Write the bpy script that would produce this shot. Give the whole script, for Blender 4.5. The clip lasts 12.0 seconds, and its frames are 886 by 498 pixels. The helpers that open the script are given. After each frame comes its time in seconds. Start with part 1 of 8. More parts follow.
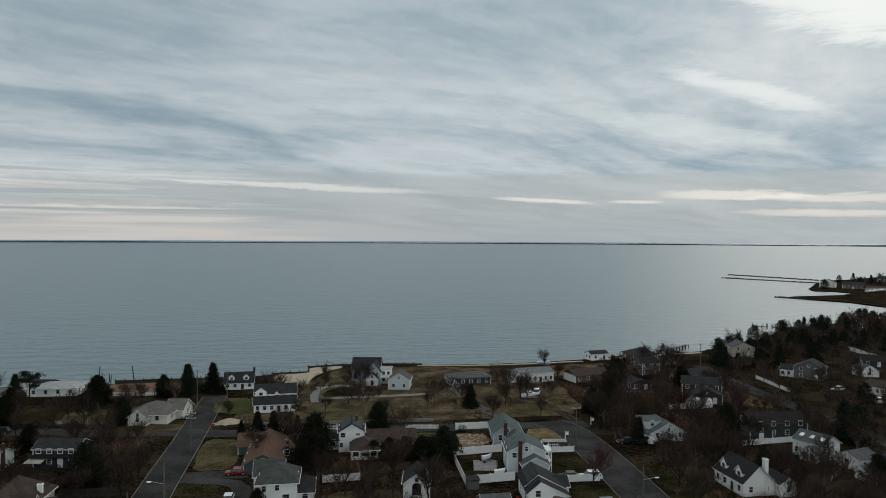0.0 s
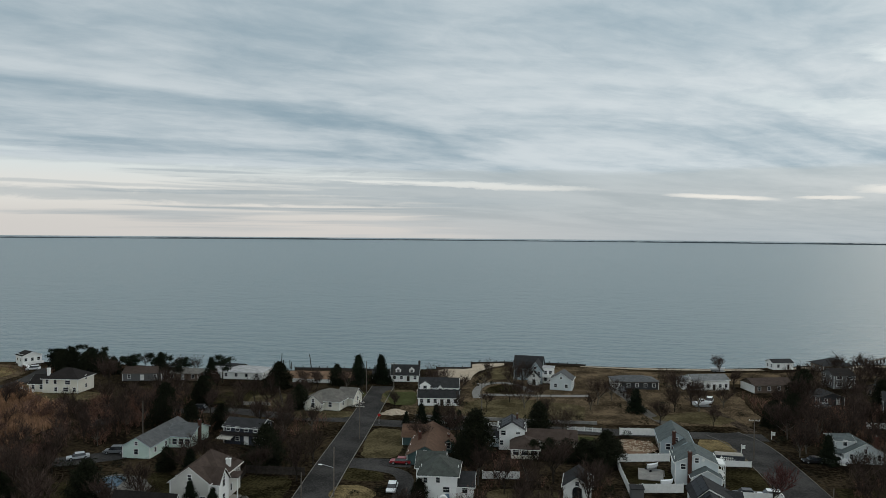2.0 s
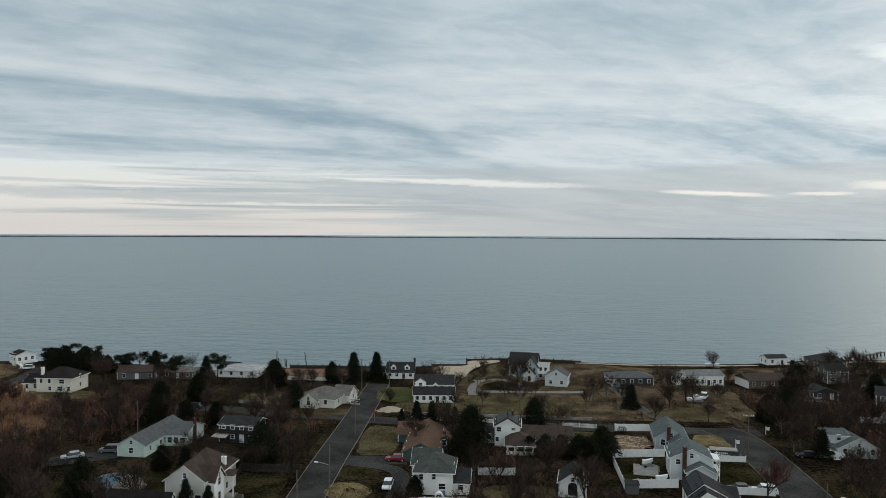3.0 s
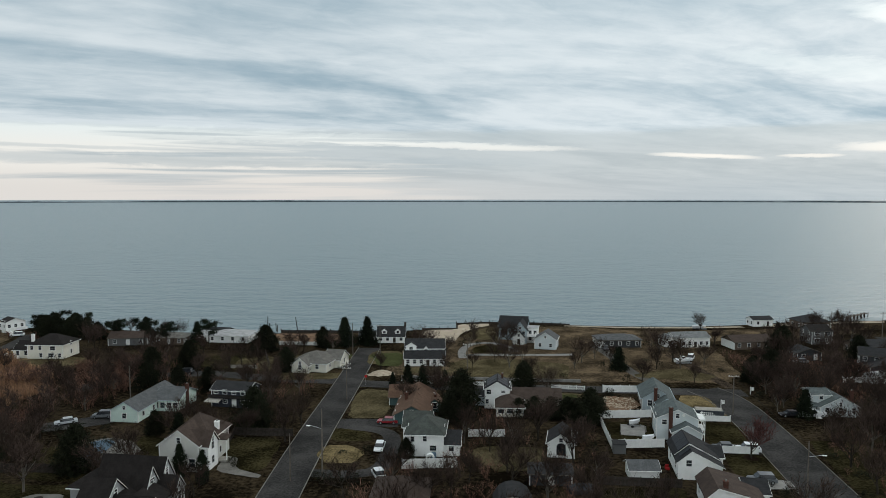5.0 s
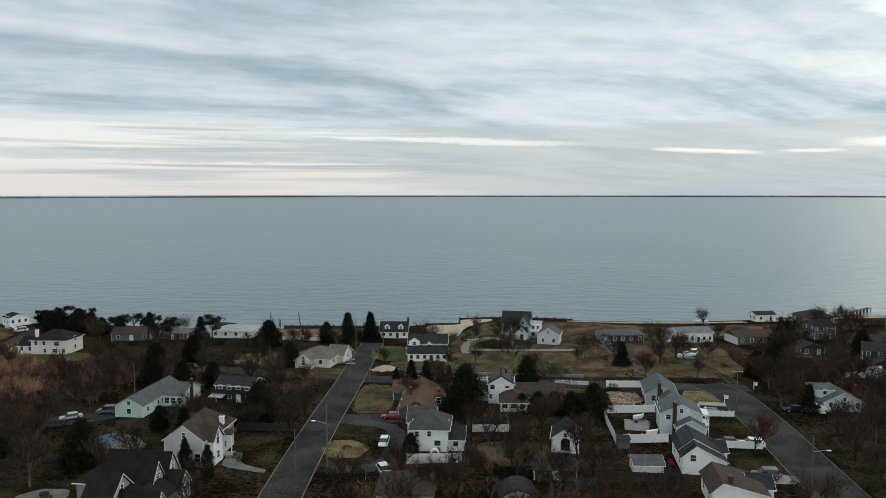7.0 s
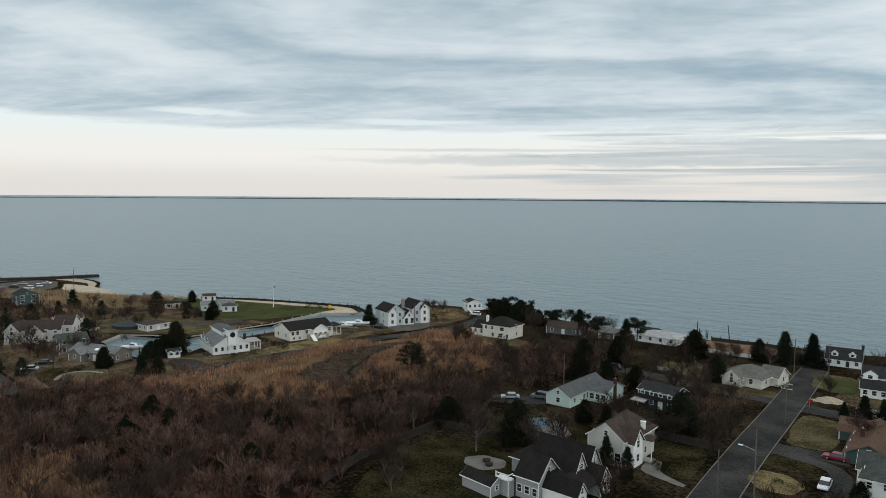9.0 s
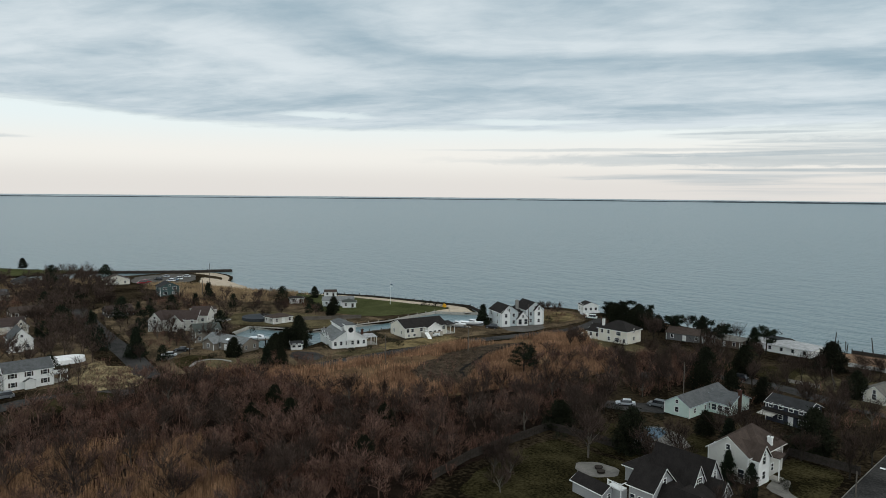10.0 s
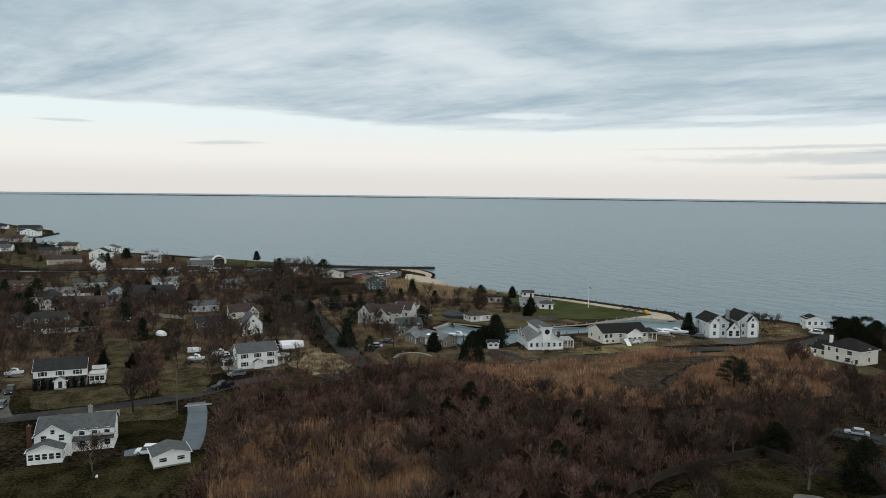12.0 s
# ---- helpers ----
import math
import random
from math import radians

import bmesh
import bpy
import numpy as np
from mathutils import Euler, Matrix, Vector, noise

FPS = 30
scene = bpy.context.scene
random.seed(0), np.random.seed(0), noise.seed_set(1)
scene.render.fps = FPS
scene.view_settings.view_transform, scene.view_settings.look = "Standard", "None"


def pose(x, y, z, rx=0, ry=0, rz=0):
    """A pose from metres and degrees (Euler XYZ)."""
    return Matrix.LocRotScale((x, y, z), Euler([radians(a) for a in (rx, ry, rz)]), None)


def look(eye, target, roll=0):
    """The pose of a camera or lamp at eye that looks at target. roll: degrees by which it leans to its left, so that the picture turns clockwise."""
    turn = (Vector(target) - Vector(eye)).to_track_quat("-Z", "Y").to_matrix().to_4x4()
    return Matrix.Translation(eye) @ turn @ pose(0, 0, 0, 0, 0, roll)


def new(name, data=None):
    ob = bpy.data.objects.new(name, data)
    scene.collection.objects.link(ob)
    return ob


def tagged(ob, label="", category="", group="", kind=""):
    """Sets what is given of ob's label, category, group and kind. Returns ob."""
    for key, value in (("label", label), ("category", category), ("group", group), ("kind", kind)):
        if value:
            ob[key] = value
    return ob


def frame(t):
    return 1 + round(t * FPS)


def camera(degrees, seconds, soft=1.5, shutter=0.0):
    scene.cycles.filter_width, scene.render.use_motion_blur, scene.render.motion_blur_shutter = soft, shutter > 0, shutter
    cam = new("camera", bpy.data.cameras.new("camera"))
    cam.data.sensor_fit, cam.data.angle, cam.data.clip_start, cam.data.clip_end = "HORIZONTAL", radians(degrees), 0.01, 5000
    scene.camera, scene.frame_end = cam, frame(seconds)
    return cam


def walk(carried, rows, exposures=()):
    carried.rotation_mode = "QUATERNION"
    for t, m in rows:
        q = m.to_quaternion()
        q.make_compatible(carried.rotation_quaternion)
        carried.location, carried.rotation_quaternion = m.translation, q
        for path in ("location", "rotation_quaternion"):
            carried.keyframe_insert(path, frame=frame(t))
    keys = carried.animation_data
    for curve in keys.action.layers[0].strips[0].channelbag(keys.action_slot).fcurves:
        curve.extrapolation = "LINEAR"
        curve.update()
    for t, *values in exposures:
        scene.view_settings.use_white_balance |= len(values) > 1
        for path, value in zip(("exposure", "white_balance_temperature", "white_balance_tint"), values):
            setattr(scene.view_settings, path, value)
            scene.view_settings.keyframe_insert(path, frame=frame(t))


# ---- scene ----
cam = camera(64.57, 12.0, soft=0.6)
PATH = [
    (0.0, pose(0.00, 0.00, 50.00, 89.16, -0.29, -4.53)),
    (0.2, pose(0.24, 0.00, 50.07, 89.09, -0.28, -3.67)),
    (0.5, pose(0.61, 0.01, 50.18, 89.01, -0.19, -3.65)),
    (1.0, pose(0.49, 0.06, 50.19, 88.92, -0.12, -3.84)),
    (1.2, pose(0.29, 0.38, 50.08, 88.90, -0.19, -3.89)),
    (1.4, pose(0.09, 0.70, 49.97, 88.99, -0.39, 1.88)),
    (1.5, pose(-0.00, 0.85, 49.91, 89.02, -0.48, 5.36)),
    (1.7, pose(0.28, 0.96, 49.91, 88.97, -0.52, 8.84)),
    (2.0, pose(0.71, 1.11, 49.92, 88.91, -0.49, 8.89)),
    (2.5, pose(0.77, 1.12, 49.97, 88.77, -0.37, 8.71)),
    (3.0, pose(0.72, 1.14, 49.83, 88.70, -0.27, 8.47)),
    (5.0, pose(0.78, 1.04, 50.11, 85.75, 0.01, 7.63)),
    (5.5, pose(0.67, 1.05, 50.08, 85.54, 0.06, 7.38)),
    (6.0, pose(0.77, 1.03, 50.24, 85.32, 0.09, 7.19)),
    (6.5, pose(0.69, 0.98, 50.17, 85.32, 0.08, 6.96)),
    (6.8, pose(0.40, 0.97, 50.15, 85.32, 0.09, 6.79)),
    (7.0, pose(0.21, 0.96, 50.14, 85.36, 0.06, 7.73)),
    (7.2, pose(-0.35, 1.44, 49.85, 85.51, -0.13, 12.11)),
    (8.8, pose(-0.43, 1.21, 50.39, 85.55, -0.28, 35.90)),
    (9.0, pose(-0.67, 1.26, 50.41, 85.59, -0.43, 41.77)),
    (9.2, pose(-0.56, 1.46, 50.36, 85.62, -0.59, 47.75)),
    (9.3, pose(-0.50, 1.56, 50.34, 85.63, -0.64, 49.91)),
    (9.5, pose(-0.39, 1.76, 50.29, 85.62, -0.67, 51.45)),
    (10.0, pose(-0.41, 2.00, 50.27, 85.56, -0.55, 51.31)),
    (10.3, pose(-0.88, 1.86, 50.16, 85.57, -0.52, 51.27)),
    (10.5, pose(-1.19, 1.76, 50.09, 85.58, -0.60, 54.89)),
    (10.7, pose(-1.23, 1.95, 50.09, 85.59, -0.69, 59.08)),
    (11.0, pose(-1.30, 2.22, 50.09, 85.59, -0.79, 64.28)),
    (11.2, pose(-1.36, 2.46, 50.13, 85.54, -0.80, 66.65)),
    (11.5, pose(-1.44, 2.81, 50.19, 85.51, -0.79, 67.66)),
    (12.0, pose(-1.37, 2.87, 50.26, 85.46, -0.66, 67.53)),
]
walk(cam, PATH, exposures=[(0.0, -0.53), (1.2, -0.50), (2.0, -0.36), (3.0, -0.27), (5.0, -0.12), (12.0, -0.08)])


# ---- world, sun ----
SUN_AZ, SUN_EL = 38.0, 27.0        # degrees to the right of +y, above the horizon


def make_world():
    w = bpy.data.worlds.new("sky")
    scene.world = w
    w.use_nodes = True
    nt = w.node_tree
    nt.nodes.clear()
    N, L = nt.nodes.new, nt.links.new

    def math_node(op, a, b=None, clamp=False):
        n = N("ShaderNodeMath")
        n.operation, n.use_clamp = op, clamp
        for k, v in enumerate((a, b)):
            if v is None:
                continue
            if isinstance(v, (int, float)):
                n.inputs[k].default_value = v
            else:
                L(v, n.inputs[k])
        return n.outputs[0]

    def ramp(v, lo, hi, smooth=True):
        n = N("ShaderNodeMapRange")
        n.interpolation_type = "SMOOTHSTEP" if smooth else "LINEAR"
        n.inputs["From Min"].default_value, n.inputs["From Max"].default_value = lo, hi
        L(v, n.inputs["Value"])
        return n.outputs["Result"]

    def mix(f, a, b):
        n = N("ShaderNodeMix")
        n.data_type = "RGBA"
        for k, v in ((0, f), (6, a), (7, b)):
            if isinstance(v, (int, float)):
                n.inputs[k].default_value = v
            elif isinstance(v, tuple):
                n.inputs[k].default_value = (*v, 1)
            else:
                L(v, n.inputs[k])
        return n.outputs[2]

    def tex(vec, scale, detail, rough, dist=0.0):
        n = N("ShaderNodeTexNoise")
        n.inputs["Scale"].default_value, n.inputs["Detail"].default_value = scale, detail
        n.inputs["Roughness"].default_value, n.inputs["Distortion"].default_value = rough, dist
        L(vec, n.inputs["Vector"])
        return n.outputs["Fac"]

    co = N("ShaderNodeTexCoord").outputs["Generated"]
    sep = N("ShaderNodeSeparateXYZ")
    L(co, sep.inputs[0])
    dx, dy, dz = sep.outputs
    up = math_node("MAXIMUM", dz, 0.0)
    den = math_node("ADD", up, 0.085)
    px, py = math_node("DIVIDE", dx, den), math_node("DIVIDE", dy, den)
    # along and across the streets of cloud, which run towards 45 degrees right of +y
    ua = math_node("ADD", math_node("MULTIPLY", px, 0.78), math_node("MULTIPLY", py, 0.62))
    va = math_node("ADD", math_node("MULTIPLY", px, -0.62), math_node("MULTIPLY", py, 0.78))

    def streaks(su, sv, off):
        c = N("ShaderNodeCombineXYZ")
        L(math_node("MULTIPLY", ua, su), c.inputs[0])
        L(math_node("MULTIPLY", va, sv), c.inputs[1])
        c.inputs[2].default_value = off
        return c.outputs[0]

    broad = tex(streaks(0.34, 0.74, 2.3), 1.0, 5.0, 0.52, 0.9)
    fine = tex(streaks(1.1, 2.0, 7.1), 1.0, 8.0, 0.60, 0.5)
    wisp = tex(streaks(0.10, 0.85, 4.7), 1.0, 5.0, 0.5, 0.3)
    mottle = tex(streaks(3.6, 5.2, 1.7), 1.0, 7.0, 0.62, 0.5)
    c = math_node("ADD", math_node("ADD", math_node("MULTIPLY", broad, 0.62), math_node("MULTIPLY", fine, 0.24)), math_node("MULTIPLY", mottle, 0.14))
    shade = ramp(c, 0.34, 0.62)
    cloud = mix(shade, (0.375, 0.51, 0.60), (0.80, 0.885, 0.93))
    # the open strip under the far edge of the cloud sheet, with level bars of cloud in it
    az = math_node("ARCTAN2", math_node("MULTIPLY", dx, -1.0), dy)

    def level(sa, se, off):
        c = N("ShaderNodeCombineXYZ")
        L(math_node("MULTIPLY", az, sa), c.inputs[0])
        L(math_node("MULTIPLY", up, se), c.inputs[1])
        c.inputs[2].default_value = off
        return c.outputs[0]

    ragged = tex(level(5.0, 40.0, 3.1), 1.0, 7.0, 0.62, 0.3)
    bars = tex(level(2.2, 75.0, 6.6), 1.0, 5.0, 0.55, 0.5)
    brim = math_node("ADD", 0.089, math_node("MULTIPLY", ramp(az, 1.05, 1.6), 0.024))
    edge = math_node("SUBTRACT", math_node("ADD", up, math_node("MULTIPLY", math_node("SUBTRACT", ragged, 0.5), 0.030)), brim)
    under = ramp(edge, 0.006, -0.005)
    free_part = math_node("ADD", math_node("MULTIPLY", ramp(az, -0.25, 0.45), 0.50), math_node("MULTIPLY", ramp(az, 0.40, 0.95), 0.62))
    cover = ramp(math_node("ADD", bars, math_node("MULTIPLY", math_node("SUBTRACT", 0.5, free_part), 0.7)), 0.42, 0.62)
    open_ = math_node("MULTIPLY", under, math_node("SUBTRACT", 1.0, math_node("MULTIPLY", cover, 0.80)), clamp=True)
    # single long bars of cloud and slits of light: bearing, height, half length, half depth, slope, strength
    wob = math_node("MULTIPLY", math_node("SUBTRACT", tex(level(11.0, 70.0, 5.2), 1.0, 6.0, 0.68, 0.6), 0.5), 3.0)

    def bar(a, h, la, lh, slope, k):
        da = math_node("SUBTRACT", az, a)
        dh = math_node("SUBTRACT", math_node("SUBTRACT", up, h), math_node("MULTIPLY", da, slope))
        u, w_ = math_node("DIVIDE", da, la), math_node("ADD", math_node("DIVIDE", dh, lh), wob)
        d = math_node("ADD", math_node("MULTIPLY", u, u), math_node("MULTIPLY", w_, w_))
        return math_node("MULTIPLY", ramp(d, 2.0, 0.0), k)

    def total(rows):
        out = 0.0
        for r in rows:
            out = math_node("ADD", out, bar(*r))
        return out

    lit = total(((-0.22, 0.054, 0.065, 0.0034, 0.06, 0.95), (-0.347, 0.0515, 0.036, 0.0028, 0.0, 0.8), (-0.465, 0.060, 0.085, 0.007, 0.03, 0.85), (-0.60, 0.053, 0.10, 0.006, 0.0, 0.7),
                 (-0.60, 0.034, 0.12, 0.005, 0.03, 0.8), (0.50, 0.081, 0.30, 0.010, 0.0, 0.75), (0.13, 0.0725, 0.18, 0.0048, 0.035, 0.9), (-0.485, 0.192, 0.095, 0.011, 0.32, 0.75),
                 (-0.62, 0.275, 0.16, 0.035, 0.34, 1.0), (-0.40, 0.150, 0.15, 0.012, 0.22, 0.40), (0.785, 0.101, 0.085, 0.0034, 0.0, 0.7), (1.06, 0.108, 0.06, 0.004, 0.0, 0.75)))
    dim_bars = total(((0.44, 0.049, 0.38, 0.008, 0.0, 0.75), (0.49, 0.0835, 0.085, 0.0018, 0.0, 0.8), (0.24, 0.079, 0.10, 0.0022, 0.0, 0.6), (0.66, 0.063, 0.22, 0.0022, 0.0, 0.5),
                      (1.477, 0.065, 0.045, 0.0022, -0.03, 0.55), (1.67, 0.0857, 0.03, 0.0018, 0.0, 0.5)))
    open_ = math_node("MAXIMUM", open_, math_node("MULTIPLY", lit, 1.0, clamp=True))
    open_ = math_node("MULTIPLY", open_, math_node("SUBTRACT", 1.0, math_node("MULTIPLY", dim_bars, 0.8, clamp=True)))
    cloud = mix(under, cloud, mix(shade, (0.40, 0.49, 0.54), (0.56, 0.64, 0.68)))
    sky = N("ShaderNodeTexSky")
    sky.sky_type, sky.sun_disc = "NISHITA", False
    sky.sun_elevation, sky.sun_rotation = radians(SUN_EL), radians(SUN_AZ)
    sky.air_density, sky.dust_density = 1.0, 2.0
    dim = N("ShaderNodeMix")
    dim.data_type, dim.blend_type = "RGBA", "MULTIPLY"
    dim.inputs[0].default_value = 1.0
    L(sky.outputs[0], dim.inputs[6])
    dim.inputs[7].default_value = (0.05, 0.05, 0.05, 1)
    pale = mix(ramp(up, 0.0, 0.055), (0.93, 0.895, 0.85), mix(ramp(up, 0.05, 0.105), (1.12, 1.10, 1.04), (1.02, 1.13, 1.14)))
    clear = mix(0.1, pale, dim.outputs[2])
    col = mix(open_, cloud, clear)
    # haze low down: grey-blue to the right, rosy where it is open
    low = ramp(up, 0.045, 0.0)
    haze = mix(ramp(az, -0.35, 0.35), (0.50, 0.58, 0.63), (0.91, 0.875, 0.835))
    col = mix(math_node("MULTIPLY", low, 0.6), col, haze)
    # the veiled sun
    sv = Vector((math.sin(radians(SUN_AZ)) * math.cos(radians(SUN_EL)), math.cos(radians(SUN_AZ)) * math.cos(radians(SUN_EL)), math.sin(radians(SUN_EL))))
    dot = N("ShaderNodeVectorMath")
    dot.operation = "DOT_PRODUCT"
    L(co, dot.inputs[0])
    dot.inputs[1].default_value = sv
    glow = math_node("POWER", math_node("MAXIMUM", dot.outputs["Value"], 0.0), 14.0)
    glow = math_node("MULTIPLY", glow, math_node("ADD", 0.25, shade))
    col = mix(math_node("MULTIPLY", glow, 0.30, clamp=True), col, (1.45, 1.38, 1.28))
    side = N("ShaderNodeMix")
    side.data_type, side.blend_type = "RGBA", "MULTIPLY"
    side.inputs[0].default_value = 1.0
    L(col, side.inputs[6])
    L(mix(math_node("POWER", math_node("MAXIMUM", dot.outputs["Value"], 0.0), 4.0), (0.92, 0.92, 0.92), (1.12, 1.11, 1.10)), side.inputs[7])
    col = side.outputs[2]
    # an overcast sky is brightest overhead
    lift = N("ShaderNodeMix")
    lift.data_type, lift.blend_type = "RGBA", "MULTIPLY"
    lift.inputs[0].default_value = 1.0
    L(col, lift.inputs[6])
    # and the half of it over the land, behind, is thinner and brighter than over the bay
    over_land = ramp(math_node("ADD", math_node("MULTIPLY", dx, -0.5), math_node("MULTIPLY", dy, 0.87)), 0.15, -0.7)
    back = mix(over_land, (1.0, 1.0, 1.0), (2.15, 2.05, 1.95))
    top = mix(ramp(up, 0.36, 0.85), back, (1.6, 1.52, 1.45))
    L(top, lift.inputs[7])
    col = lift.outputs[2]
    bg = N("ShaderNodeBackground")
    L(col, bg.inputs[0])
    bg.inputs[1].default_value = 1.0
    L(bg.outputs[0], N("ShaderNodeOutputWorld").inputs[0])
    w.cycles.sampling_method = "AUTOMATIC"
    return sv


sun_way = make_world()
sun = new("sun", bpy.data.lights.new("sun", "SUN"))
sun.data.energy, sun.data.angle, sun.data.color = 0.5, radians(35), (1.0, 0.93, 0.84)
sun.matrix_world = look((0, 0, 200), Vector((0, 0, 200)) - sun_way)

# ---- materials ----
def material(name, low, high, scale=1.0, rough=0.85, bump=0.25, fine=9.0, metal=0.0, courses=0.0, vary=0.12, spec=0.03, crisp=0.0, island=0.0, grain=0.6):
    """Two colours mixed by noise at two sizes, with relief; courses: the rise of boards or shingles in metres."""
    m = bpy.data.materials.new(name)
    m.use_nodes = True
    nt = m.node_tree
    N, L = nt.nodes.new, nt.links.new
    bs = nt.nodes["Principled BSDF"]
    co = N("ShaderNodeTexCoord").outputs["Object"]

    def tex(s, d):
        n = N("ShaderNodeTexNoise")
        n.inputs["Scale"].default_value, n.inputs["Detail"].default_value = s, d
        n.inputs["Roughness"].default_value = 0.65
        L(co, n.inputs["Vector"])
        return n.outputs["Fac"]

    big, small = tex(scale, 4.0), tex(scale * fine, 3.0)
    add = N("ShaderNodeMath")
    add.operation = "MULTIPLY_ADD"
    L(small, add.inputs[0])
    add.inputs[1].default_value = grain
    sub = N("ShaderNodeMath")
    sub.operation = "MULTIPLY_ADD"
    L(big, sub.inputs[0])
    sub.inputs[1].default_value, sub.inputs[2].default_value = 1.6, -0.6 - 0.5 * (grain - 0.6)
    L(sub.outputs[0], add.inputs[2])
    ramp = N("ShaderNodeMapRange")
    ramp.inputs["From Min"].default_value, ramp.inputs["From Max"].default_value = 0.15 + crisp, 0.95 - crisp
    L(add.outputs[0], ramp.inputs["Value"])
    mix = N("ShaderNodeMix")
    mix.data_type = "RGBA"
    L(ramp.outputs[0], mix.inputs[0])
    mix.inputs[6].default_value, mix.inputs[7].default_value = (*low, 1), (*high, 1)
    hsv = N("ShaderNodeHueSaturation")
    L(mix.outputs[2], hsv.inputs["Color"])
    info = N("ShaderNodeObjectInfo")
    val = N("ShaderNodeMapRange")
    val.inputs["To Min"].default_value, val.inputs["To Max"].default_value = 1 - vary, 1 + vary
    L(info.outputs["Random"], val.inputs["Value"])
    amount = val.outputs[0]
    if island:
        own = N("ShaderNodeMapRange")
        own.inputs["To Min"].default_value, own.inputs["To Max"].default_value = 1 - island, 1 + island
        L(N("ShaderNodeNewGeometry").outputs["Random Per Island"], own.inputs["Value"])
        both = N("ShaderNodeMath")
        both.operation = "MULTIPLY"
        L(own.outputs[0], both.inputs[0])
        L(val.outputs[0], both.inputs[1])
        amount = both.outputs[0]
    L(amount, hsv.inputs["Value"])
    L(hsv.outputs[0], bs.inputs["Base Color"])
    bs.inputs["Roughness"].default_value, bs.inputs["Metallic"].default_value = rough, metal
    bs.inputs["Specular IOR Level"].default_value = spec
    height = small
    if courses:
        wave = N("ShaderNodeTexWave")
        wave.bands_direction, wave.wave_profile = "Z", "SAW"
        wave.inputs["Scale"].default_value = 0.314 / courses
        wave.inputs["Distortion"].default_value = 0.3
        L(co, wave.inputs["Vector"])
        plus = N("ShaderNodeMath")
        plus.operation = "MULTIPLY_ADD"
        L(wave.outputs["Fac"], plus.inputs[0])
        plus.inputs[1].default_value = 0.8
        L(small, plus.inputs[2])
        height = plus.outputs[0]
    if bump:
        b = N("ShaderNodeBump")
        b.inputs["Strength"].default_value, b.inputs["Distance"].default_value = bump, 0.05
        L(height, b.inputs["Height"])
        L(b.outputs[0], bs.inputs["Normal"])
    return m


def shade_of(c, k):
    return tuple(min(1.0, v * k) for v in c)


def siding(name, c):
    return material(name, shade_of(c, 0.88), shade_of(c, 1.06), 0.5, 0.65, 0.35, 6.0, courses=0.13, vary=0.03, spec=0.2)


def shingle(name, c):
    return material(name, shade_of(c, 0.65), shade_of(c, 1.3), 0.9, 0.9, 0.5, 5.0, courses=0.14, vary=0.06, spec=0.12, grain=1.2)


M = {}
for key, c in dict(white=(0.78, 0.78, 0.76), cream=(0.66, 0.63, 0.55), pale=(0.52, 0.56, 0.57), bluegrey=(0.36, 0.42, 0.45), grey=(0.11, 0.11, 0.11),
                   slate=(0.042, 0.043, 0.046), navy=(0.026, 0.030, 0.042), beige=(0.36, 0.33, 0.28), brown=(0.12, 0.09, 0.07), cedar=(0.55, 0.54, 0.50),
                   ash=(0.30, 0.30, 0.30), green=(0.05, 0.085, 0.085), mint=(0.55, 0.66, 0.60), redwood=(0.15, 0.06, 0.05), wood=(0.20, 0.175, 0.145)).items():
    M["w_" + key] = siding("siding " + key, c)
for key, c in dict(black=(0.017, 0.0145, 0.0135), dark=(0.028, 0.028, 0.029), brown=(0.055, 0.04, 0.033), grey=(0.085, 0.088, 0.09), light=(0.15, 0.155, 0.155),
                   green=(0.056, 0.062, 0.056), orange=(0.105, 0.063, 0.043), aqua=(0.085, 0.10, 0.10), white=(0.34, 0.34, 0.34), tan=(0.125, 0.117, 0.105), maroon=(0.05, 0.036, 0.032)).items():
    M["r_" + key] = shingle("shingle " + key, c)
M["trim"] = material("painted trim", (0.62, 0.62, 0.60), (0.78, 0.78, 0.76), 1.2, 0.5, 0.05, vary=0.02)
M["glass"] = material("window glass", (0.012, 0.014, 0.017), (0.03, 0.034, 0.04), 0.6, 0.08, 0.0, spec=0.6, vary=0.3)
M["brick"] = material("brick", (0.06, 0.03, 0.024), (0.11, 0.055, 0.042), 2.0, 0.9, 0.6, 6.0, courses=0.075)
M["concrete"] = material("concrete", (0.15, 0.145, 0.135), (0.27, 0.26, 0.245), 0.6, 0.9, 0.3, 12.0)
M["asphalt"] = material("asphalt", (0.022, 0.021, 0.0203), (0.060, 0.057, 0.054), 0.12, 0.9, 0.3, 20.0, vary=0.1, crisp=0.12, grain=1.5)
M["newdrive"] = material("blue-grey drive", (0.085, 0.1, 0.115), (0.14, 0.16, 0.175), 0.25, 0.85, 0.2, 12.0)
M["kerb"] = material("kerb concrete", (0.09, 0.085, 0.076), (0.20, 0.187, 0.17), 0.3, 0.9, 0.2, 10.0)
M["paint"] = material("road paint", (0.45, 0.45, 0.44), (0.65, 0.65, 0.63), 2.0, 0.8, 0.1)
M["ground"] = material("winter ground", (0.006, 0.0047, 0.0032), (0.043, 0.032, 0.0195), 0.07, 0.98, 0.6, 16.0, crisp=0.15, spec=0.0, grain=1.5)
M["lawn"] = material("winter lawn", (0.0075, 0.0066, 0.0033), (0.041, 0.0345, 0.0165), 0.14, 0.98, 0.5, 14.0, crisp=0.12, vary=0.25, spec=0.0, grain=1.5)
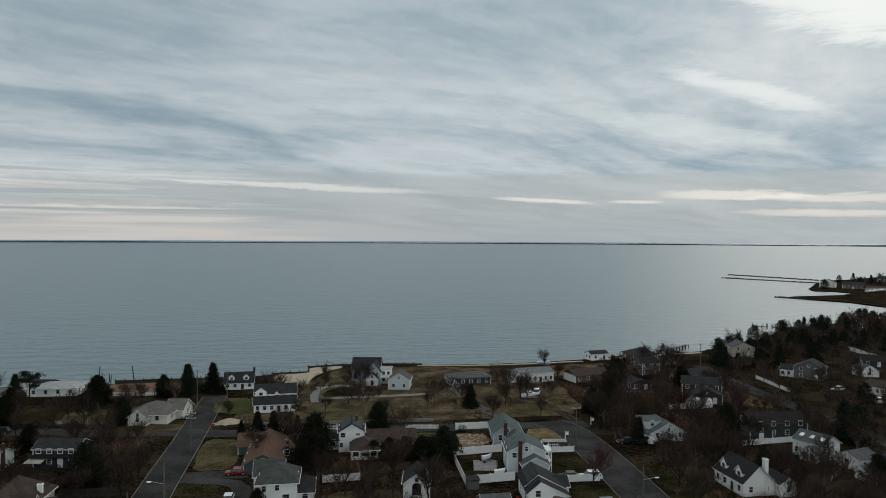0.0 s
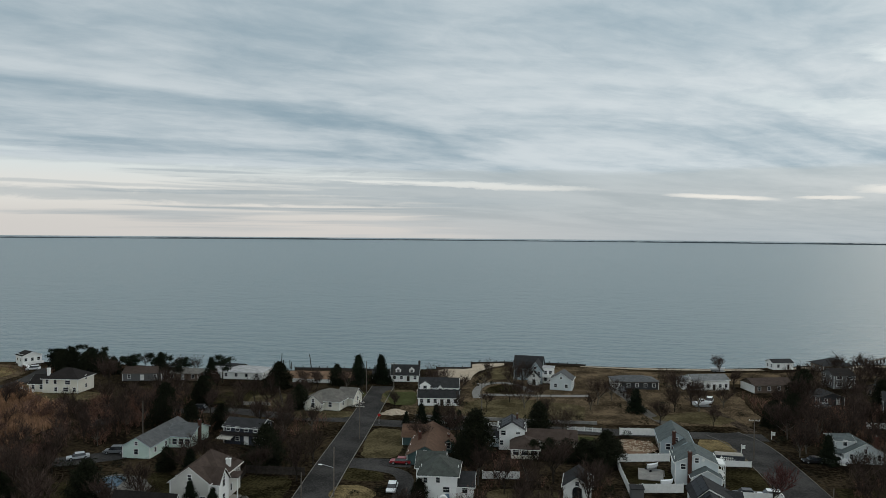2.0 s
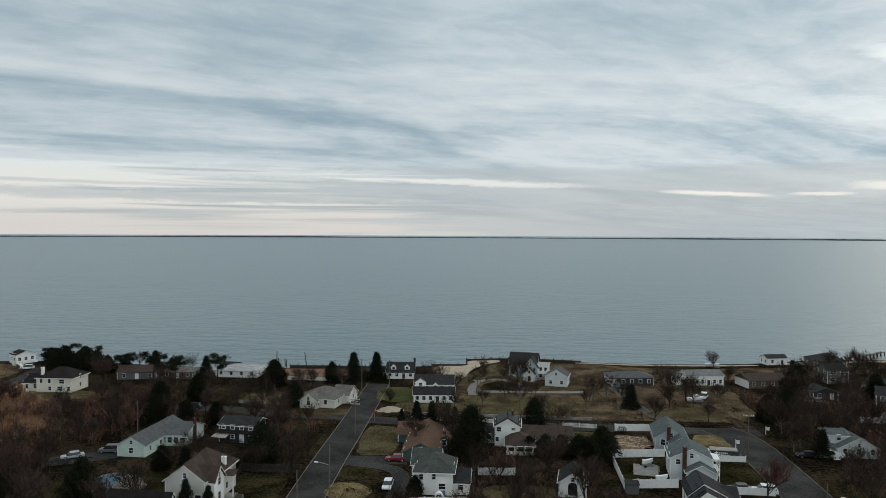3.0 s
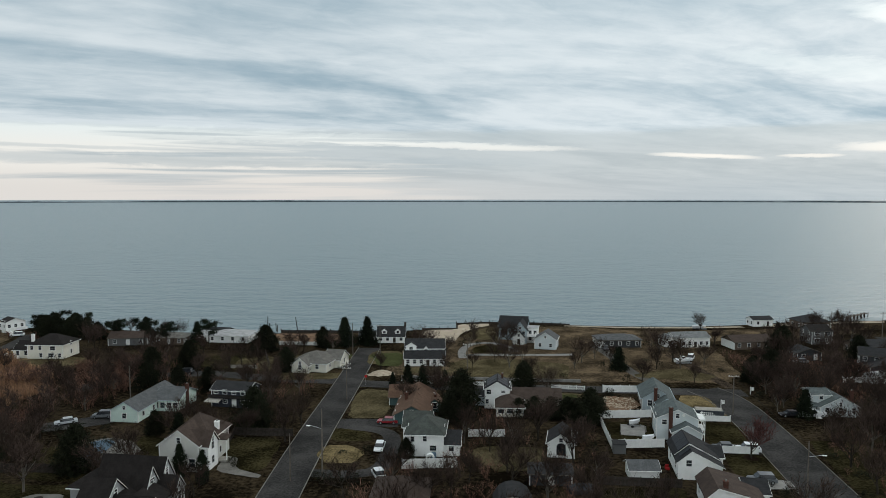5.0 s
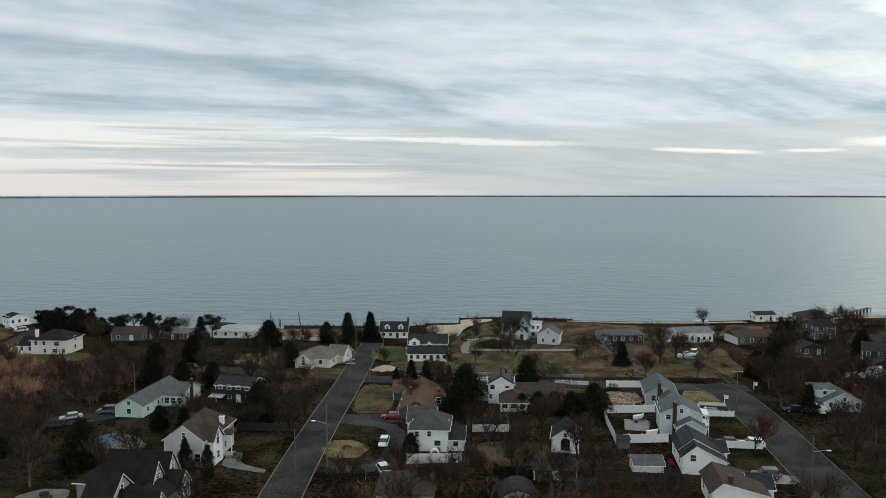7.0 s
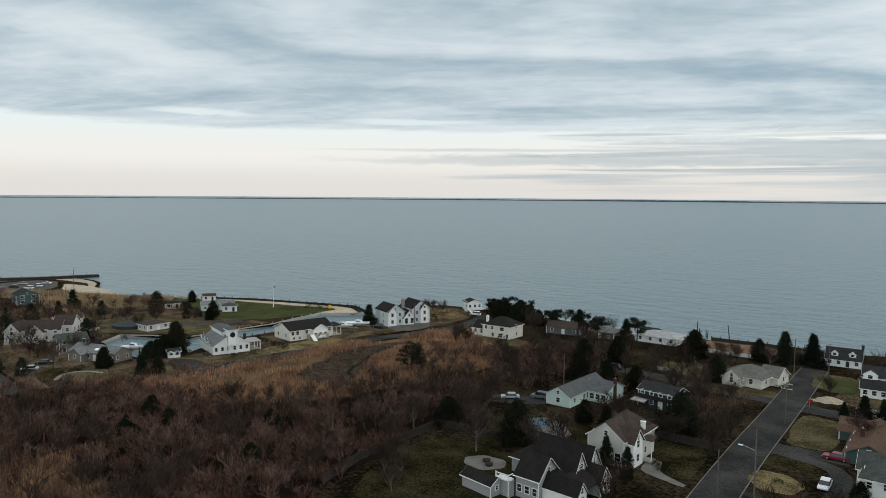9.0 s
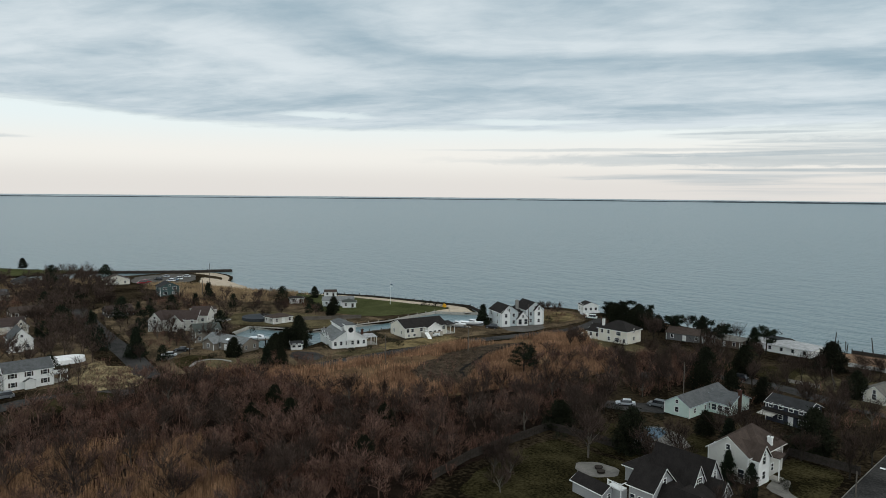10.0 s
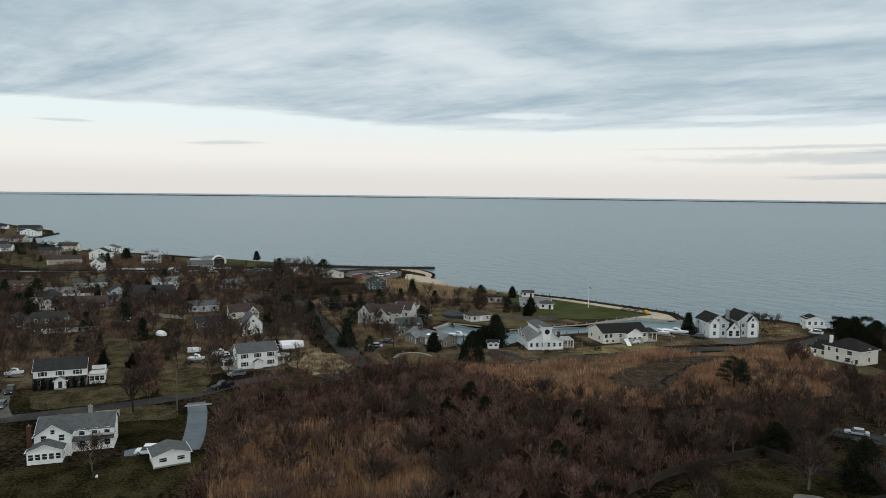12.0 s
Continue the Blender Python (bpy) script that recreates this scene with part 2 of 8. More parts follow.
M["green_lawn"] = material("green lawn", (0.032, 0.037, 0.015), (0.075, 0.079, 0.035), 0.10, 0.98, 0.4, 16.0, spec=0.0, grain=1.5)
M["dry_lawn"] = material("dry lawn", (0.06, 0.046, 0.023), (0.21, 0.160, 0.083), 0.2, 0.98, 0.5, 14.0, vary=0.15, crisp=0.14, spec=0.0, grain=1.5)
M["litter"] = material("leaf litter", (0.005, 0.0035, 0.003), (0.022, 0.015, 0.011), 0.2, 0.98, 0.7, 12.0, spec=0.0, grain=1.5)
M["reedbed"] = material("reed bed", (0.055, 0.035, 0.021), (0.16, 0.098, 0.055), 0.15, 0.98, 0.7, 14.0, spec=0.0, grain=1.5)
M["olive_lawn"] = material("olive winter grass", (0.036, 0.030, 0.016), (0.115, 0.093, 0.052), 0.14, 0.98, 0.5, 14.0, vary=0.15, crisp=0.12, spec=0.0, grain=1.5)
M["dull_lawn"] = material("dull winter lawn", (0.022, 0.0185, 0.010), (0.086, 0.070, 0.038), 0.22, 0.98, 0.5, 10.0, vary=0.15, crisp=0.14, spec=0.0, grain=1.5)
M["straw"] = material("bleached straw", (0.045, 0.035, 0.02), (0.30, 0.235, 0.135), 0.22, 0.98, 0.5, 9.0, vary=0.15, crisp=0.16, spec=0.0, grain=1.5)
M["rough_grass"] = material("rough tan grass", (0.031, 0.0235, 0.0152), (0.135, 0.098, 0.061), 0.13, 0.98, 0.6, 14.0, vary=0.1, crisp=0.18, spec=0.0, grain=1.5)
M["gravel"] = material("grey gravel", (0.055, 0.051, 0.046), (0.115, 0.107, 0.096), 0.3, 0.95, 0.5, 14.0, grain=1.5)
M["matted"] = material("matted grass", (0.022, 0.017, 0.012), (0.19, 0.135, 0.092), 0.35, 0.95, 0.0, fine=6.0, island=0.7)
M["ditch"] = material("wet ditch", (0.004, 0.004, 0.004), (0.014, 0.012, 0.010), 0.6, 0.9, 0.3, 8.0, spec=0.03)
# woods across the bay: aerial haze is put into this pale bluish colour
M["hazy_wood"] = material("distant woods paled by haze", (0.035, 0.045, 0.052), (0.09, 0.105, 0.115), 0.02, 0.95, 0.0, fine=4.0)
M["mud"] = material("marsh mud", (0.010, 0.007, 0.005), (0.095, 0.07, 0.048), 0.5, 0.95, 0.6, 8.0, crisp=0.15, spec=0.02, grain=1.5)
M["sand"] = material("sand", (0.28, 0.23, 0.17), (0.44, 0.37, 0.29), 0.25, 0.95, 0.4, 16.0, grain=1.5)
M["rust_sand"] = material("rust sand", (0.11, 0.068, 0.043), (0.22, 0.143, 0.094), 0.25, 0.95, 0.4, 12.0, grain=1.5)
M["wood"] = material("weathered wood", (0.07, 0.06, 0.05), (0.16, 0.14, 0.12), 1.5, 0.9, 0.4, 8.0)
M["dark_wood"] = material("dark wood", (0.022, 0.019, 0.017), (0.06, 0.05, 0.042), 1.5, 0.9, 0.4, 8.0)
M["pale_wood"] = material("pale wood", (0.26, 0.24, 0.21), (0.42, 0.40, 0.36), 1.5, 0.9, 0.3, 8.0)
M["bark"] = material("bark", (0.016, 0.013, 0.0105), (0.055, 0.046, 0.038), 2.5, 0.95, 0.5, 5.0, vary=0.3)
M["pale_bark"] = material("pale bark", (0.06, 0.052, 0.043), (0.15, 0.135, 0.115), 2.5, 0.95, 0.5, 5.0, vary=0.2)
M["twig"] = material("twigs", (0.019, 0.0135, 0.011), (0.082, 0.058, 0.047), 0.5, 0.95, 0.0, vary=0.3, island=0.75)
M["grey_twig"] = material("grey twigs", (0.060, 0.035, 0.0275), (0.240, 0.146, 0.114), 0.5, 0.95, 0.0, vary=0.2, island=0.7)
M["red_twig"] = material("reddish twigs", (0.045, 0.020, 0.018), (0.10, 0.045, 0.04), 0.5, 0.95, 0.0, vary=0.2, island=0.6)
M["brush"] = material("brushwood", (0.042, 0.0222, 0.0165), (0.255, 0.140, 0.103), 0.2, 0.95, 0.0, fine=6.0, vary=0.2, island=0.8)
M["reed"] = material("reeds", (0.122, 0.067, 0.041), (0.535, 0.315, 0.188), 0.16, 0.95, 0.0, fine=8.0, vary=0.15, island=0.6)
# the reed colours, somewhat darker, for the stand before the brushwood
M["dark_reed"] = material("darker reeds", (0.098, 0.057, 0.034), (0.45, 0.268, 0.152), 0.16, 0.95, 0.0, fine=8.0, vary=0.15, island=0.6)
M["tan_reed"] = material("tan reeds", (0.19, 0.135, 0.08), (0.43, 0.31, 0.185), 0.16, 0.95, 0.0, fine=8.0, vary=0.15, island=0.6)
M["needles"] = material("needles", (0.006, 0.009, 0.006), (0.021, 0.026, 0.015), 1.2, 0.9, 0.0, vary=0.25, island=0.5)
M["leaves"] = material("evergreen leaves", (0.007, 0.009, 0.0055), (0.022, 0.023, 0.013), 1.2, 0.8, 0.0, vary=0.25, island=0.5)
M["metal"] = material("galvanised metal", (0.30, 0.31, 0.32), (0.42, 0.43, 0.44), 1.5, 0.45, 0.05, metal=0.8)
M["rubber"] = material("rubber", (0.012, 0.012, 0.012), (0.03, 0.03, 0.03), 3.0, 0.8, 0.1)
M["cover"] = material("white tarp", (0.62, 0.62, 0.62), (0.80, 0.80, 0.80), 1.5, 0.6, 0.4, 4.0)
M["dark_cover"] = material("dark tarp", (0.02, 0.024, 0.03), (0.06, 0.065, 0.07), 0.6, 0.6, 0.3, 6.0)
M["blue_cover"] = material("pool cover", (0.075, 0.12, 0.165), (0.125, 0.175, 0.22), 0.5, 0.6, 0.2, 8.0)
M["solar"] = material("solar panel", (0.008, 0.009, 0.013), (0.018, 0.02, 0.026), 1.0, 0.45, 0.0, spec=0.12)
M["yellow"] = material("yellow plastic", (0.65, 0.33, 0.02), (0.8, 0.42, 0.04), 2.0, 0.5, 0.05)
M["red"] = material("red paint", (0.28, 0.02, 0.02), (0.36, 0.03, 0.03), 2.0, 0.35, 0.02)
M["gelcoat"] = material("white gelcoat", (0.68, 0.69, 0.70), (0.80, 0.80, 0.80), 1.0, 0.25, 0.0, spec=0.4)
for key, c in dict(white=(0.72, 0.73, 0.74), silver=(0.42, 0.44, 0.46), black=(0.012, 0.012, 0.014), grey=(0.13, 0.14, 0.15), red=(0.22, 0.015, 0.02), blue=(0.10, 0.15, 0.2)).items():
    M["car_" + key] = material("car paint " + key, shade_of(c, 0.92), c, 1.0, 0.28, 0.0, spec=0.5, vary=0.02)


def water_material():
    m = bpy.data.materials.new("bay water")
    m.use_nodes = True
    nt = m.node_tree
    N, L = nt.nodes.new, nt.links.new
    bs = nt.nodes["Principled BSDF"]
    bs.inputs["Base Color"].default_value = (0.083, 0.134, 0.148, 1)
    bs.inputs["Roughness"].default_value, bs.inputs["IOR"].default_value = 0.28, 1.333
    co = N("ShaderNodeTexCoord").outputs["Object"]
    last = None
    for scale, stretch, dist in ((0.62, 0.70, 0.45), (0.13, 0.50, 1.3), (0.012, 0.5, 1.6)):
        mp = N("ShaderNodeMapping")
        mp.inputs["Rotation"].default_value = (0, 0, radians(-20))
        mp.inputs["Scale"].default_value = (stretch, 1, 1)
        L(co, mp.inputs["Vector"])
        t = N("ShaderNodeTexNoise")
        t.inputs["Scale"].default_value, t.inputs["Detail"].default_value = scale, 4.0
        L(mp.outputs[0], t.inputs["Vector"])
        b = N("ShaderNodeBump")
        b.inputs["Strength"].default_value, b.inputs["Distance"].default_value = 0.75, dist
        L(t.outputs["Fac"], b.inputs["Height"])
        if last:
            L(last, b.inputs["Normal"])
        last = b.outputs[0]
    L(last, bs.inputs["Normal"])
    return m


M["water"] = water_material()

# ---- building helpers ----
class Shape:
    """Collects vertices and faces of one mesh."""

    def __init__(self):
        self.v, self.f = [], []

    def add(self, verts, faces):
        n = len(self.v)
        self.v += [tuple(p) for p in verts]
        self.f += [tuple(n + k for k in face) for face in faces]
        return self

    def box(self, x0, y0, z0, x1, y1, z1):
        v = [(x, y, z) for z in (z0, z1) for y in (y0, y1) for x in (x0, x1)]
        return self.add(v, [(0, 2, 3, 1), (4, 5, 7, 6), (0, 1, 5, 4), (2, 6, 7, 3), (0, 4, 6, 2), (1, 3, 7, 5)])

    def prism(self, profile, a, b, axis="x"):
        """A profile of (across, up) points, drawn out from a to b along x or y."""
        n = len(profile)
        if axis == "x":
            v = [(s, p[0], p[1]) for s in (a, b) for p in profile]
        elif axis == "y":
            v = [(p[0], s, p[1]) for s in (a, b) for p in profile]
        else:
            v = [(p[0], p[1], s) for s in (a, b) for p in profile]
        f = [tuple(range(n)), tuple(range(2 * n - 1, n - 1, -1))]
        f += [(k, n + k, n + (k + 1) % n, (k + 1) % n) for k in range(n)]
        return self.add(v, f)

    def tube(self, p, q, r0, r1, sides=6):
        p, q = Vector(p), Vector(q)
        d = (q - p).normalized()
        a = d.orthogonal().normalized()
        b = d.cross(a)
        v = [c + r * (math.cos(t) * a + math.sin(t) * b) for c, r in ((p, r0), (q, r1)) for t in [2 * math.pi * k / sides for k in range(sides)]]
        f = [(k, (k + 1) % sides, sides + (k + 1) % sides, sides + k) for k in range(sides)]
        return self.add(v, f + [tuple(range(sides - 1, -1, -1)), tuple(range(sides, 2 * sides))])

    def mesh(self, name, mat):
        me = bpy.data.meshes.new(name)
        me.from_pydata(self.v, [], self.f)
        if mat:
            me.materials.append(mat)
        bm = bmesh.new()
        bm.from_mesh(me)
        bmesh.ops.recalc_face_normals(bm, faces=bm.faces)
        bm.to_mesh(me)
        bm.free()
        return me


def raw_mesh(name, verts, faces, mat):
    me = bpy.data.meshes.new(name)
    me.from_pydata(verts, [], faces)
    me.materials.append(mat)
    return me


def part(name, shape, mat, parent, label="", at=(0, 0, 0), turn=0.0):
    ob = new(name, shape if isinstance(shape, bpy.types.Mesh) else shape.mesh(name, mat))
    ob.parent = parent
    ob.matrix_basis = pose(*at, 0, 0, turn)
    if label:
        tagged(ob, label)
    return ob


def thing(name, x, y, rot, label, category, group="", z=0.0, kind=""):
    ob = new(name)
    ob.empty_display_size = 0.5
    ob.matrix_basis = pose(x, y, z, 0, 0, rot)
    return tagged(ob, label, category, group, kind)


CACHE = {}
FOOT = []      # (x, y, radius) of what trees must keep clear of


def inside(x, y, poly):
    hit = False
    for (x0, y0), (x1, y1) in zip(poly, poly[1:] + poly[:1]):
        if (y0 > y) != (y1 > y) and x < (x1 - x0) * (y - y0) / (y1 - y0) + x0:
            hit = not hit
    return hit


def soften(pts, step=4.0, amp=0.6, closed=True):
    """A finer, slightly uneven outline through the given points."""
    out = []
    ends = pts[1:] + pts[:1] if closed else pts[1:]
    for (x0, y0), (x1, y1) in zip(pts, ends):
        n = max(1, int(math.hypot(x1 - x0, y1 - y0) / step))
        for k in range(n):
            x, y = x0 + (x1 - x0) * k / n, y0 + (y1 - y0) * k / n
            o = noise.noise_vector(Vector((x * 0.13, y * 0.13, 0.7))) + 0.6 * noise.noise_vector(Vector((x * 0.55, y * 0.55, 2.7)))
            out.append((x + amp * o.x, y + amp * o.y))
    return out if closed else out + [pts[-1]]


KEEP_CLEAR = []


def smooth_ring(pts):
    """Rounds the corners of an outline."""
    out = []
    for (x0, y0), (x1, y1) in zip(pts, pts[1:] + pts[:1]):
        out += [(0.85 * x0 + 0.15 * x1, 0.85 * y0 + 0.15 * y1), (0.15 * x0 + 0.85 * x1, 0.15 * y0 + 0.85 * y1)]
    return out


def patch(name, pts, mat, label, z=0.02, amp=0.6, kind="structure", clear=True, step=1.0, parent=None):
    ring = soften(smooth_ring(pts), step, amp * 1.3)
    bm = bmesh.new()
    bm.faces.new([bm.verts.new((x, y, z)) for x, y in ring]).normal_update()
    bmesh.ops.triangulate(bm, faces=bm.faces)
    bmesh.ops.recalc_face_normals(bm, faces=bm.faces)
    for f in bm.faces:
        if f.normal.z < 0:
            f.normal_flip()
    me = bpy.data.meshes.new(name)
    bm.to_mesh(me)
    bm.free()
    me.materials.append(mat)
    if clear:
        KEEP_CLEAR.append(pts)
    return tagged(new(name, me), label, kind=kind)


def offset_line(pts, d):
    out = []
    for k, p in enumerate(pts):
        a, b = Vector(pts[max(0, k - 1)]), Vector(pts[min(len(pts) - 1, k + 1)])
        t = (b - a).normalized()
        out.append((p[0] - t.y * d, p[1] + t.x * d))
    return out


def smooth_line(pts, rounds=2):
    for _ in range(rounds):
        out = [pts[0]]
        for (x0, y0), (x1, y1) in zip(pts, pts[1:]):
            out += [(0.75 * x0 + 0.25 * x1, 0.75 * y0 + 0.25 * y1), (0.25 * x0 + 0.75 * x1, 0.25 * y0 + 0.75 * y1)]
        pts = out + [pts[-1]]
    return pts


def road(name, pts, width, mat, label, z=0.03, kerb=False):
    line = smooth_line(pts)
    a, b = offset_line(line, width / 2), offset_line(line, -width / 2)
    n = len(line)
    me = raw_mesh(name, [(*p, z) for p in a + b], [(k, n + k, n + k + 1, k + 1) for k in range(n - 1)], mat)
    KEEP_CLEAR.append(a + b[::-1])
    ob = tagged(new(name, me), label, kind="structure")
    if kerb:
        for side in (1, -1):
            s = Shape()
            i, o = offset_line(line, side * width / 2), offset_line(line, side * (width / 2 + 0.16))
            for k in range(n - 1):
                s.add([(*i[k], 0), (*i[k + 1], 0), (*o[k + 1], 0), (*o[k], 0), (*i[k], 0.13), (*i[k + 1], 0.13), (*o[k + 1], 0.13), (*o[k], 0.13)],
                      [(4, 5, 6, 7), (0, 1, 5, 4), (2, 3, 7, 6)])
            tagged(new("kerb", s.mesh("kerb", M["kerb"])), "worn pale concrete kerb along the street", kind="structure")
    return ob


# ---- houses ----
def window_mesh(w, h):
    key = ("window", round(w, 2), round(h, 2))
    if key not in CACHE:
        fr, pn = Shape(), Shape()
        t = 0.11
        W, H = w / 2, h / 2
        v = []
        for y in (-0.07, 0.02):
            v += [(-W - t, y, -H - t), (W + t, y, -H - t), (W + t, y, H + t), (-W - t, y, H + t), (-W, y, -H), (W, y, -H), (W, y, 0), (-W, y, 0), (W, y, H), (-W, y, H),
                  (W, y, 0.05), (-W, y, 0.05)]
        f = [(0, 1, 5, 4), (1, 2, 8, 10, 6, 5), (2, 3, 9, 8), (3, 0, 4, 7, 11, 9), (7, 6, 10, 11)]
        f += [tuple(12 + k for k in q[::-1]) for q in f]
        f += [(a, a + 12, b + 12, b) for a, b in ((0, 1), (1, 2), (2, 3), (3, 0), (5, 4), (6, 5), (7, 6), (4, 7), (8, 10), (10, 11), (11, 9), (9, 8))]
        fr.add(v, f)
        pn.box(-w / 2, -0.03, -h / 2, w / 2, -0.012, h / 2)
        CACHE[key] = (fr.mesh("window_frame", M["trim"]), pn.mesh("pane", M["glass"]))
    return CACHE[key]


def window(parent, x, y, z, w, h, turn=0.0, shutters=False):
    fr, pn = window_mesh(w, h)
    wi = part("window", fr, None, parent, "", (x, y, z), turn)
    part("pane", pn, None, wi)
    if shutters:
        for s in (-1, 1):
            part("shutter", Shape().box(s * (w / 2 + 0.33) - 0.2, -0.06, -h / 2 - 0.05, s * (w / 2 + 0.33) + 0.2, 0.01, h / 2 + 0.05), M["dark_wood"], wi, "dark louvred shutter")
    return wi


def door(parent, x, y, turn=0.0, w=0.95, h=2.1, mat="trim", z=0.15):
    fr = Shape()
    fr.box(-w / 2 - 0.14, -0.07, 0, -w / 2, 0.02, h + 0.14).box(w / 2, -0.07, 0, w / 2 + 0.14, 0.02, h + 0.14).box(-w / 2, -0.07, h, w / 2, 0.02, h + 0.14)
    d = part("door", fr, M["trim"], parent, "", (x, y, z), turn)
    part("leaf", Shape().box(-w / 2, -0.03, 0, w / 2, 0.01, h), M[mat], d)
    return d


def roof_slab(d, e, r, over, thick):
    """Cross-section of a ridged roof of span d."""
    s = (r - e) / (d / 2)
    lo = e - over * s
    return [(-d / 2 - over, lo), (0, r), (d / 2 + over, lo), (d / 2 + over, lo + thick), (0, r + thick * 1.15), (-d / 2 - over, lo + thick)]


def body(h, ox, oy, w, d, e, r, wall, roof, kind="gable", along="x", cols=3, floors=None, doors=True, side=2, turn=0.0, base=0.0, shutters=False, over=0.35, win=(0.95, 1.3), rise=0.86, rear=True):
    """One block of a house: walls, roof, trim, windows and a door. ox, oy: the middle of its front, as seen from the house's own front."""
    at = (ox, oy, base)
    cy = d / 2
    edge = M["trim"] if wall in ("w_white", "w_cream", "w_pale", "w_cedar", "w_navy", "w_ash") else M["w_bluegrey"] if wall in ("w_bluegrey", "w_mint") else M["wood"]
    r = e + rise * (r - e)
    s = Shape()
    if kind == "hip":
        s.box(-w / 2, 0, -0.3, w / 2, d, e)
    elif along == "x":
        s.prism([(0, -0.3), (d, -0.3), (d, e), (cy, r - 0.06), (0, e)], -w / 2, w / 2, "x")
    else:
        s.prism([(-w / 2, -0.3), (w / 2, -0.3), (w / 2, e), (0, r - 0.06), (-w / 2, e)], 0, d, "y")
    part("wall", s, M[wall], h, "", at, turn)
    s = Shape()
    if kind == "hip":
        o, t = over + 0.1, 0.2
        k = min(w, d) / 2
        lo = e - 0.05
        x0, x1, y0, y1 = -w / 2 - o, w / 2 + o, -o, d + o
        if w >= d:
            top = [(-w / 2 + k, cy, r), (w / 2 - k, cy, r)]
        else:
            top = [(0, k, r), (0, d - k, r)]
        v = [(x0, y0, lo), (x1, y0, lo), (x1, y1, lo), (x0, y1, lo), (x0, y0, lo + t), (x1, y0, lo + t), (x1, y1, lo + t), (x0, y1, lo + t)] + top
        f = [(0, 3, 2, 1), (0, 1, 5, 4), (1, 2, 6, 5), (2, 3, 7, 6), (3, 0, 4, 7)]
        f += [(4, 5, 9, 8), (5, 6, 9), (6, 7, 8, 9), (7, 4, 8)] if w >= d else [(4, 5, 8), (5, 6, 9, 8), (6, 7, 9), (7, 4, 8, 9)]
        s.add(v, f)
        part("roof", s, M[roof], h, "", at, turn)
        for q in ((x0 - 0.04, y0 - 0.09, x1 + 0.04, y0 - 0.01), (x0 - 0.09, y0, x0 - 0.01, y1), (x1 + 0.01, y0, x1 + 0.09, y1)):
            part("gutter", Shape().box(q[0], q[1], lo - 0.06, q[2], q[3], lo + 0.10), edge, h, "", at, turn)
    else:
        span = d if along == "x" else w
        prof = roof_slab(span, e, r, over, 0.16)
        board = roof_slab(span, e, r, over + 0.02, -0.12)
        board = [(p[0], p[1] + 0.14) for p in board]
        if along == "x":
            s.prism([(p[0] + cy, p[1]) for p in prof], -w / 2 - over, w / 2 + over, "x")
            ends = [(-w / 2 - over - 0.05, -w / 2 - over), (w / 2 + over, w / 2 + over + 0.05)]
            board = [(p[0] + cy, p[1]) for p in board]
        else:
            s.prism(prof, -over, d + over, "y")
            ends = [(-over - 0.05, -over), (d + over, d + over + 0.05)]
        part("roof", s, M[roof], h, "", at, turn)
        for a, b in ends if rear else ends[:1]:
            part("bargeboard", Shape().prism(board, a, b, along), edge, h, "", at, turn)
        lo = e - over * (r - e) / (span / 2)
        for q in (-1, 1):
            g = Shape()
            if along == "x":
                yy = cy + q * (d / 2 + over + 0.05)
                g.box(-w / 2 - over, yy - 0.06, lo - 0.02, w / 2 + over, yy + 0.06, lo + 0.13)
            else:
                xx = q * (w / 2 + over + 0.05)
                g.box(xx - 0.06, -over, lo - 0.02, xx + 0.06, d + over, lo + 0.13)
            part("gutter", g, edge, h, "", at, turn)
    # corner boards
    for x, y in ((-w / 2, 0), (w / 2, 0)):
        part("corner_board", Shape().box(x - 0.09, y - 0.035, 0, x + 0.09, y + 0.06, e - 0.02), M["trim"], h, "", at, turn)
    rot = pose(0, 0, 0, 0, 0, turn)

    def put(x, y, z, ww, hh, t, sh=False):
        p = rot @ Vector((x, y, 0))
        window(h, ox + p.x, oy + p.y, base + z, ww, hh, turn + t, sh)

    floors = floors or (2 if e > 4.4 else 1)
    mid = cols // 2
    for fl in range(floors):
        z = 1.65 + 2.65 * fl
        for k in range(cols):
            x = (k + 0.5) / cols * w - w / 2
            if doors and fl == 0 and k == mid:
                p = rot @ Vector((x, 0, 0))
                door(h, ox + p.x, oy + p.y, turn, z=base + 0.15, mat="trim" if wall != "w_white" else "dark_wood")
            else:
                put(x, 0, z, win[0], win[1], 0, shutters)
        for k in range(side):
            y = (k + 0.5) / side * d
            put(-w / 2, y, z, 0.85, 1.2, -90)
            put(w / 2, y, z, 0.85, 1.2, 90)
    if kind == "gable" and along == "y" and r - e > 1.8:
        put(0, 0, e + (r - e) * 0.32, 0.7, 0.9, 0)


def chimney(h, x, y, top, mat="brick", w=0.75, d=0.55):
    s = Shape().box(-w / 2, -d / 2, 0, w / 2, d / 2, top - 0.25).box(-w / 2 - 0.07, -d / 2 - 0.07, top - 0.25, w / 2 + 0.07, d / 2 + 0.07, top - 0.05)
    c = part("chimney", s, M[mat], h, "brick chimney" if mat == "brick" else "white chimney", (x, y, 0))
    part("flue", Shape().tube((0, 0, top - 0.1), (0, 0, top + 0.25), 0.16, 0.14, 8), M["concrete"], c)


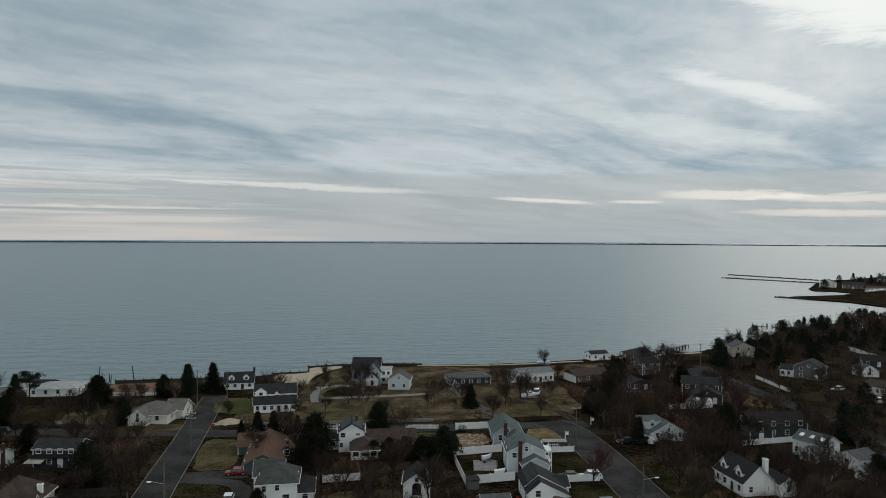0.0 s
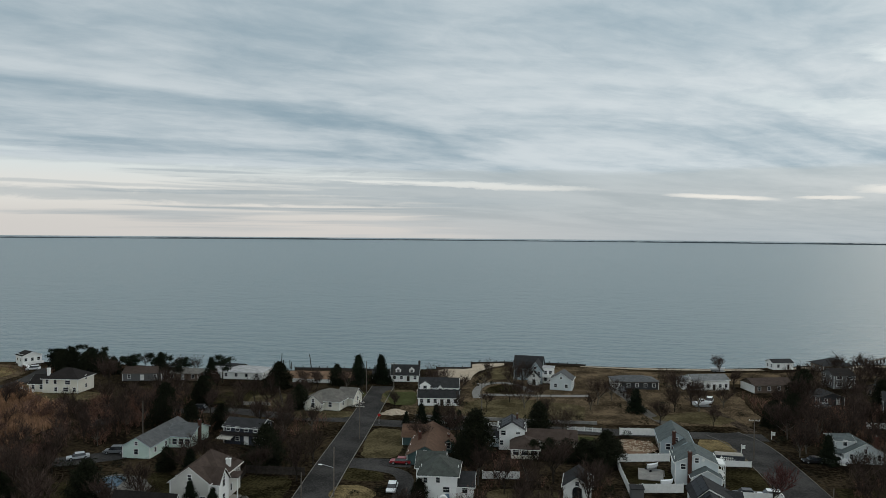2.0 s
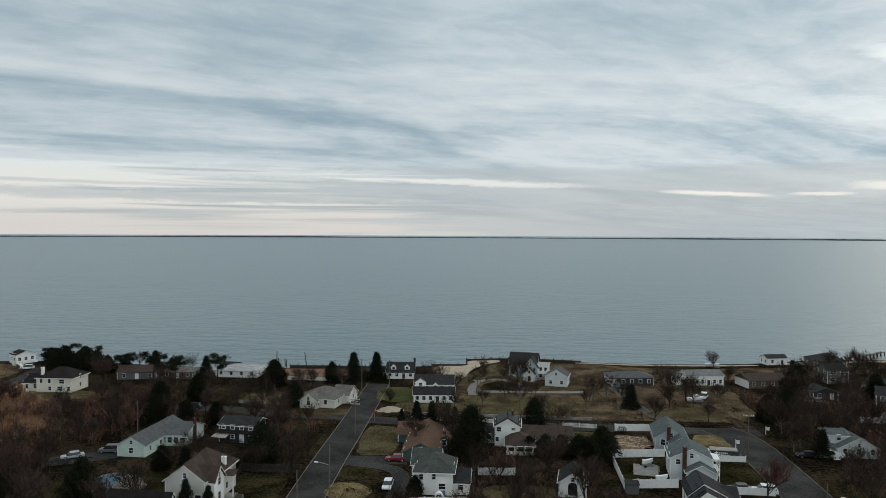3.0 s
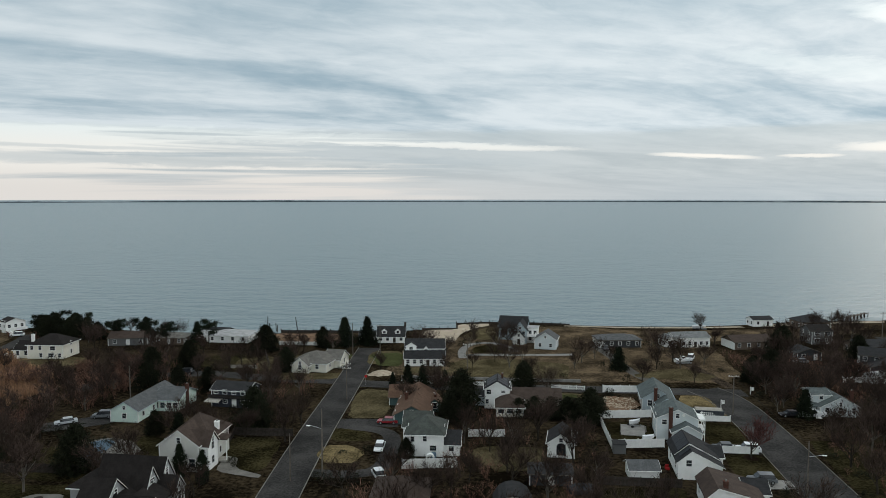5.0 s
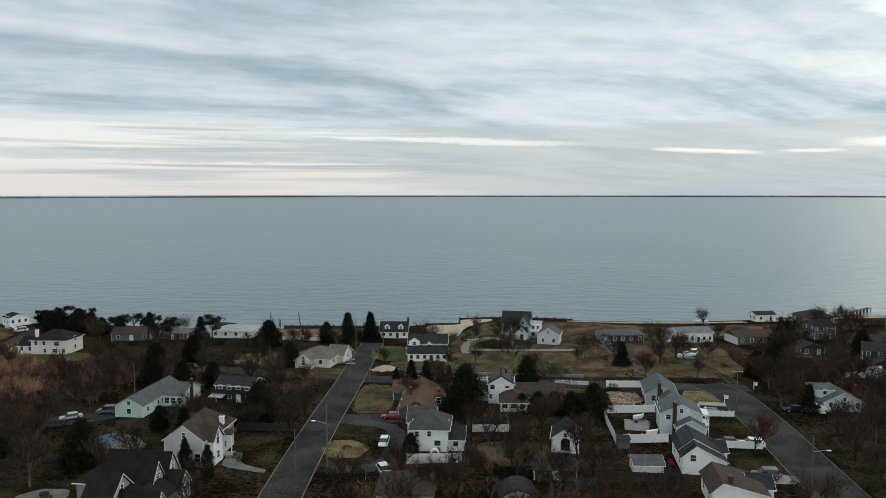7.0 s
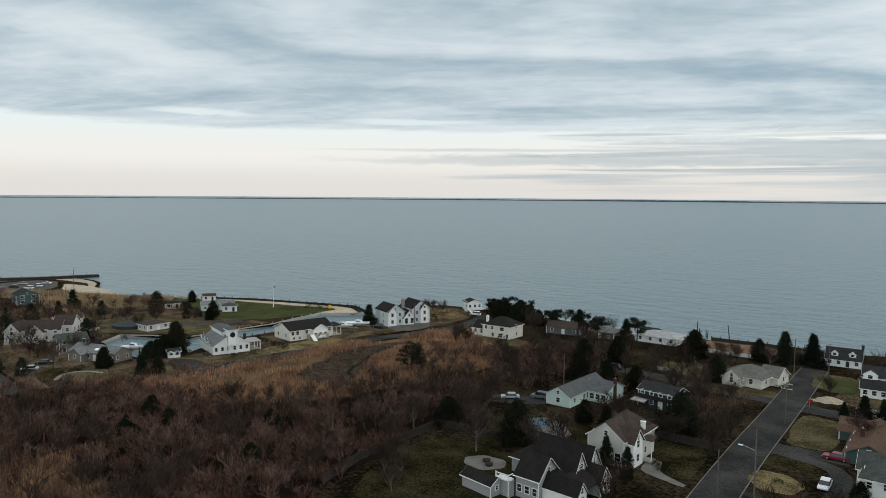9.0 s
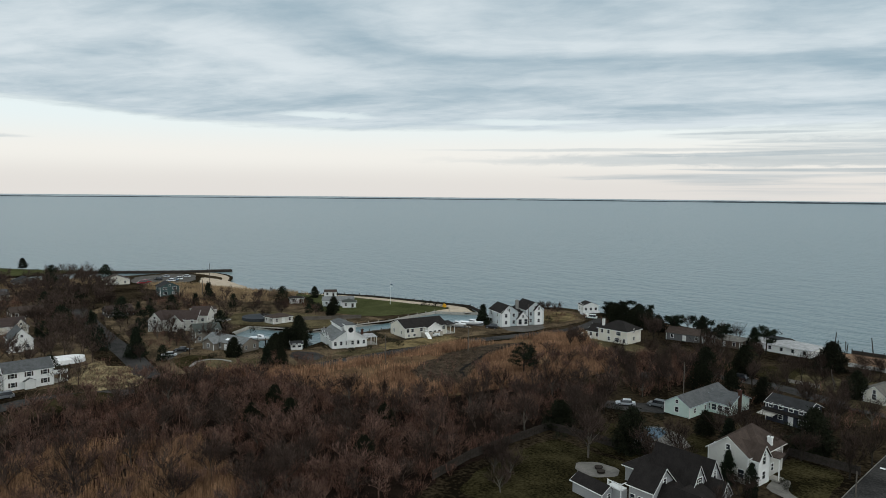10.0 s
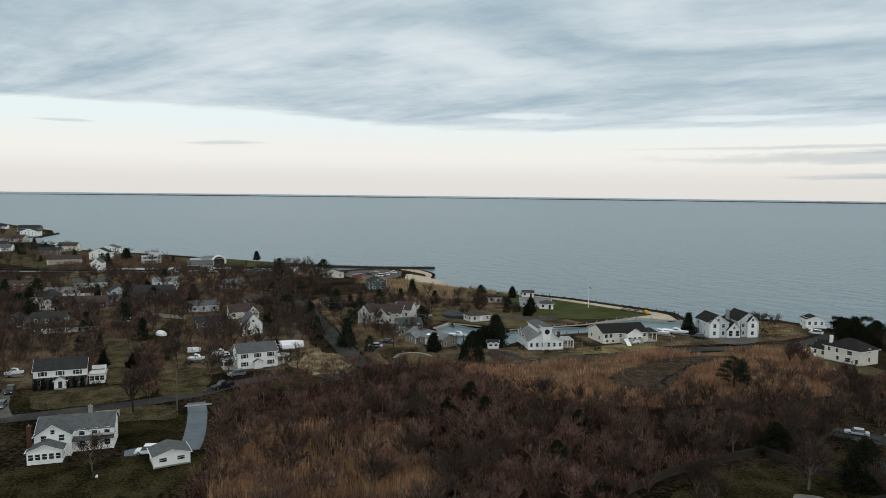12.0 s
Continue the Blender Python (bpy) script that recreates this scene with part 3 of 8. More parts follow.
def dormer(h, x, y, z, w=2.0, d=2.6, e=1.4, r=2.3, wall="w_white", roof="r_dark", turn=0.0, arched=False):
    s = Shape().prism([(-w / 2, -0.3), (w / 2, -0.3), (w / 2, e), (0, r - 0.05), (-w / 2, e)], 0, d, "y")
    dm = part("dormer", s, M[wall], h, "", (x, y, z), turn)
    part("dormer_roof", Shape().prism(roof_slab(w, e, r, 0.22, 0.12), -0.2, d, "y"), M[roof], dm)
    bd = [(p[0], p[1] + 0.15) for p in roof_slab(w, e, r, 0.25, -0.16)]
    part("bargeboard", Shape().prism(bd, -0.26, -0.2, "y"), M["trim"], dm)
    fr, pn = window_mesh(min(1.0, w * 0.5), min(1.0, e * 0.75))
    part("window", fr, None, dm, "", (0, 0, e * 0.62))
    part("pane", pn, None, dm, "", (0, 0, e * 0.62))


def porch(h, x, y, w, d, z=2.7, roof="r_dark", posts=3, rise=0.5, deck="pale_wood"):
    part("porch_deck", Shape().box(x - w / 2, y - d, 0, x + w / 2, y, 0.35), M[deck], h)
    part("porch_roof", Shape().prism([(y - d - 0.25, z), (y, z + rise), (y, z + rise + 0.14), (y - d - 0.25, z + 0.14)], x - w / 2 - 0.2, x + w / 2 + 0.2, "x"), M[roof], h)
    for k in range(posts):
        px = x - w / 2 + 0.1 + (w - 0.2) * k / max(1, posts - 1)
        part("porch_post", Shape().box(px - 0.08, y - d + 0.02, 0.35, px + 0.08, y - d + 0.18, z), M["trim"], h)


def house(label, x, y, rot, w, d, e, r, wall, roof, clear=1.0, **kw):
    """A house whose front wall has its middle at x, y. Its front looks along -y, turned by rot."""
    h = thing("house", x, y, rot, label, "house")
    h.scale = (0.97, 0.9, 0.86)
    body(h, 0, 0, w, d, e, r, wall, roof, **kw)
    a = radians(rot)
    cx, cy = x - math.sin(a) * d / 2, y + math.cos(a) * d / 2
    FOOT.append((cx, cy, clear * math.hypot(w, d) / 2 + 0.6))
    return h


def dwelling(label, x, y, rot, reach):
    """An empty house to be filled with blocks; its front wall has its middle at x, y."""
    h = thing("house", x, y, rot, label, "house")
    a = radians(rot)
    FOOT.append((x - math.sin(a) * reach * 0.7, y + math.cos(a) * reach * 0.7, reach))
    return h


def block(h, ox, oy, w, d, e, r, wall, roof, **kw):
    kw.setdefault("doors", False)
    body(h, ox, oy, w, d, e, r, wall, roof, rise=1.0, **kw)


def saltbox(h, x0, xr, x1, d, e0, r, e1, wall, roof, cols=((0.3, 1.6),)):
    """A block whose ridge stands off the middle, with a long and a short slope; the gable faces front."""
    part("wall", Shape().prism([(x0, -0.3), (x1, -0.3), (x1, e1), (xr, r - 0.06), (x0, e0)], 0, d, "y"), M[wall], h)
    a, b = (r - e0) / (xr - x0), (r - e1) / (x1 - xr)
    prof = [(x0 - 0.35, e0 - 0.35 * a), (xr, r), (x1 + 0.35, e1 - 0.35 * b), (x1 + 0.35, e1 - 0.35 * b + 0.16), (xr, r + 0.18), (x0 - 0.35, e0 - 0.35 * a + 0.16)]
    part("roof", Shape().prism(prof, -0.3, d + 0.3, "y"), M[roof], h)
    board = [(p[0], p[1] + (0.02 if k < 3 else -0.03)) for k, p in enumerate(prof)]
    for q in (-0.36, d + 0.3):
        part("bargeboard", Shape().prism(board, q, q + 0.06, "y"), M["trim"], h)
    for f, z in cols:
        window(h, x0 + f * (x1 - x0), 0, z, 0.9, 1.1)
    for k in range(2):
        window(h, x0, (k + 0.5) * d / 2, 1.7, 0.9, 1.2, -90)


def fence(name, pts, height, mat, label, panel=2.4, posts=True, pickets=False):
    """A fence along a line: posts and panels as parts."""
    f = thing(name, pts[0][0], pts[0][1], 0, label, "fence")
    x0, y0 = pts[0]
    for (ax, ay), (bx, by) in zip(pts, pts[1:]):
        L_ = math.hypot(bx - ax, by - ay)
        n = max(1, round(L_ / panel))
        ang = math.degrees(math.atan2(by - ay, bx - ax))
        key = ("fence", mat, height, round(L_ / n, 2), pickets)
        if key not in CACHE:
            w = L_ / n
            s = Shape()
            if pickets:
                s.box(0, 0.0, -0.05, w, 0.05, 0.05)
                CACHE["picket", height] = Shape().prism([(-0.07, 0.08), (0.07, 0.08), (0.07, height - 0.08), (0, height), (-0.07, height - 0.08)], -0.03, 0.0, "y").mesh("picket", M[mat])
            else:
                m = max(3, int(w / 0.3))
                prof = [(0, -0.02)]
                for k in range(m):
                    prof += [(k * w / m + 0.02, -0.035), ((k + 1) * w / m - 0.02, -0.035), ((k + 1) * w / m, -0.02)]
                s.prism(prof + [(w, 0.02), (0, 0.02)], 0.05, height, "z")
            p = Shape().box(-0.07, -0.07, 0, 0.07, 0.07, height + 0.1).box(-0.09, -0.09, height + 0.1, 0.09, 0.09, height + 0.14)
            CACHE[key] = (s.mesh("panel", M[mat]), p.mesh("post", M[mat]))
        pm, om = CACHE[key]
        for k in range(n + 1):
            q = (ax + (bx - ax) * k / n - x0, ay + (by - ay) * k / n - y0, 0)
            if k < n and pickets:
                u = Vector(((bx - ax) / L_, (by - ay) / L_, 0))
                for z in (0.3, 0.8):
                    part("rail", pm, None, f, "", (q[0], q[1], z * height), ang)
                m = int(L_ / n / 0.25)
                for j in range(m):
                    part("picket", CACHE["picket", height], None, f, "", tuple(Vector(q) + u * (j + 0.5) * L_ / n / m), ang)
            elif k < n:
                part("panel", pm, None, f, "", q, ang)
            part("post", om, None, f, "", q, ang)
    return f

# ---- land and water ----
SEA = -0.8


def make_sea():
    rings = [0, 150, 300, 500, 800, 1200, 1600, 2000, 2400, 2800, 3200, 3600, 4000, 4300, 4600, 4850]
    n = 120
    v, f = [(0, 0, SEA)], []
    for r in rings[1:]:
        z = SEA + 31.7 * (max(0, r - 2000) / 2850) ** 2
        v += [(r * math.cos(2 * math.pi * k / n), r * math.sin(2 * math.pi * k / n), z) for k in range(n)]
    f += [(0, 1 + k, 1 + (k + 1) % n) for k in range(n)]
    for i in range(len(rings) - 2):
        a, b = 1 + i * n, 1 + (i + 1) * n
        f += [(a + k, b + k, b + (k + 1) % n, a + (k + 1) % n) for k in range(n)]
    me = raw_mesh("water", v, f, M["water"])
    for p in me.polygons:
        p.use_smooth = True
    return tagged(new("water", me), "calm grey-green bay water with fine ripples", kind="structure")


make_sea()
# the shore from the far right round to the far left, with its inlets
SHORE_R = [(1500, 1250), (900, 960), (696, 935), (600, 862), (540, 832), (505, 790), (468, 738), (432, 690), (424, 668), (440, 660), (446, 640), (420, 615), (362, 600), (350, 590), (362, 568), (376, 543), (378, 500),
           (360, 470), (318, 428), (267, 402), (228, 386), (193, 345), (160, 320), (140, 304), (117, 300), (104, 296), (80, 285), (60, 280), (36, 277), (14, 277), (0, 278), (-17.6, 277), (-30, 273), (-29, 262.5), (-41.5, 260)]
SHORE_L = [(-52, 256), (-62, 250), (-77, 249), (-96, 246), (-110, 243), (-130, 243), (-160, 244), (-185, 245), (-212, 240), (-222, 228), (-217, 213), (-209, 203), (-210, 196),
           (-211, 176), (-214, 160), (-215, 140), (-213, 124), (-206, 110), (-208, 99), (-220, 95), (-241, 99), (-248, 108), (-240, 115), (-228, 122), (-228, 143), (-228, 158), (-232, 170), (-235, 186), (-225, 194), (-222, 200),
           (-238, 207), (-262, 198), (-288, 188), (-312, 173), (-330, 160), (-350, 150), (-372, 150), (-406, 166), (-430, 166), (-440, 156)]
SHORE_W = [(-446, 140), (-444, 116), (-442, 100), (-452, 60), (-458, 10), (-480, -50), (-500, -100), (-512, -100), (-494, -50), (-478, 0), (-474, 50), (-478, 92), (-484, 104), (-520, 70), (-582, 18), (-640, -40),
           (-672, -72), (-720, -80), (-747, -100), (-800, -128), (-836, -120), (-850, -104), (-882, -98), (-967, -110), (-1060, -150), (-1182, -200), (-1500, -420), (-1900, -800), (-1850, -1700), (0, -1850), (1800, -1500), (1850, 400)]


def make_ground():
    ring = soften(SHORE_R + SHORE_L + SHORE_W, 12.0, 1.2)
    bm = bmesh.new()
    top = [bm.verts.new((x, y, 0.0)) for x, y in ring]
    low = []
    n = len(ring)
    for k, (x, y) in enumerate(ring):
        a, b = Vector(ring[k - 1]), Vector(ring[(k + 1) % n])
        t = (b - a).normalized()
        low.append(bm.verts.new((x - t.y * 3.0, y + t.x * 3.0, -2.5)))
    face = bm.faces.new(top)
    face.normal_update()
    for k in range(n):
        bm.faces.new((top[k], low[k], low[(k + 1) % n], top[(k + 1) % n]))
    bmesh.ops.triangulate(bm, faces=[face])
    bmesh.ops.recalc_face_normals(bm, faces=bm.faces)
    if sum(f.normal.z for f in bm.faces) < 0:
        bmesh.ops.reverse_faces(bm, faces=bm.faces)
    me = bpy.data.meshes.new("ground")
    bm.to_mesh(me)
    bm.free()
    me.materials.append(M["ground"])
    return tagged(new("ground", me), "flat brown winter ground with thin grass and leaf litter", kind="structure")


make_ground()
ALL_LAND = SHORE_R + SHORE_L + SHORE_W


def far_island():
    """The low barrier island on the far side of the bay."""
    rnd = random.Random(5)
    s = Shape()
    n = 420
    ring = []
    for k in range(n + 1):
        az = radians(-42 + 150 * k / n)
        r = 4330
        z0 = SEA + 31.7 * ((r - 2000) / 2850) ** 2
        thin = 1.0 - 0.6 * max(0.0, min(1.0, (k / n - 0.5) * 2.2))
        hgt = (3.5 + 6.5 * max(0, noise.noise(Vector((k * 0.045, 1.3, 0))) + 0.25) + 2.0 * rnd.random()) * thin
        for rr, z in ((r - 30, z0 - 1.5), (r - 10, z0 + hgt), (r + 40, z0 + hgt * 0.8), (r + 70, z0 - 1)):
            ring.append((-math.sin(az) * rr, math.cos(az) * rr, z))
    s.v = ring
    s.f = [(4 * k + j, 4 * k + j + 1, 4 * k + j + 5, 4 * k + j + 4) for k in range(n) for j in range(3)]
    # the island's haze comes from its material colour, not from the air
    tagged(new("backdrop_island", s.mesh("backdrop_island", M["hazy_wood"])), "low dark wooded barrier island across the bay, haze in its colour", kind="structure")


far_island()

# roads
MAIN = [(-35, 60), (-41.8, 110), (-45.6, 142), (-48.6, 175), (-53.0, 216), (-54, 226)]
road("road", MAIN, 7.1, M["asphalt"], "grey asphalt street running down to the bay", kerb=True)
CROSS = [(-48, 182.2), (-30, 181.6), (-15, 182.6), (12, 184.2), (36, 185), (54, 186)]
road("road", CROSS, 6.4, M["asphalt"], "grey asphalt cross street", 0.034)
road("road", [(50.5, 60), (50, 120), (49.5, 160), (48, 180), (44, 188)], 9.4, M["asphalt"], "grey asphalt street with a worn surface", 0.038, kerb=True)
road("road", [(52, 190), (47, 212), (43, 228)], 3.4, M["mud"], "narrow worn dirt track towards the shore", 0.042)
road("road", [(20, 240), (24, 226), (28, 203), (34, 190)], 3.2, M["gravel"], "pale gravel driveway towards the shore", 0.042)
road("road", [(124, 268), (121, 232), (123, 195), (124, 150), (126, 60)], 6.0, M["asphalt"], "asphalt street beside dark trees", 0.03)
road("road", [(-48, 184), (-70, 183), (-92, 188), (-112, 180), (-118, 165)], 6.0, M["asphalt"], "narrow asphalt street among trees", 0.045)
road("road", [(-181, 100), (-182, 128), (-182, 152), (-177.4, 178), (-172.6, 204), (-176, 218), (-182, 232)], 5.4, M["asphalt"], "asphalt road along the marsh", 0.03)
road("road", [(-174, -90), (-176, -22), (-178, -2), (-182, 12), (-187, 20), (-191, 27), (-189, 38), (-184, 50)], 5.6, M["asphalt"], "narrow asphalt lane curving past lawns", 0.03)
road("road", [(-195, 57), (-224, 60), (-268, 61), (-330, 66)], 6.6, M["asphalt"], "dark asphalt street between gardens", 0.03)
road("road", [(-174.5, 11.6), (-166, 11.5), (-156, 10.6), (-148, 9.6), (-142.6, 8.4)], 4.2, M["newdrive"], "smooth blue-grey driveway leading to a garage", 0.042)
patch("driveway", [(-147, -3), (-141, -3), (-140.5, 6), (-147, 6)], M["newdrive"], "blue-grey parking pad beside the garage", 0.046, 0.2)
patch("driveway", [(-172.8, 9), (-171.5, 9), (-171.5, 15), (-172.8, 15)], M["concrete"], "pale concrete apron at the lane", 0.05, 0.1)
road("road", [(-203, -31), (-188, -31), (-177, -28)], 3.2, M["gravel"], "grey gravel drive beside a lawn", 0.042)
road("road", [(-42, 146), (-36, 147), (-29, 144), (-27.5, 134), (-27, 124), (-32, 121), (-40, 121)], 3.6, M["asphalt"], "looped asphalt driveway round dry grass", 0.046)
road("road", [(-45, 149), (-36, 150.5), (-29, 150.5)], 5.0, M["asphalt"], "dark asphalt driveway beside a house", 0.05)
patch("lawn", [(-41.5, 135), (-36, 136), (-32, 132), (-33, 126.5), (-38, 125.5), (-41.5, 130)], M["dry_lawn"], "round island of straw-coloured grass", 0.06, 0.3)
patch("lawn", [(-42.5, 146), (-34, 144), (-32, 139), (-41, 138)], M["lawn"], "patchy green and brown verge", 0.055, 0.4)
patch("lawn", [(-44.2, 177.5), (-36, 176), (-33, 162), (-33.5, 153.2), (-41.6, 152.6), (-43.6, 164)], M["olive_lawn"], "dry olive lawn beside the street", 0.05, 0.5)
patch("lawn", [(-62, 137), (-51, 138), (-48, 120), (-58, 121)], M["lawn"], "dull green lawn beside a house", 0.05, 0.5)
patch("path", [(-58.5, 126), (-56, 126.5), (-54, 121), (-48, 119), (-48, 117.5), (-57, 119)], M["kerb"], "pinkish paved garden walk", 0.07, 0.2)
patch("lawn", [(-116, 190), (-104, 203), (-95, 212), (-80, 206), (-76, 194), (-98, 193)], M["lawn"], "worn green lawn with bare patches", 0.05, 0.8)
patch("driveway", [(-108, 139), (-98, 147), (-92, 149), (-92, 142), (-104, 134)], M["asphalt"], "dark asphalt parking place", 0.05, 0.5)
patch("patio", [(-91, 130), (-87, 134), (-81, 132), (-76, 126.5), (-77, 122), (-84, 120), (-89, 124)], M["kerb"], "pale paved terrace round the pool", 0.05, 0.6)
patch("patio", [(-83, 100), (-78.5, 99.5), (-76, 103), (-78, 106.5), (-83, 106), (-85, 103)], M["kerb"], "round pale stone patio with fire pits", 0.06, 0.3)
patch("lawn", [(-97, 110), (-96, 98), (-93, 86), (-89, 76), (-78, 80), (-68, 90), (-73, 101), (-78, 110), (-88, 109.5)], M["lawn"], "dark olive back lawn", 0.05, 0.7)
patch("lawn", [(-79, 111), (-92, 112), (-98, 122), (-92, 131), (-76, 136), (-70, 128)], M["lawn"], "thin grass round the pool terrace", 0.044, 0.7)
patch("driveway", [(-62, 197), (-54.4, 198), (-53.8, 201.4), (-62, 202)], M["concrete"], "pale concrete driveway beside a ranch house", 0.056, 0.2)
patch("patio", [(18.5, 150.5), (24.4, 151), (25, 156.6), (20, 156.4)], M["kerb"], "grey paved terrace behind a house", 0.06, 0.2)
patch("ground_gardens", [(-42, 193), (-42, 232), (-28, 246), (-8, 270), (14, 274), (40, 268), (60, 262), (58, 196), (20, 192), (-20, 190)], M["rough_grass"], "thin brown grass round the shore houses", 0.022, 0.8, clear=False)
KEEP_CLEAR.append([(-46, 112), (-26, 112), (-26, 126), (-46, 126)])
patch("lawn", [(-8.5, 136), (1.3, 139), (2.1, 128), (-7.7, 125.6)], M["olive_lawn"], "thin olive back lawn among bare trees", 0.05, 0.6)
KEEP_CLEAR.append([(56, 112), (72, 112), (76, 134), (62, 140)])
KEEP_CLEAR.append([(-5, 146), (14, 148), (14, 158.5), (-5, 158)])
patch("lawn", [(15, 157), (25, 159), (27, 147), (17, 146)], M["lawn"], "green back lawn inside white fences", 0.05, 0.4)
patch("lawn", [(36, 181), (43.5, 182), (44.5, 163), (37, 162)], M["dry_lawn"], "dry front lawn at the corner", 0.05, 0.4)
patch("lawn", [(36, 160), (45, 160), (45, 145), (36, 144)], M["lawn"], "green front lawn beside the street", 0.052, 0.4)
patch("lawn", [(37, 140), (45, 141), (45, 129), (37, 128)], M["lawn"], "green front lawn beside the street", 0.05, 0.4)
patch("lawn", [(12, 121), (27, 123), (25, 113), (11, 112)], M["lawn"], "patchy back lawn behind a fence", 0.05, 0.4)
patch("driveway", [(36, 144.6), (45, 145), (45, 141), (36, 141)], M["asphalt"], "dark asphalt driveway beside a house", 0.056, 0.2)
patch("driveway", [(36, 128.4), (45.4, 129), (45.4, 125), (37, 124)], M["concrete"], "grey concrete driveway beside lawns", 0.056, 0.2)
patch("patio", [(17, 168), (25, 167), (26, 174), (24.6, 178.6), (18, 178)], M["rust_sand"], "torn-up sandy yard with rubble", 0.05, 1.4)
patch("lawn", [(56, 150), (62, 152), (75, 142), (70, 120), (56, 110)], M["lawn"], "dull green field with brown patches", 0.05, 0.8, clear=False)
patch("lawn", [(-9, 178.6), (-9, 173.5), (8, 175), (14, 176), (14, 180)], M["olive_lawn"], "strip of grass beside the street", 0.05, 0.3)
patch("lawn", [(-24, 193), (10, 194), (10, 212), (-10, 216), (-24, 212)], M["olive_lawn"], "wide brownish lawn in front of the shore houses", 0.05, 0.7)
road("road", [(-21.6, 215), (-23.2, 224), (-22.4, 233.5), (-19, 238.6), (-13.6, 239.2), (-8.5, 234.2), (-6, 226.6)], 2.6, M["concrete"], "pale curved drive round the lawn", 0.066)
road("road", [(-20.5, 220), (-8.9, 221.4), (3.6, 222.8), (12.6, 224.6)], 2.8, M["concrete"], "pale straight drive across the lawn", 0.062)
patch("lawn", [(-26, 250), (-21, 264), (-14, 271), (-9, 262), (-10, 250), (-18, 243)], M["olive_lawn"], "olive grass bank above the beach", 0.07, 0.6)
patch("lawn", [(-20.5, 222), (-20, 232), (-16, 236), (-11, 234), (-8, 224)], M["lawn"], "dull lawn inside the curved drive", 0.058, 0.4)
patch("lawn", [(108, 220), (116, 226), (118, 205), (114, 200), (107, 205)], M["dry_lawn"], "straw-coloured vacant lot beside the street", 0.05, 0.6)
patch("lawn", [(132, 245), (150, 252), (160, 225), (133, 218)], M["lawn"], "dull green garden behind a fence", 0.05, 0.6)
patch("lawn", [(-172, -5), (-172, 8.6), (-158, 8), (-149, 6.5), (-148.4, -4)], M["lawn"], "dull green lawn beside a house", 0.05, 0.3)
patch("lawn", [(-145, -24), (-142, 12), (-131, 10), (-118, -2), (-122, -26)], M["lawn"], "dull green back lawn", 0.048, 0.7)
patch("lawn", [(-181, -28), (-182, 4), (-197, 5), (-198, -30)], M["lawn"], "dull green front lawn", 0.05, 0.5)
patch("lawn", [(-181, 22), (-190, 32), (-191, 40), (-183, 48), (-175, 34)], M["lawn"], "brownish lawn beside the lane", 0.05, 0.6)
patch("lawn", [(-190, 39), (-196, 43), (-203, 37.5), (-211, 41.5), (-219, 43.4), (-224, 52), (-217, 51.4), (-211, 57), (-203.4, 54.6), (-195, 57), (-187, 50)], M["straw"], "bare straw-coloured lot beside the lane", 0.05, 1.4)
patch("lawn", [(-259, -12), (-247.2, -2.7), (-224, -1.7), (-198, -2.4), (-198, -8.6), (-227.7, -12)], M["dull_lawn"], "long olive lawn between hedges", 0.05, 0.7)
patch("lawn", [(-197.2, -26), (-197.5, -15.3), (-196.6, -0.7), (-183, 0.5), (-180.5, -10), (-180.5, -23.7)], M["dull_lawn"], "olive front lawn beside the lane", 0.055, 0.4)
patch("lawn", [(-204.6, 4), (-210, 15), (-193, 17), (-182.4, 13.7), (-182, 3)], M["dull_lawn"], "olive lawn before the white house", 0.055, 0.4)
patch("lawn", [(-175.8, -20), (-175.8, -9.8), (-175, 7), (-163.1, 7.9), (-166.2, -9.2), (-169.5, -18)], M["dull_lawn"], "olive side lawn along the lane", 0.055, 0.4)
patch("lawn", [(-195, 66), (-212, 68), (-216, 76), (-196, 86)], M["lawn"], "green lawn beside a curved walk", 0.05, 0.6)
patch("lawn", [(-215, -6), (-232, -4), (-290, 8), (-290, 14), (-212, 6)], M["lawn"], "long brownish back garden", 0.05, 0.8)
patch("lawn", [(-238, 200), (-262, 190), (-300, 178), (-318, 160), (-268, 146), (-240, 158), (-236, 180)], M["green_lawn"], "green lawn on the point", 0.06, 0.6)
patch("lawn", [(-250, 112), (-240, 120), (-232, 126), (-232, 146), (-262, 140), (-280, 128), (-280, 106), (-260, 102)], M["olive_lawn"], "olive winter lawn beside the canal", 0.058, 0.6)
patch("lawn", [(-194, 160), (-184, 158), (-185, 128), (-195, 130)], M["dry_lawn"], "brownish front lawn along the road", 0.05, 0.4)
patch("lawn", [(-150, 190), (-168, 196), (-170, 212), (-160, 200), (-140, 198)], M["dry_lawn"], "brownish lawn beside the marsh", 0.045, 0.5)
patch("driveway", [(-198, 206), (-188, 203), (-181, 197), (-180, 186), (-185, 182), (-195, 186), (-192, 195)], M["gravel"], "grey gravel forecourt before a house", 0.062, 0.4)
patch("lawn", [(-67.1, 215.5), (-57.3, 217.4), (-56.1, 200.1), (-61.9, 200.9)], M["green_lawn"], "green lawn beside the street end", 0.052, 0.5)
patch("lawn", [(-72.2, 190.2), (-54.2, 192.3), (-53.3, 186.1), (-68.7, 181.9)], M["olive_lawn"], "olive lawn along the kerb", 0.052, 0.5)
patch("lawn", [(-90.1, 204.9), (-81.4, 210.6), (-74.0, 194.0), (-86.5, 191.2)], M["olive_lawn"], "olive garden behind a board fence", 0.052, 0.6)
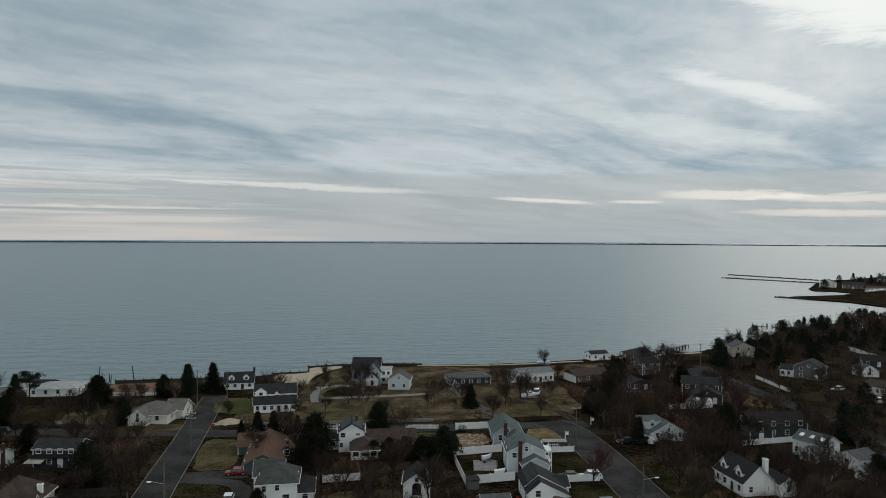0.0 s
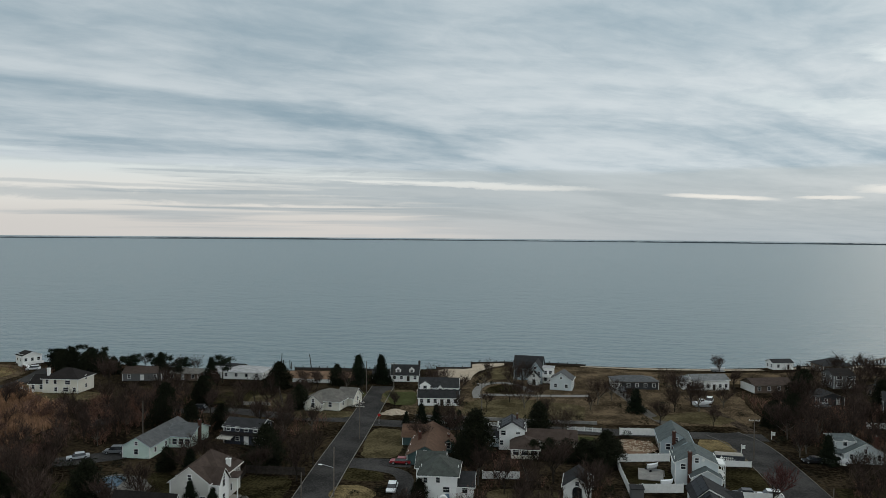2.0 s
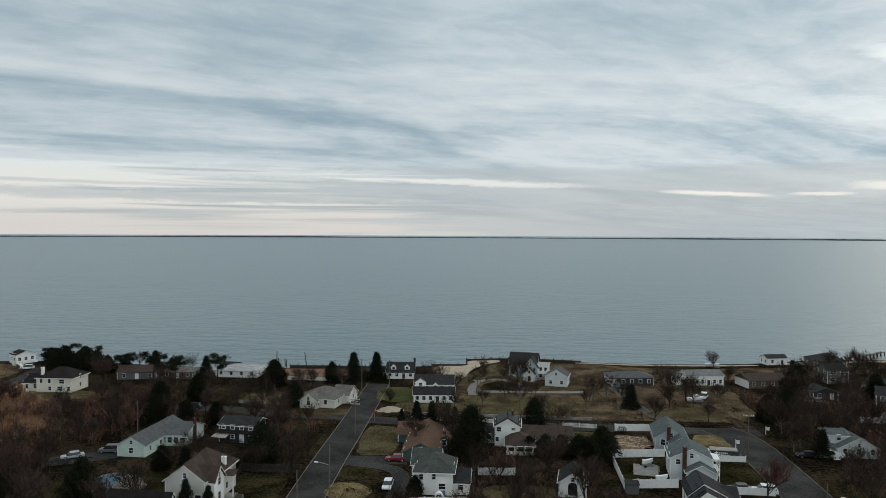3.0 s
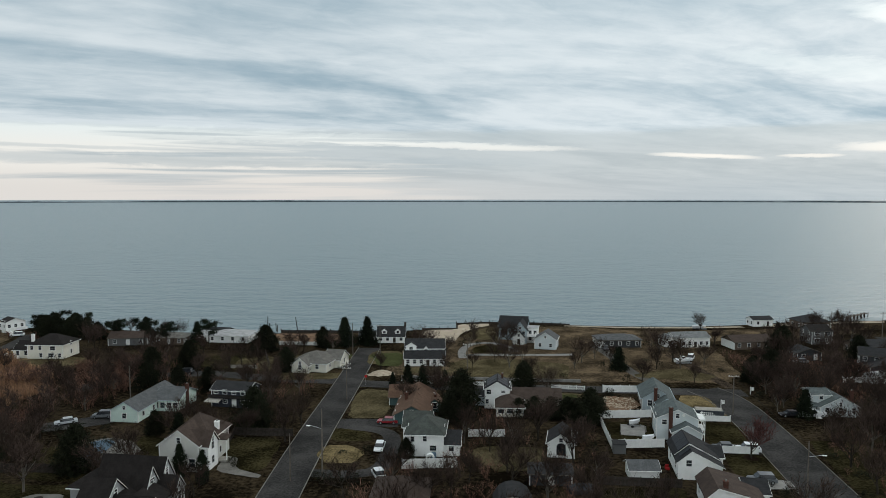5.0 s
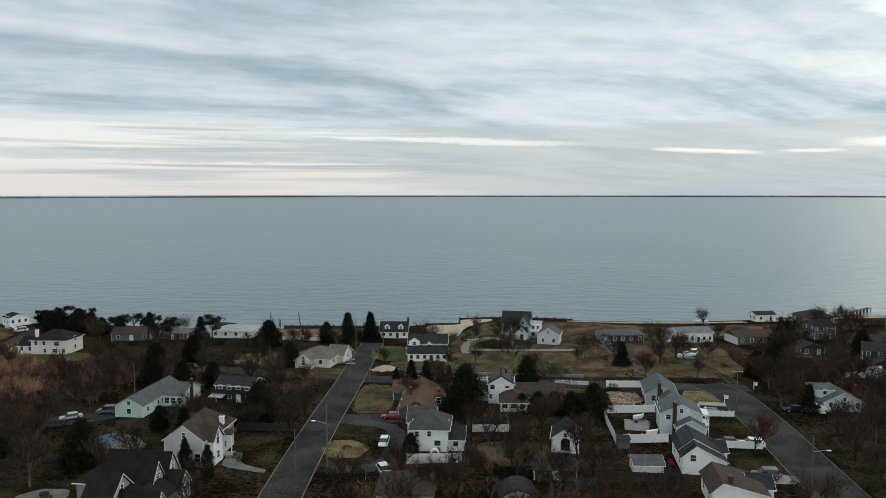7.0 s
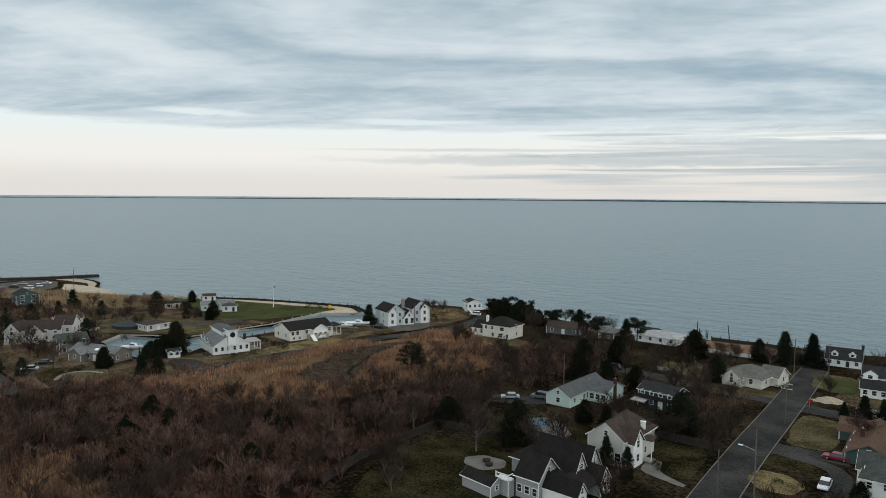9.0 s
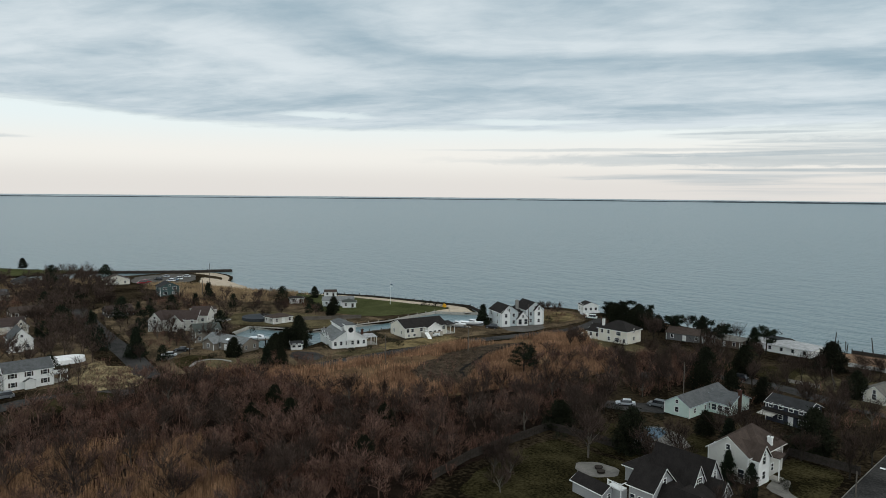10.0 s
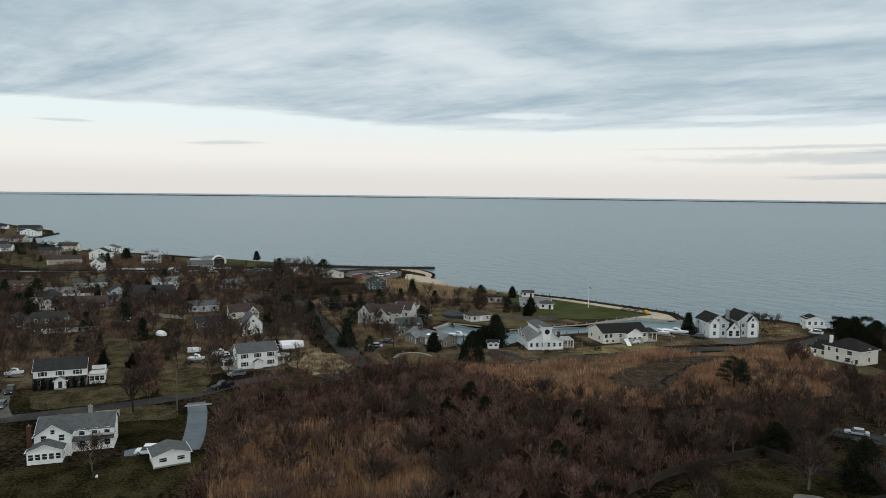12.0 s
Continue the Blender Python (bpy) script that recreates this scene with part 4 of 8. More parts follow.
patch("lawn", [(-52.0, 217.2), (-41.5, 220.1), (-38.1, 202.2), (-45.6, 201.4)], M["green_lawn"], "dull green garden near the shore", 0.052, 0.5)
patch("lawn", [(-37.9, 200.9), (-26.4, 202.9), (-24.7, 196.4), (-36.6, 194.3)], M["olive_lawn"], "olive strip before the white house", 0.052, 0.5)
patch("lawn", [(-2.3, 176.5), (11.7, 179.2), (11.2, 175.0), (-1.8, 172.0)], M["green_lawn"], "green strip beside the cross street", 0.056, 0.3)
patch("lawn", [(-12.0, 137.9), (2.1, 140.3), (2.6, 129.8), (-9.9, 127.5)], M["olive_lawn"], "olive back garden under bare trees", 0.052, 0.8)
patch("lawn", [(25.5, 199.7), (41.6, 211.5), (52.3, 202.8), (44.6, 195.8)], M["olive_lawn"], "olive lawn beside the gravel lane", 0.052, 0.7)
# beaches
patch("beach", [(-41, 259.4), (-28.6, 262), (-29.6, 272.4), (-18, 276.2), (-17, 272), (-21.7, 266.8), (-26.4, 255), (-27.2, 240), (-32.8, 236), (-38.6, 239)], M["sand"], "pale sandy beach below the houses", 0.06, 0.35)
patch("beach", [(-96, 244.5), (-77, 247), (-66, 247), (-68, 236), (-84, 230), (-96, 236)], M["rust_sand"], "rust-brown sand behind the bulkhead", 0.05, 0.8)
patch("beach", [(12, 276), (36, 275.6), (60, 278.4), (79, 283), (81, 281), (60, 275.6), (36, 273.4), (12, 274)], M["sand"], "strip of pale beach", 0.05, 0.5)
patch("beach", [(84, 284.6), (104, 294), (117, 298), (140, 302), (139, 299), (112, 293), (90, 283)], M["sand"], "strip of grey sand", 0.05, 0.5)
patch("beach", [(-224, 198.5), (-238, 205), (-262, 196.5), (-288, 186), (-312, 171.5), (-316, 165), (-290, 180), (-262, 190), (-240, 199), (-236, 186), (-232, 190)], M["sand"], "pale sandy walk along the bulkhead", 0.06, 0.3)
patch("beach", [(-330, 158), (-350, 148.5), (-372, 148), (-406, 164), (-430, 164), (-438, 152), (-426, 155), (-404, 158.6), (-374, 145), (-347, 145.6), (-328, 154)], M["sand"], "pale sandy beach by the jetty", 0.05, 0.6)
patch("beach", [(-413.0, 149.7), (-389.4, 154.7), (-346.8, 152.8), (-349.9, 144.1), (-364.8, 137.7), (-389.1, 138.7)], M["sand"], "wide pale sand below the jetty", 0.07, 0.8)
patch("car_park", [(-386, 118), (-398, 140), (-424, 150), (-440, 144), (-436, 118), (-410, 108)], M["gravel"], "grey gravel car park near the jetty", 0.055, 0.4)
patch("lawn", [(-480, 96), (-486, 102), (-520, 68), (-540, 50), (-500, 44), (-480, 50)], M["green_lawn"], "green strip behind the jetty", 0.05, 0.6)
patch("lawn", [(-40, 203), (-50, 204), (-52, 222), (-42, 222)], M["olive_lawn"], "green lawn beside the street end", 0.048, 0.5)
patch("lawn", [(-56, 205), (-75, 204), (-74, 214), (-57, 216)], M["olive_lawn"], "green lawn beside the street end", 0.048, 0.5)
WOODS = [(-174, 22), (-150, 16), (-118, 6), (-92, 20), (-82, 56), (-93, 74), (-97, 88), (-101, 102), (-103, 114), (-108, 130), (-110, 148), (-118, 152), (-128, 142), (-131, 122), (-136, 100), (-150, 88), (-172, 82), (-184, 76), (-190, 62), (-180, 44)]
MARSH = [(-192, 68), (-178, 96), (-178, 128), (-178.6, 152), (-174, 178), (-169, 205), (-150, 186), (-135, 180), (-124, 165), (-126, 146), (-131, 124), (-137, 102), (-150, 90), (-172, 84)]
REEDS = [(-146, 20), (-134, 14), (-118, 10), (-108, 24), (-104, 40), (-112, 50), (-126, 47), (-136, 50), (-146, 36)]
BEACH_REEDS = [(-330, 148), (-346, 139), (-372, 138), (-396, 116), (-380, 106), (-340, 122), (-322, 132), (-318, 148)]
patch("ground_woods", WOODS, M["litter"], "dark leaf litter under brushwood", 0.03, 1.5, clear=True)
patch("ground_marsh", MARSH, M["reedbed"], "matted marsh floor under tan reeds", 0.04, 1.5, clear=True)
MUD = [(-171, 139), (-172, 157), (-170.5, 166), (-168.6, 172), (-163.6, 169.8), (-161.7, 158.6), (-157.8, 146), (-147, 132), (-139, 119.5), (-146, 113), (-158, 115)]
patch("ground_mud", MUD, M["mud"], "dark muddy bed with matted dead grass", 0.06, 1.6)
DITCH = [(-168, 172), (-166, 164), (-164.4, 152), (-157.5, 141.5), (-154.6, 135), (-151, 129.4), (-145.7, 127)]
BED = offset_line(DITCH, 0.8) + offset_line(DITCH, -1.9)[::-1]
road("ground_ditch", DITCH, 1.0, M["ditch"], "dark wet ditch through the marsh", 0.08)
# rough ground under the gardens west of the marsh road and along the shore
patch("ground_gardens", [(-183, 100), (-186, 130), (-187, 160), (-182, 190), (-180, 206), (-186, 234), (-206, 236), (-217, 226), (-206, 205), (-206, 180), (-211, 160), (-212, 140), (-209, 124), (-202, 112), (-205, 98), (-222, 92), (-243, 96), (-253, 108), (-290, 112), (-320, 128), (-340, 118), (-330, 70), (-270, 66), (-196, 62), (-194, 74)], M["rough_grass"], "rough tan and brown garden ground", 0.024, 0.8, clear=False)
patch("ground_gardens", [(-252, 112), (-244, 117), (-232, 124), (-232, 160), (-240, 158), (-268, 146), (-318, 158), (-336, 140), (-326, 128), (-290, 110)], M["rough_grass"], "rough tan and brown garden ground", 0.026, 0.8, clear=False)
patch("ground_gardens", [(-200, -30), (-200, 50), (-300, 54), (-436, 60), (-450, 0), (-480, -60), (-420, -110), (-220, -70)], M["rough_grass"], "brown garden ground with dead leaves", 0.02, 1.0, clear=False, step=6.0)
patch("ground_gardens", [(-486, 40), (-484, -20), (-500, -60), (-560, -100), (-660, -130), (-700, -100), (-640, -55), (-584, 4), (-520, 58)], M["olive_lawn"], "olive winter grass along the western shore", 0.02, 1.0, clear=False, step=6.0)
patch("ground_gardens", [(-750, -112), (-840, -130), (-880, -106), (-960, -118), (-1060, -160), (-1180, -215), (-1150, -290), (-800, -200)], M["olive_lawn"], "olive grass on the distant headland", 0.02, 1.0, clear=False, step=8.0)
patch("ground_gardens", [(14, 266), (36, 267), (60, 271), (84, 277), (112, 288), (128, 290), (120, 276), (96, 262), (70, 254), (40, 250), (16, 252)], M["rough_grass"], "tan dune grass behind the beach", 0.024, 1.0, clear=False)
patch("lawn", [(-197, 206), (-186, 212), (-188, 226), (-200, 232), (-211, 226), (-208, 212)], M["dry_lawn"], "straw-coloured rough grass near the beach", 0.055, 0.8, clear=False)
patch("lawn", [(-160, 191), (-148, 187), (-136, 190), (-132, 198), (-142, 201), (-152, 197)], M["olive_lawn"], "olive lawn before the cream house", 0.055, 0.6)
patch("lawn", [(-196, 72), (-206, 72), (-205, 84), (-196, 92), (-190, 90)], M["olive_lawn"], "olive lawn before the cedar house", 0.055, 0.6)
patch("lawn", [(-193, 112), (-187, 112), (-184, 126), (-190, 128)], M["olive_lawn"], "olive lawn along the road", 0.055, 0.6)
patch("driveway", [(-202, 103), (-196, 108), (-190, 108), (-186, 102), (-196, 98)], M["asphalt"], "worn asphalt drive beside a shed", 0.06, 0.5)
road("road", [(-214, 66), (-222, 72), (-226, 78)], 4.2, M["gravel"], "gravel drive with parked cars", 0.062)
road("path", [(-201, 70), (-207, 74), (-206, 80), (-200, 82)], 1.2, M["concrete"], "curved pale garden walk", 0.07)
patch("driveway", [(-262, 100), (-268, 96), (-276, 104), (-268, 110)], M["concrete"], "pale drive beside sheds", 0.064, 0.4)

# ---- houses round the street that runs to the bay ----
h = dwelling("white shingled house with a front gable and brown hipped roof", -63.6, 118.4, 2, 6.5)
block(h, 0, 0, 7.4, 6, 5.0, 7.7, "w_cedar", "r_brown", along="y", cols=0, side=0)
window(h, 2.5, 0, 1.7, 1.1, 1.5)
block(h, 0.4, 3.4, 8.2, 8.6, 5.0, 8.7, "w_cedar", "r_brown", kind="hip", cols=0, side=1)
block(h, 5.3, 2.6, 3.8, 4.2, 4.8, 6.9, "w_white", "r_brown", along="y", cols=1, turn=88, side=0, floors=2)
porch(h, 5.8, 7.4, 2.0, 2.0, 4.3, "r_brown", 2, 0.4)
chimney(h, 4.0, 7.6, 7.2, "trim", 0.8, 0.6)
h = dwelling("large dark-roofed house with white-trimmed front gables", -60.4, 103.0, 90, 8.5)
block(h, 0.0, 0.2, 10.0, 8.0, 3.2, 5.0, "w_ash", "r_black", cols=3, side=0, rear=False)
block(h, 0.3, -0.35, 4.8, 7.4, 3.0, 7.0, "w_ash", "r_black", along="y", cols=0, side=0, over=0.25, rear=False)
window(h, 0.3, -0.35, 4.3, 1.5, 1.6)
block(h, 4.4, -0.6, 4.4, 11.0, 3.4, 7.0, "w_ash", "r_black", along="y", cols=0, side=0, over=0.25, rear=False)
window(h, 4.4, -0.6, 4.7, 1.0, 1.2)
block(h, -4.9, 2.6, 6.0, 4.6, 3.9, 6.9, "w_ash", "r_black", along="y", cols=0, side=3, rear=False)
block(h, 2.6, -3.7, 3.0, 4.0, 2.8, 4.8, "w_ash", "r_black", along="y", cols=1, side=0, over=0.25)
block(h, -5.4, -4.0, 2.8, 6.6, 2.7, 4.6, "w_white", "r_black", along="y", cols=1, side=0, over=0.25)
part("porch_roof", Shape().prism([(-3.6, 2.6), (0.1, 4.2), (0.1, 4.36), (-3.6, 2.76)], -4.4, 1.0, "x"), M["r_black"], h)
block(h, 3.6, 9.4, 6.6, 4.6, 2.8, 4.6, "w_ash", "r_black", kind="hip", cols=0, side=1)
part("deck", Shape().box(-9.3, 7.4, 0, -8.0, 10.3, 2.68), M["w_ash"], h)
part("balcony", Shape().box(-9.4, 7.6, 2.7, -7.9, 10.4, 2.9).box(-9.4, 7.6, 3.7, -9.32, 10.4, 3.82).box(-9.4, 7.6, 3.7, -7.9, 7.7, 3.82).box(-9.4, 7.6, 0.0, -9.26, 7.74, 3.9).box(-9.4, 10.26, 0.0, -9.26, 10.4, 3.9), M["trim"], h, "white balcony rail")
for k in range(9):
    part("baluster", Shape().box(-9.38, 7.9 + 0.28 * k, 2.9, -9.34, 7.95 + 0.28 * k, 3.7), M["trim"], h)
house("long garden shed with a dark roof and white-trimmed gable", -69.9, 92.9, 84, 3.1, 7.6, 2.5, 3.8, "w_ash", "r_black", along="y", cols=1, doors=False, side=0, win=(0.6, 0.8))
h = house("long pale single-storey house with a grey shingle roof", -90.0, 143.4, 2, 6.6, 20.5, 3.1, 5.6, "w_mint", "r_grey", along="y", cols=1, doors=False, side=4)
body(h, 5.4, 9.6, 6.4, 10.4, 3.1, 5.6, "w_mint", "r_grey", cols=4, doors=False, side=1, win=(1.1, 1.5))
chimney(h, 8.9, 14.0, 6.6)
h = house("navy two-storey house with white windows and dark roof", -71.5, 157.0, -4, 9.6, 7, 4.8, 6.6, "w_navy", "r_dark", cols=4, doors=True, win=(1.0, 1.1))
part("eave_band", Shape().prism([(-0.9, 2.7), (0.0, 3.3), (0.0, 3.42), (-0.9, 2.82)], -5.5, 5.5, "x"), M["r_black"], h)
part("awning", Shape().prism([(-2.8, 2.0), (0.0, 2.35), (0.0, 2.42), (-2.8, 2.07)], -5.6, -1.8, "x"), M["pale_wood"], h, "pale flat awning")
h = dwelling("cream two-storey house with a black hipped roof", -149.8, 197.0, 5, 7.5)
block(h, 0, 0, 11.2, 9.0, 4.4, 7.2, "w_cream", "r_black", kind="hip", cols=0, side=1, floors=2)
for x, z, w in ((-4.2, 3.5, 0.9), (-1.6, 3.5, 0.9), (2.4, 3.4, 1.6), (1.8, 1.2, 1.6), (-1.4, 1.2, 0.9), (4.6, 1.2, 0.9)):
    window(h, x, 0, z, w, 1.2)
block(h, -8.0, 0.8, 5.2, 7, 2.6, 4.8, "w_cream", "r_black", cols=2, side=1)
chimney(h, -4.4, 1.2, 7.6, "trim", 0.8, 0.7)
part("terrace", Shape().box(-12.4, -2.0, 0, -8.4, 0.5, 0.8).box(-12.4, -2.0, 0.8, -12.3, 0.5, 1.7).box(-12.4, -2.0, 0.8, -8.4, -1.9, 1.7), M["trim"], h)
h = house("white beach house raised on posts with a black roof", -190.0, 234.4, 62, 6.8, 6.4, 3.4, 5.0, "w_white", "r_black", along="y", cols=3, doors=False, base=1.5)
body(h, -1.5, 2.0, 3.2, 3.0, 5.0, 5.4, "w_white", "r_black", cols=2, doors=False, side=1, floors=1, base=0.4)
for x in (-3.0, 0.0, 3.0):
    for y in (0.4, 6.0):
        part("post", Shape().box(x - 0.15, y - 0.15, -0.1, x + 0.15, y + 0.15, 1.6), M["wood"], h)
part("deck", Shape().box(-3.6, -1.6, 1.3, 3.6, 0, 1.5).box(-3.6, -1.6, 1.5, 3.6, -1.52, 2.4), M["trim"], h)
part("stair", Shape().prism([(-5.0, 0.0), (-1.6, 1.3), (-1.6, 1.5), (-5.3, 0.0)], -3.4, -2.2, "x"), M["trim"], h)
h = house("low white house with a white hipped roof", -104.5, 227.7, 2, 15, 11, 2.7, 4.8, "w_white", "r_white", kind="hip", cols=4, doors=False)
body(h, -10, 2, 7, 7, 2.4, 4.0, "w_white", "r_white", cols=1, doors=False)
house("brown ranch house hidden behind bare trees", -123, 222, 6, 11, 8, 2.7, 4.6, "w_brown", "r_tan", kind="hip", cols=3)
house("grey ranch house near the shore behind pines", -112, 232, -4, 10, 8, 2.8, 4.6, "w_slate", "r_dark", cols=3)
house("grey house with brown roof among bare trees", -136, 219, 15, 13, 9, 3.0, 5.0, "w_grey", "r_brown", cols=3)
h = dwelling("cream ranch house with a grey-tan hipped roof", -64.0, 192.6, -6, 7.5)
block(h, 0, 0, 11.0, 11.5, 2.5, 5.0, "w_cream", "r_tan", kind="hip", cols=2)
block(h, -1.6, -2.0, 5.0, 5, 2.3, 4.2, "w_cream", "r_tan", along="y", cols=1, side=1)
block(h, 4.8, 6.0, 5.0, 7, 2.4, 4.6, "w_cream", "r_tan", along="x", cols=1, side=1)
h = house("dark Cape house with two white dormers", -48.6, 234.7, 8, 9.6, 8.5, 2.6, 6.4, "w_white", "r_dark", cols=4, doors=True)
for x in (-2.4, 2.4):
    dormer(h, x, 1.0, 3.4, 1.8, 2.6, 1.2, 2.1, "w_white", "r_dark")
chimney(h, 4.9, 4.2, 7.6, "dark_wood")
body(h, -8.2, 2, 6.5, 6, 2.3, 4.2, "w_slate", "r_dark", cols=2, doors=False)
h = house("white two-storey house with a dark roof and small gable dormer", -32.3, 206.6, 8, 12, 7.5, 5.5, 8.4, "w_white", "r_dark", cols=5, doors=False, floors=2)
body(h, 0, -3.6, 12.2, 5.0, 2.8, 5.2, "w_white", "r_dark", cols=6, doors=True, side=1)
dormer(h, -4.2, -0.9, 4.6, 3.2, 3.0, 1.8, 3.0, "w_white", "r_dark")
dormer(h, 0.4, -1.0, 4.3, 1.8, 2.4, 1.0, 2.0, "w_white", "r_dark")
h = house("tall pale shore house with steep stacked gables", -4.6, 239.6, -6, 5.0, 8, 5.2, 9.2, "w_bluegrey", "r_dark", along="y", cols=2, doors=False)
body(h, -3.4, 6.0, 10, 8, 5.0, 9.8, "w_bluegrey", "r_dark", cols=3, doors=False, floors=2)
body(h, -0.2, -2.2, 3.8, 3.4, 3.0, 5.6, "w_white", "r_dark", along="y", cols=1, doors=True, side=1)
body(h, 4.2, 2.4, 3.4, 5, 6.0, 6.4, "w_white", "r_white", cols=2, doors=False, side=1)
part("balcony", Shape().box(2.6, -0.6, 3.0, 5.4, 2.4, 3.2).box(2.6, -0.6, 3.2, 5.4, -0.5, 4.2).box(5.3, -0.6, 0, 5.4, 2.4, 4.2), M["trim"], h, "white balcony")
h = house("pale blue-grey house with a wide front gable", 3.9, 231.4, -8, 7.2, 8, 3.9, 6.8, "w_pale", "r_grey", along="y", cols=2, doors=False, floors=1)
h = house("dark-walled ranch house with a grey hipped roof", 28.6, 237.4, 10, 14.5, 9, 2.9, 4.9, "w_slate", "r_grey", kind="hip", cols=5, doors=False)
part("end_wall", Shape().box(-7.34, -0.06, 0, -5.8, 9.06, 2.78), M["trim"], h, "white end wall")
h = house("white ranch house with a light grey roof", 52.6, 240.8, 14, 12.4, 8, 3.8, 5.6, "w_white", "r_light", cols=6, doors=True)
body(h, -7.4, 1.6, 3.6, 6, 3.0, 4.4, "w_white", "r_light", along="y", cols=1, doors=False)
house("small white boathouse with a dark roof", 88.0, 284.0, 16, 8.4, 5.5, 3.0, 4.4, "w_white", "r_dark", cols=2)
house("shore house with a dark hipped roof", 106.0, 280.0, 10, 11.4, 10, 3.2, 6.4, "w_brown", "r_dark", kind="hip", cols=4)
house("grey two-storey house with white windows", 97.4, 252.0, 12, 7.4, 8, 5.2, 7.4, "w_grey", "r_black", cols=2, win=(2.0, 1.2))
h = house("brown-roofed ranch house with a white end wall", 72.0, 240.8, 16, 14, 9, 2.9, 5.0, "w_brown", "r_brown", cols=4, doors=False)
part("end_wall", Shape().box(-7.08, 0.02, 0, -6.98, 8.98, 2.86), M["trim"], h, "white end wall")
# inner block
h = dwelling("ranch house with an orange-brown shingle roof and dark green walls", -26.2, 150.3, 5, 7.5)
block(h, 0, 0, 7.8, 20, 2.1, 4.1, "w_green", "r_orange", along="y", cols=0, side=4)
window(h, 1.2, 0, 1.3, 0.9, 0.9)
block(h, -3.4, 14.0, 6.5, 6.5, 2.1, 4.1, "w_green", "r_orange", cols=1, side=1)
block(h, 4.6, 9.0, 3.0, 5.0, 1.9, 3.2, "w_green", "r_orange", along="y", cols=1, side=0)
chimney(h, -1.9, 8.0, 5.0)
chimney(h, 4.6, 10.5, 3.9, "brick", 0.6, 0.6)
h = dwelling("white two-storey house with a mossy green hipped roof", -20.3, 131.8, 4, 5.6)
block(h, 0, 0, 7.2, 8.4, 4.3, 7.0, "w_white", "r_green", kind="hip", cols=0, side=1, floors=2)
block(h, -2.0, 5.0, 5.4, 6.0, 4.2, 6.4, "w_white", "r_green", cols=0, side=1)
for x, z in ((0.0, 3.5), (1.6, 1.7), (-2.4, 3.4)):
    window(h, x, 0, z, 0.7 if z > 3 else 1.2, 1.0)
block(h, 5.1, 0.5, 3.2, 6.5, 2.3, 4.0, "w_white", "r_dark", cols=1, side=1)
part("blue_barrel", Shape().tube((1.8, -0.9, 0), (1.8, -0.9, 1.1), 0.5, 0.45, 10), M["blue_cover"], h)
h = dwelling("white clapboard house with a tall front gable and solar roof", -8.15, 164.5, 3, 5.0)
block(h, 0, 0, 5.8, 7.5, 4.7, 6.4, "w_white", "r_dark", along="y", cols=0, side=2, floors=2)
window(h, -2.0, 0, 4.0, 1.0, 1.0)
window(h, 1.4, 0, 4.1, 0.9, 0.5)
window(h, -2.4, 0, 1.7, 0.7, 1.0)
block(h, 2.9, -6.3, 6.0, 7.2, 2.2, 4.3, "w_cream", "r_brown", kind="hip", cols=3, win=(1.3, 1.5))
block(h, 9.0, 1.2, 12.0, 6, 2.3, 4.0, "w_beige", "r_brown", cols=3)
block(h, -4.4, 2.2, 3.2, 4.4, 2.2, 3.4, "w_bluegrey", "r_dark", cols=1, side=1)
chimney(h, 1.2, 5.4, 7.2, "brick", 0.5, 0.5)
for k in range(3):
    part("solar_panel", Shape().box(0, 0, 0, 2.6, 1.9, 0.06), M["solar"], h).matrix_basis = pose(0.2, 0.5 + 2.1 * k, 6.56, 0, 30.2, 0)
    part("solar_panel", Shape().box(-2.6, 0, 0, 0, 1.9, 0.06), M["solar"], h).matrix_basis = pose(-0.2, 0.5 + 2.1 * k, 6.56, 0, -30.2, 0)
h = dwelling("brown hipped bungalow with a shingle roof", -20.4, 106.6, 5, 5.0)
block(h, 0, 0, 8.6, 8.4, 2.4, 4.7, "w_beige", "r_brown", kind="hip", cols=2)
h = house("white gabled house half hidden by bare trees", 5.8, 134.4, -4, 5.2, 8, 3.4, 5.8, "w_white", "r_dark", along="y", cols=0, doors=False)
part("arched_window", Shape().prism([(-0.9, 0.6), (0.9, 0.6), (0.9, 2.6)] + [(0.9 * math.cos(math.pi * k / 8), 2.6 + 0.8 * math.sin(math.pi * k / 8)) for k in range(1, 8)] + [(-0.9, 2.6)], -0.05, 0.02, "y"), M["glass"], h, "tall dark arched window")
chimney(h, 2.3, 0.4, 6.4, "trim", 0.7, 0.5)
h = dwelling("white house with a rounded gambrel gable behind branches", -2.4, 107.2, 4, 4.5)
h.scale = (0.88, 0.7, 0.84)
part("wall", Shape().prism([(-3.3, -0.3), (3.3, -0.3), (3.3, 1.9), (2.4, 3.4), (1.2, 4.2), (0, 4.4), (-1.2, 4.2), (-2.4, 3.4), (-3.3, 1.9)], 0, 8, "y"), M["w_white"], h)
part("roof", Shape().prism([(3.5, 1.8), (2.5, 3.5), (1.25, 4.32), (0, 4.55), (-1.25, 4.32), (-2.5, 3.5), (-3.5, 1.8), (-3.65, 1.9), (-2.6, 3.65), (-1.3, 4.48), (0, 4.7), (1.3, 4.48), (2.6, 3.65), (3.65, 1.9)], -0.3, 8.3, "y"), M["r_dark"], h)
for x in (-1.6, 0.0, 1.6):
    window(h, x, 0, 1.4, 0.9, 1.2)
house("low grey garage with a flat dark roof", 3.6, 121.0, 3, 7.5, 5.5, 2.4, 3.0, "w_slate", "r_dark", cols=1)
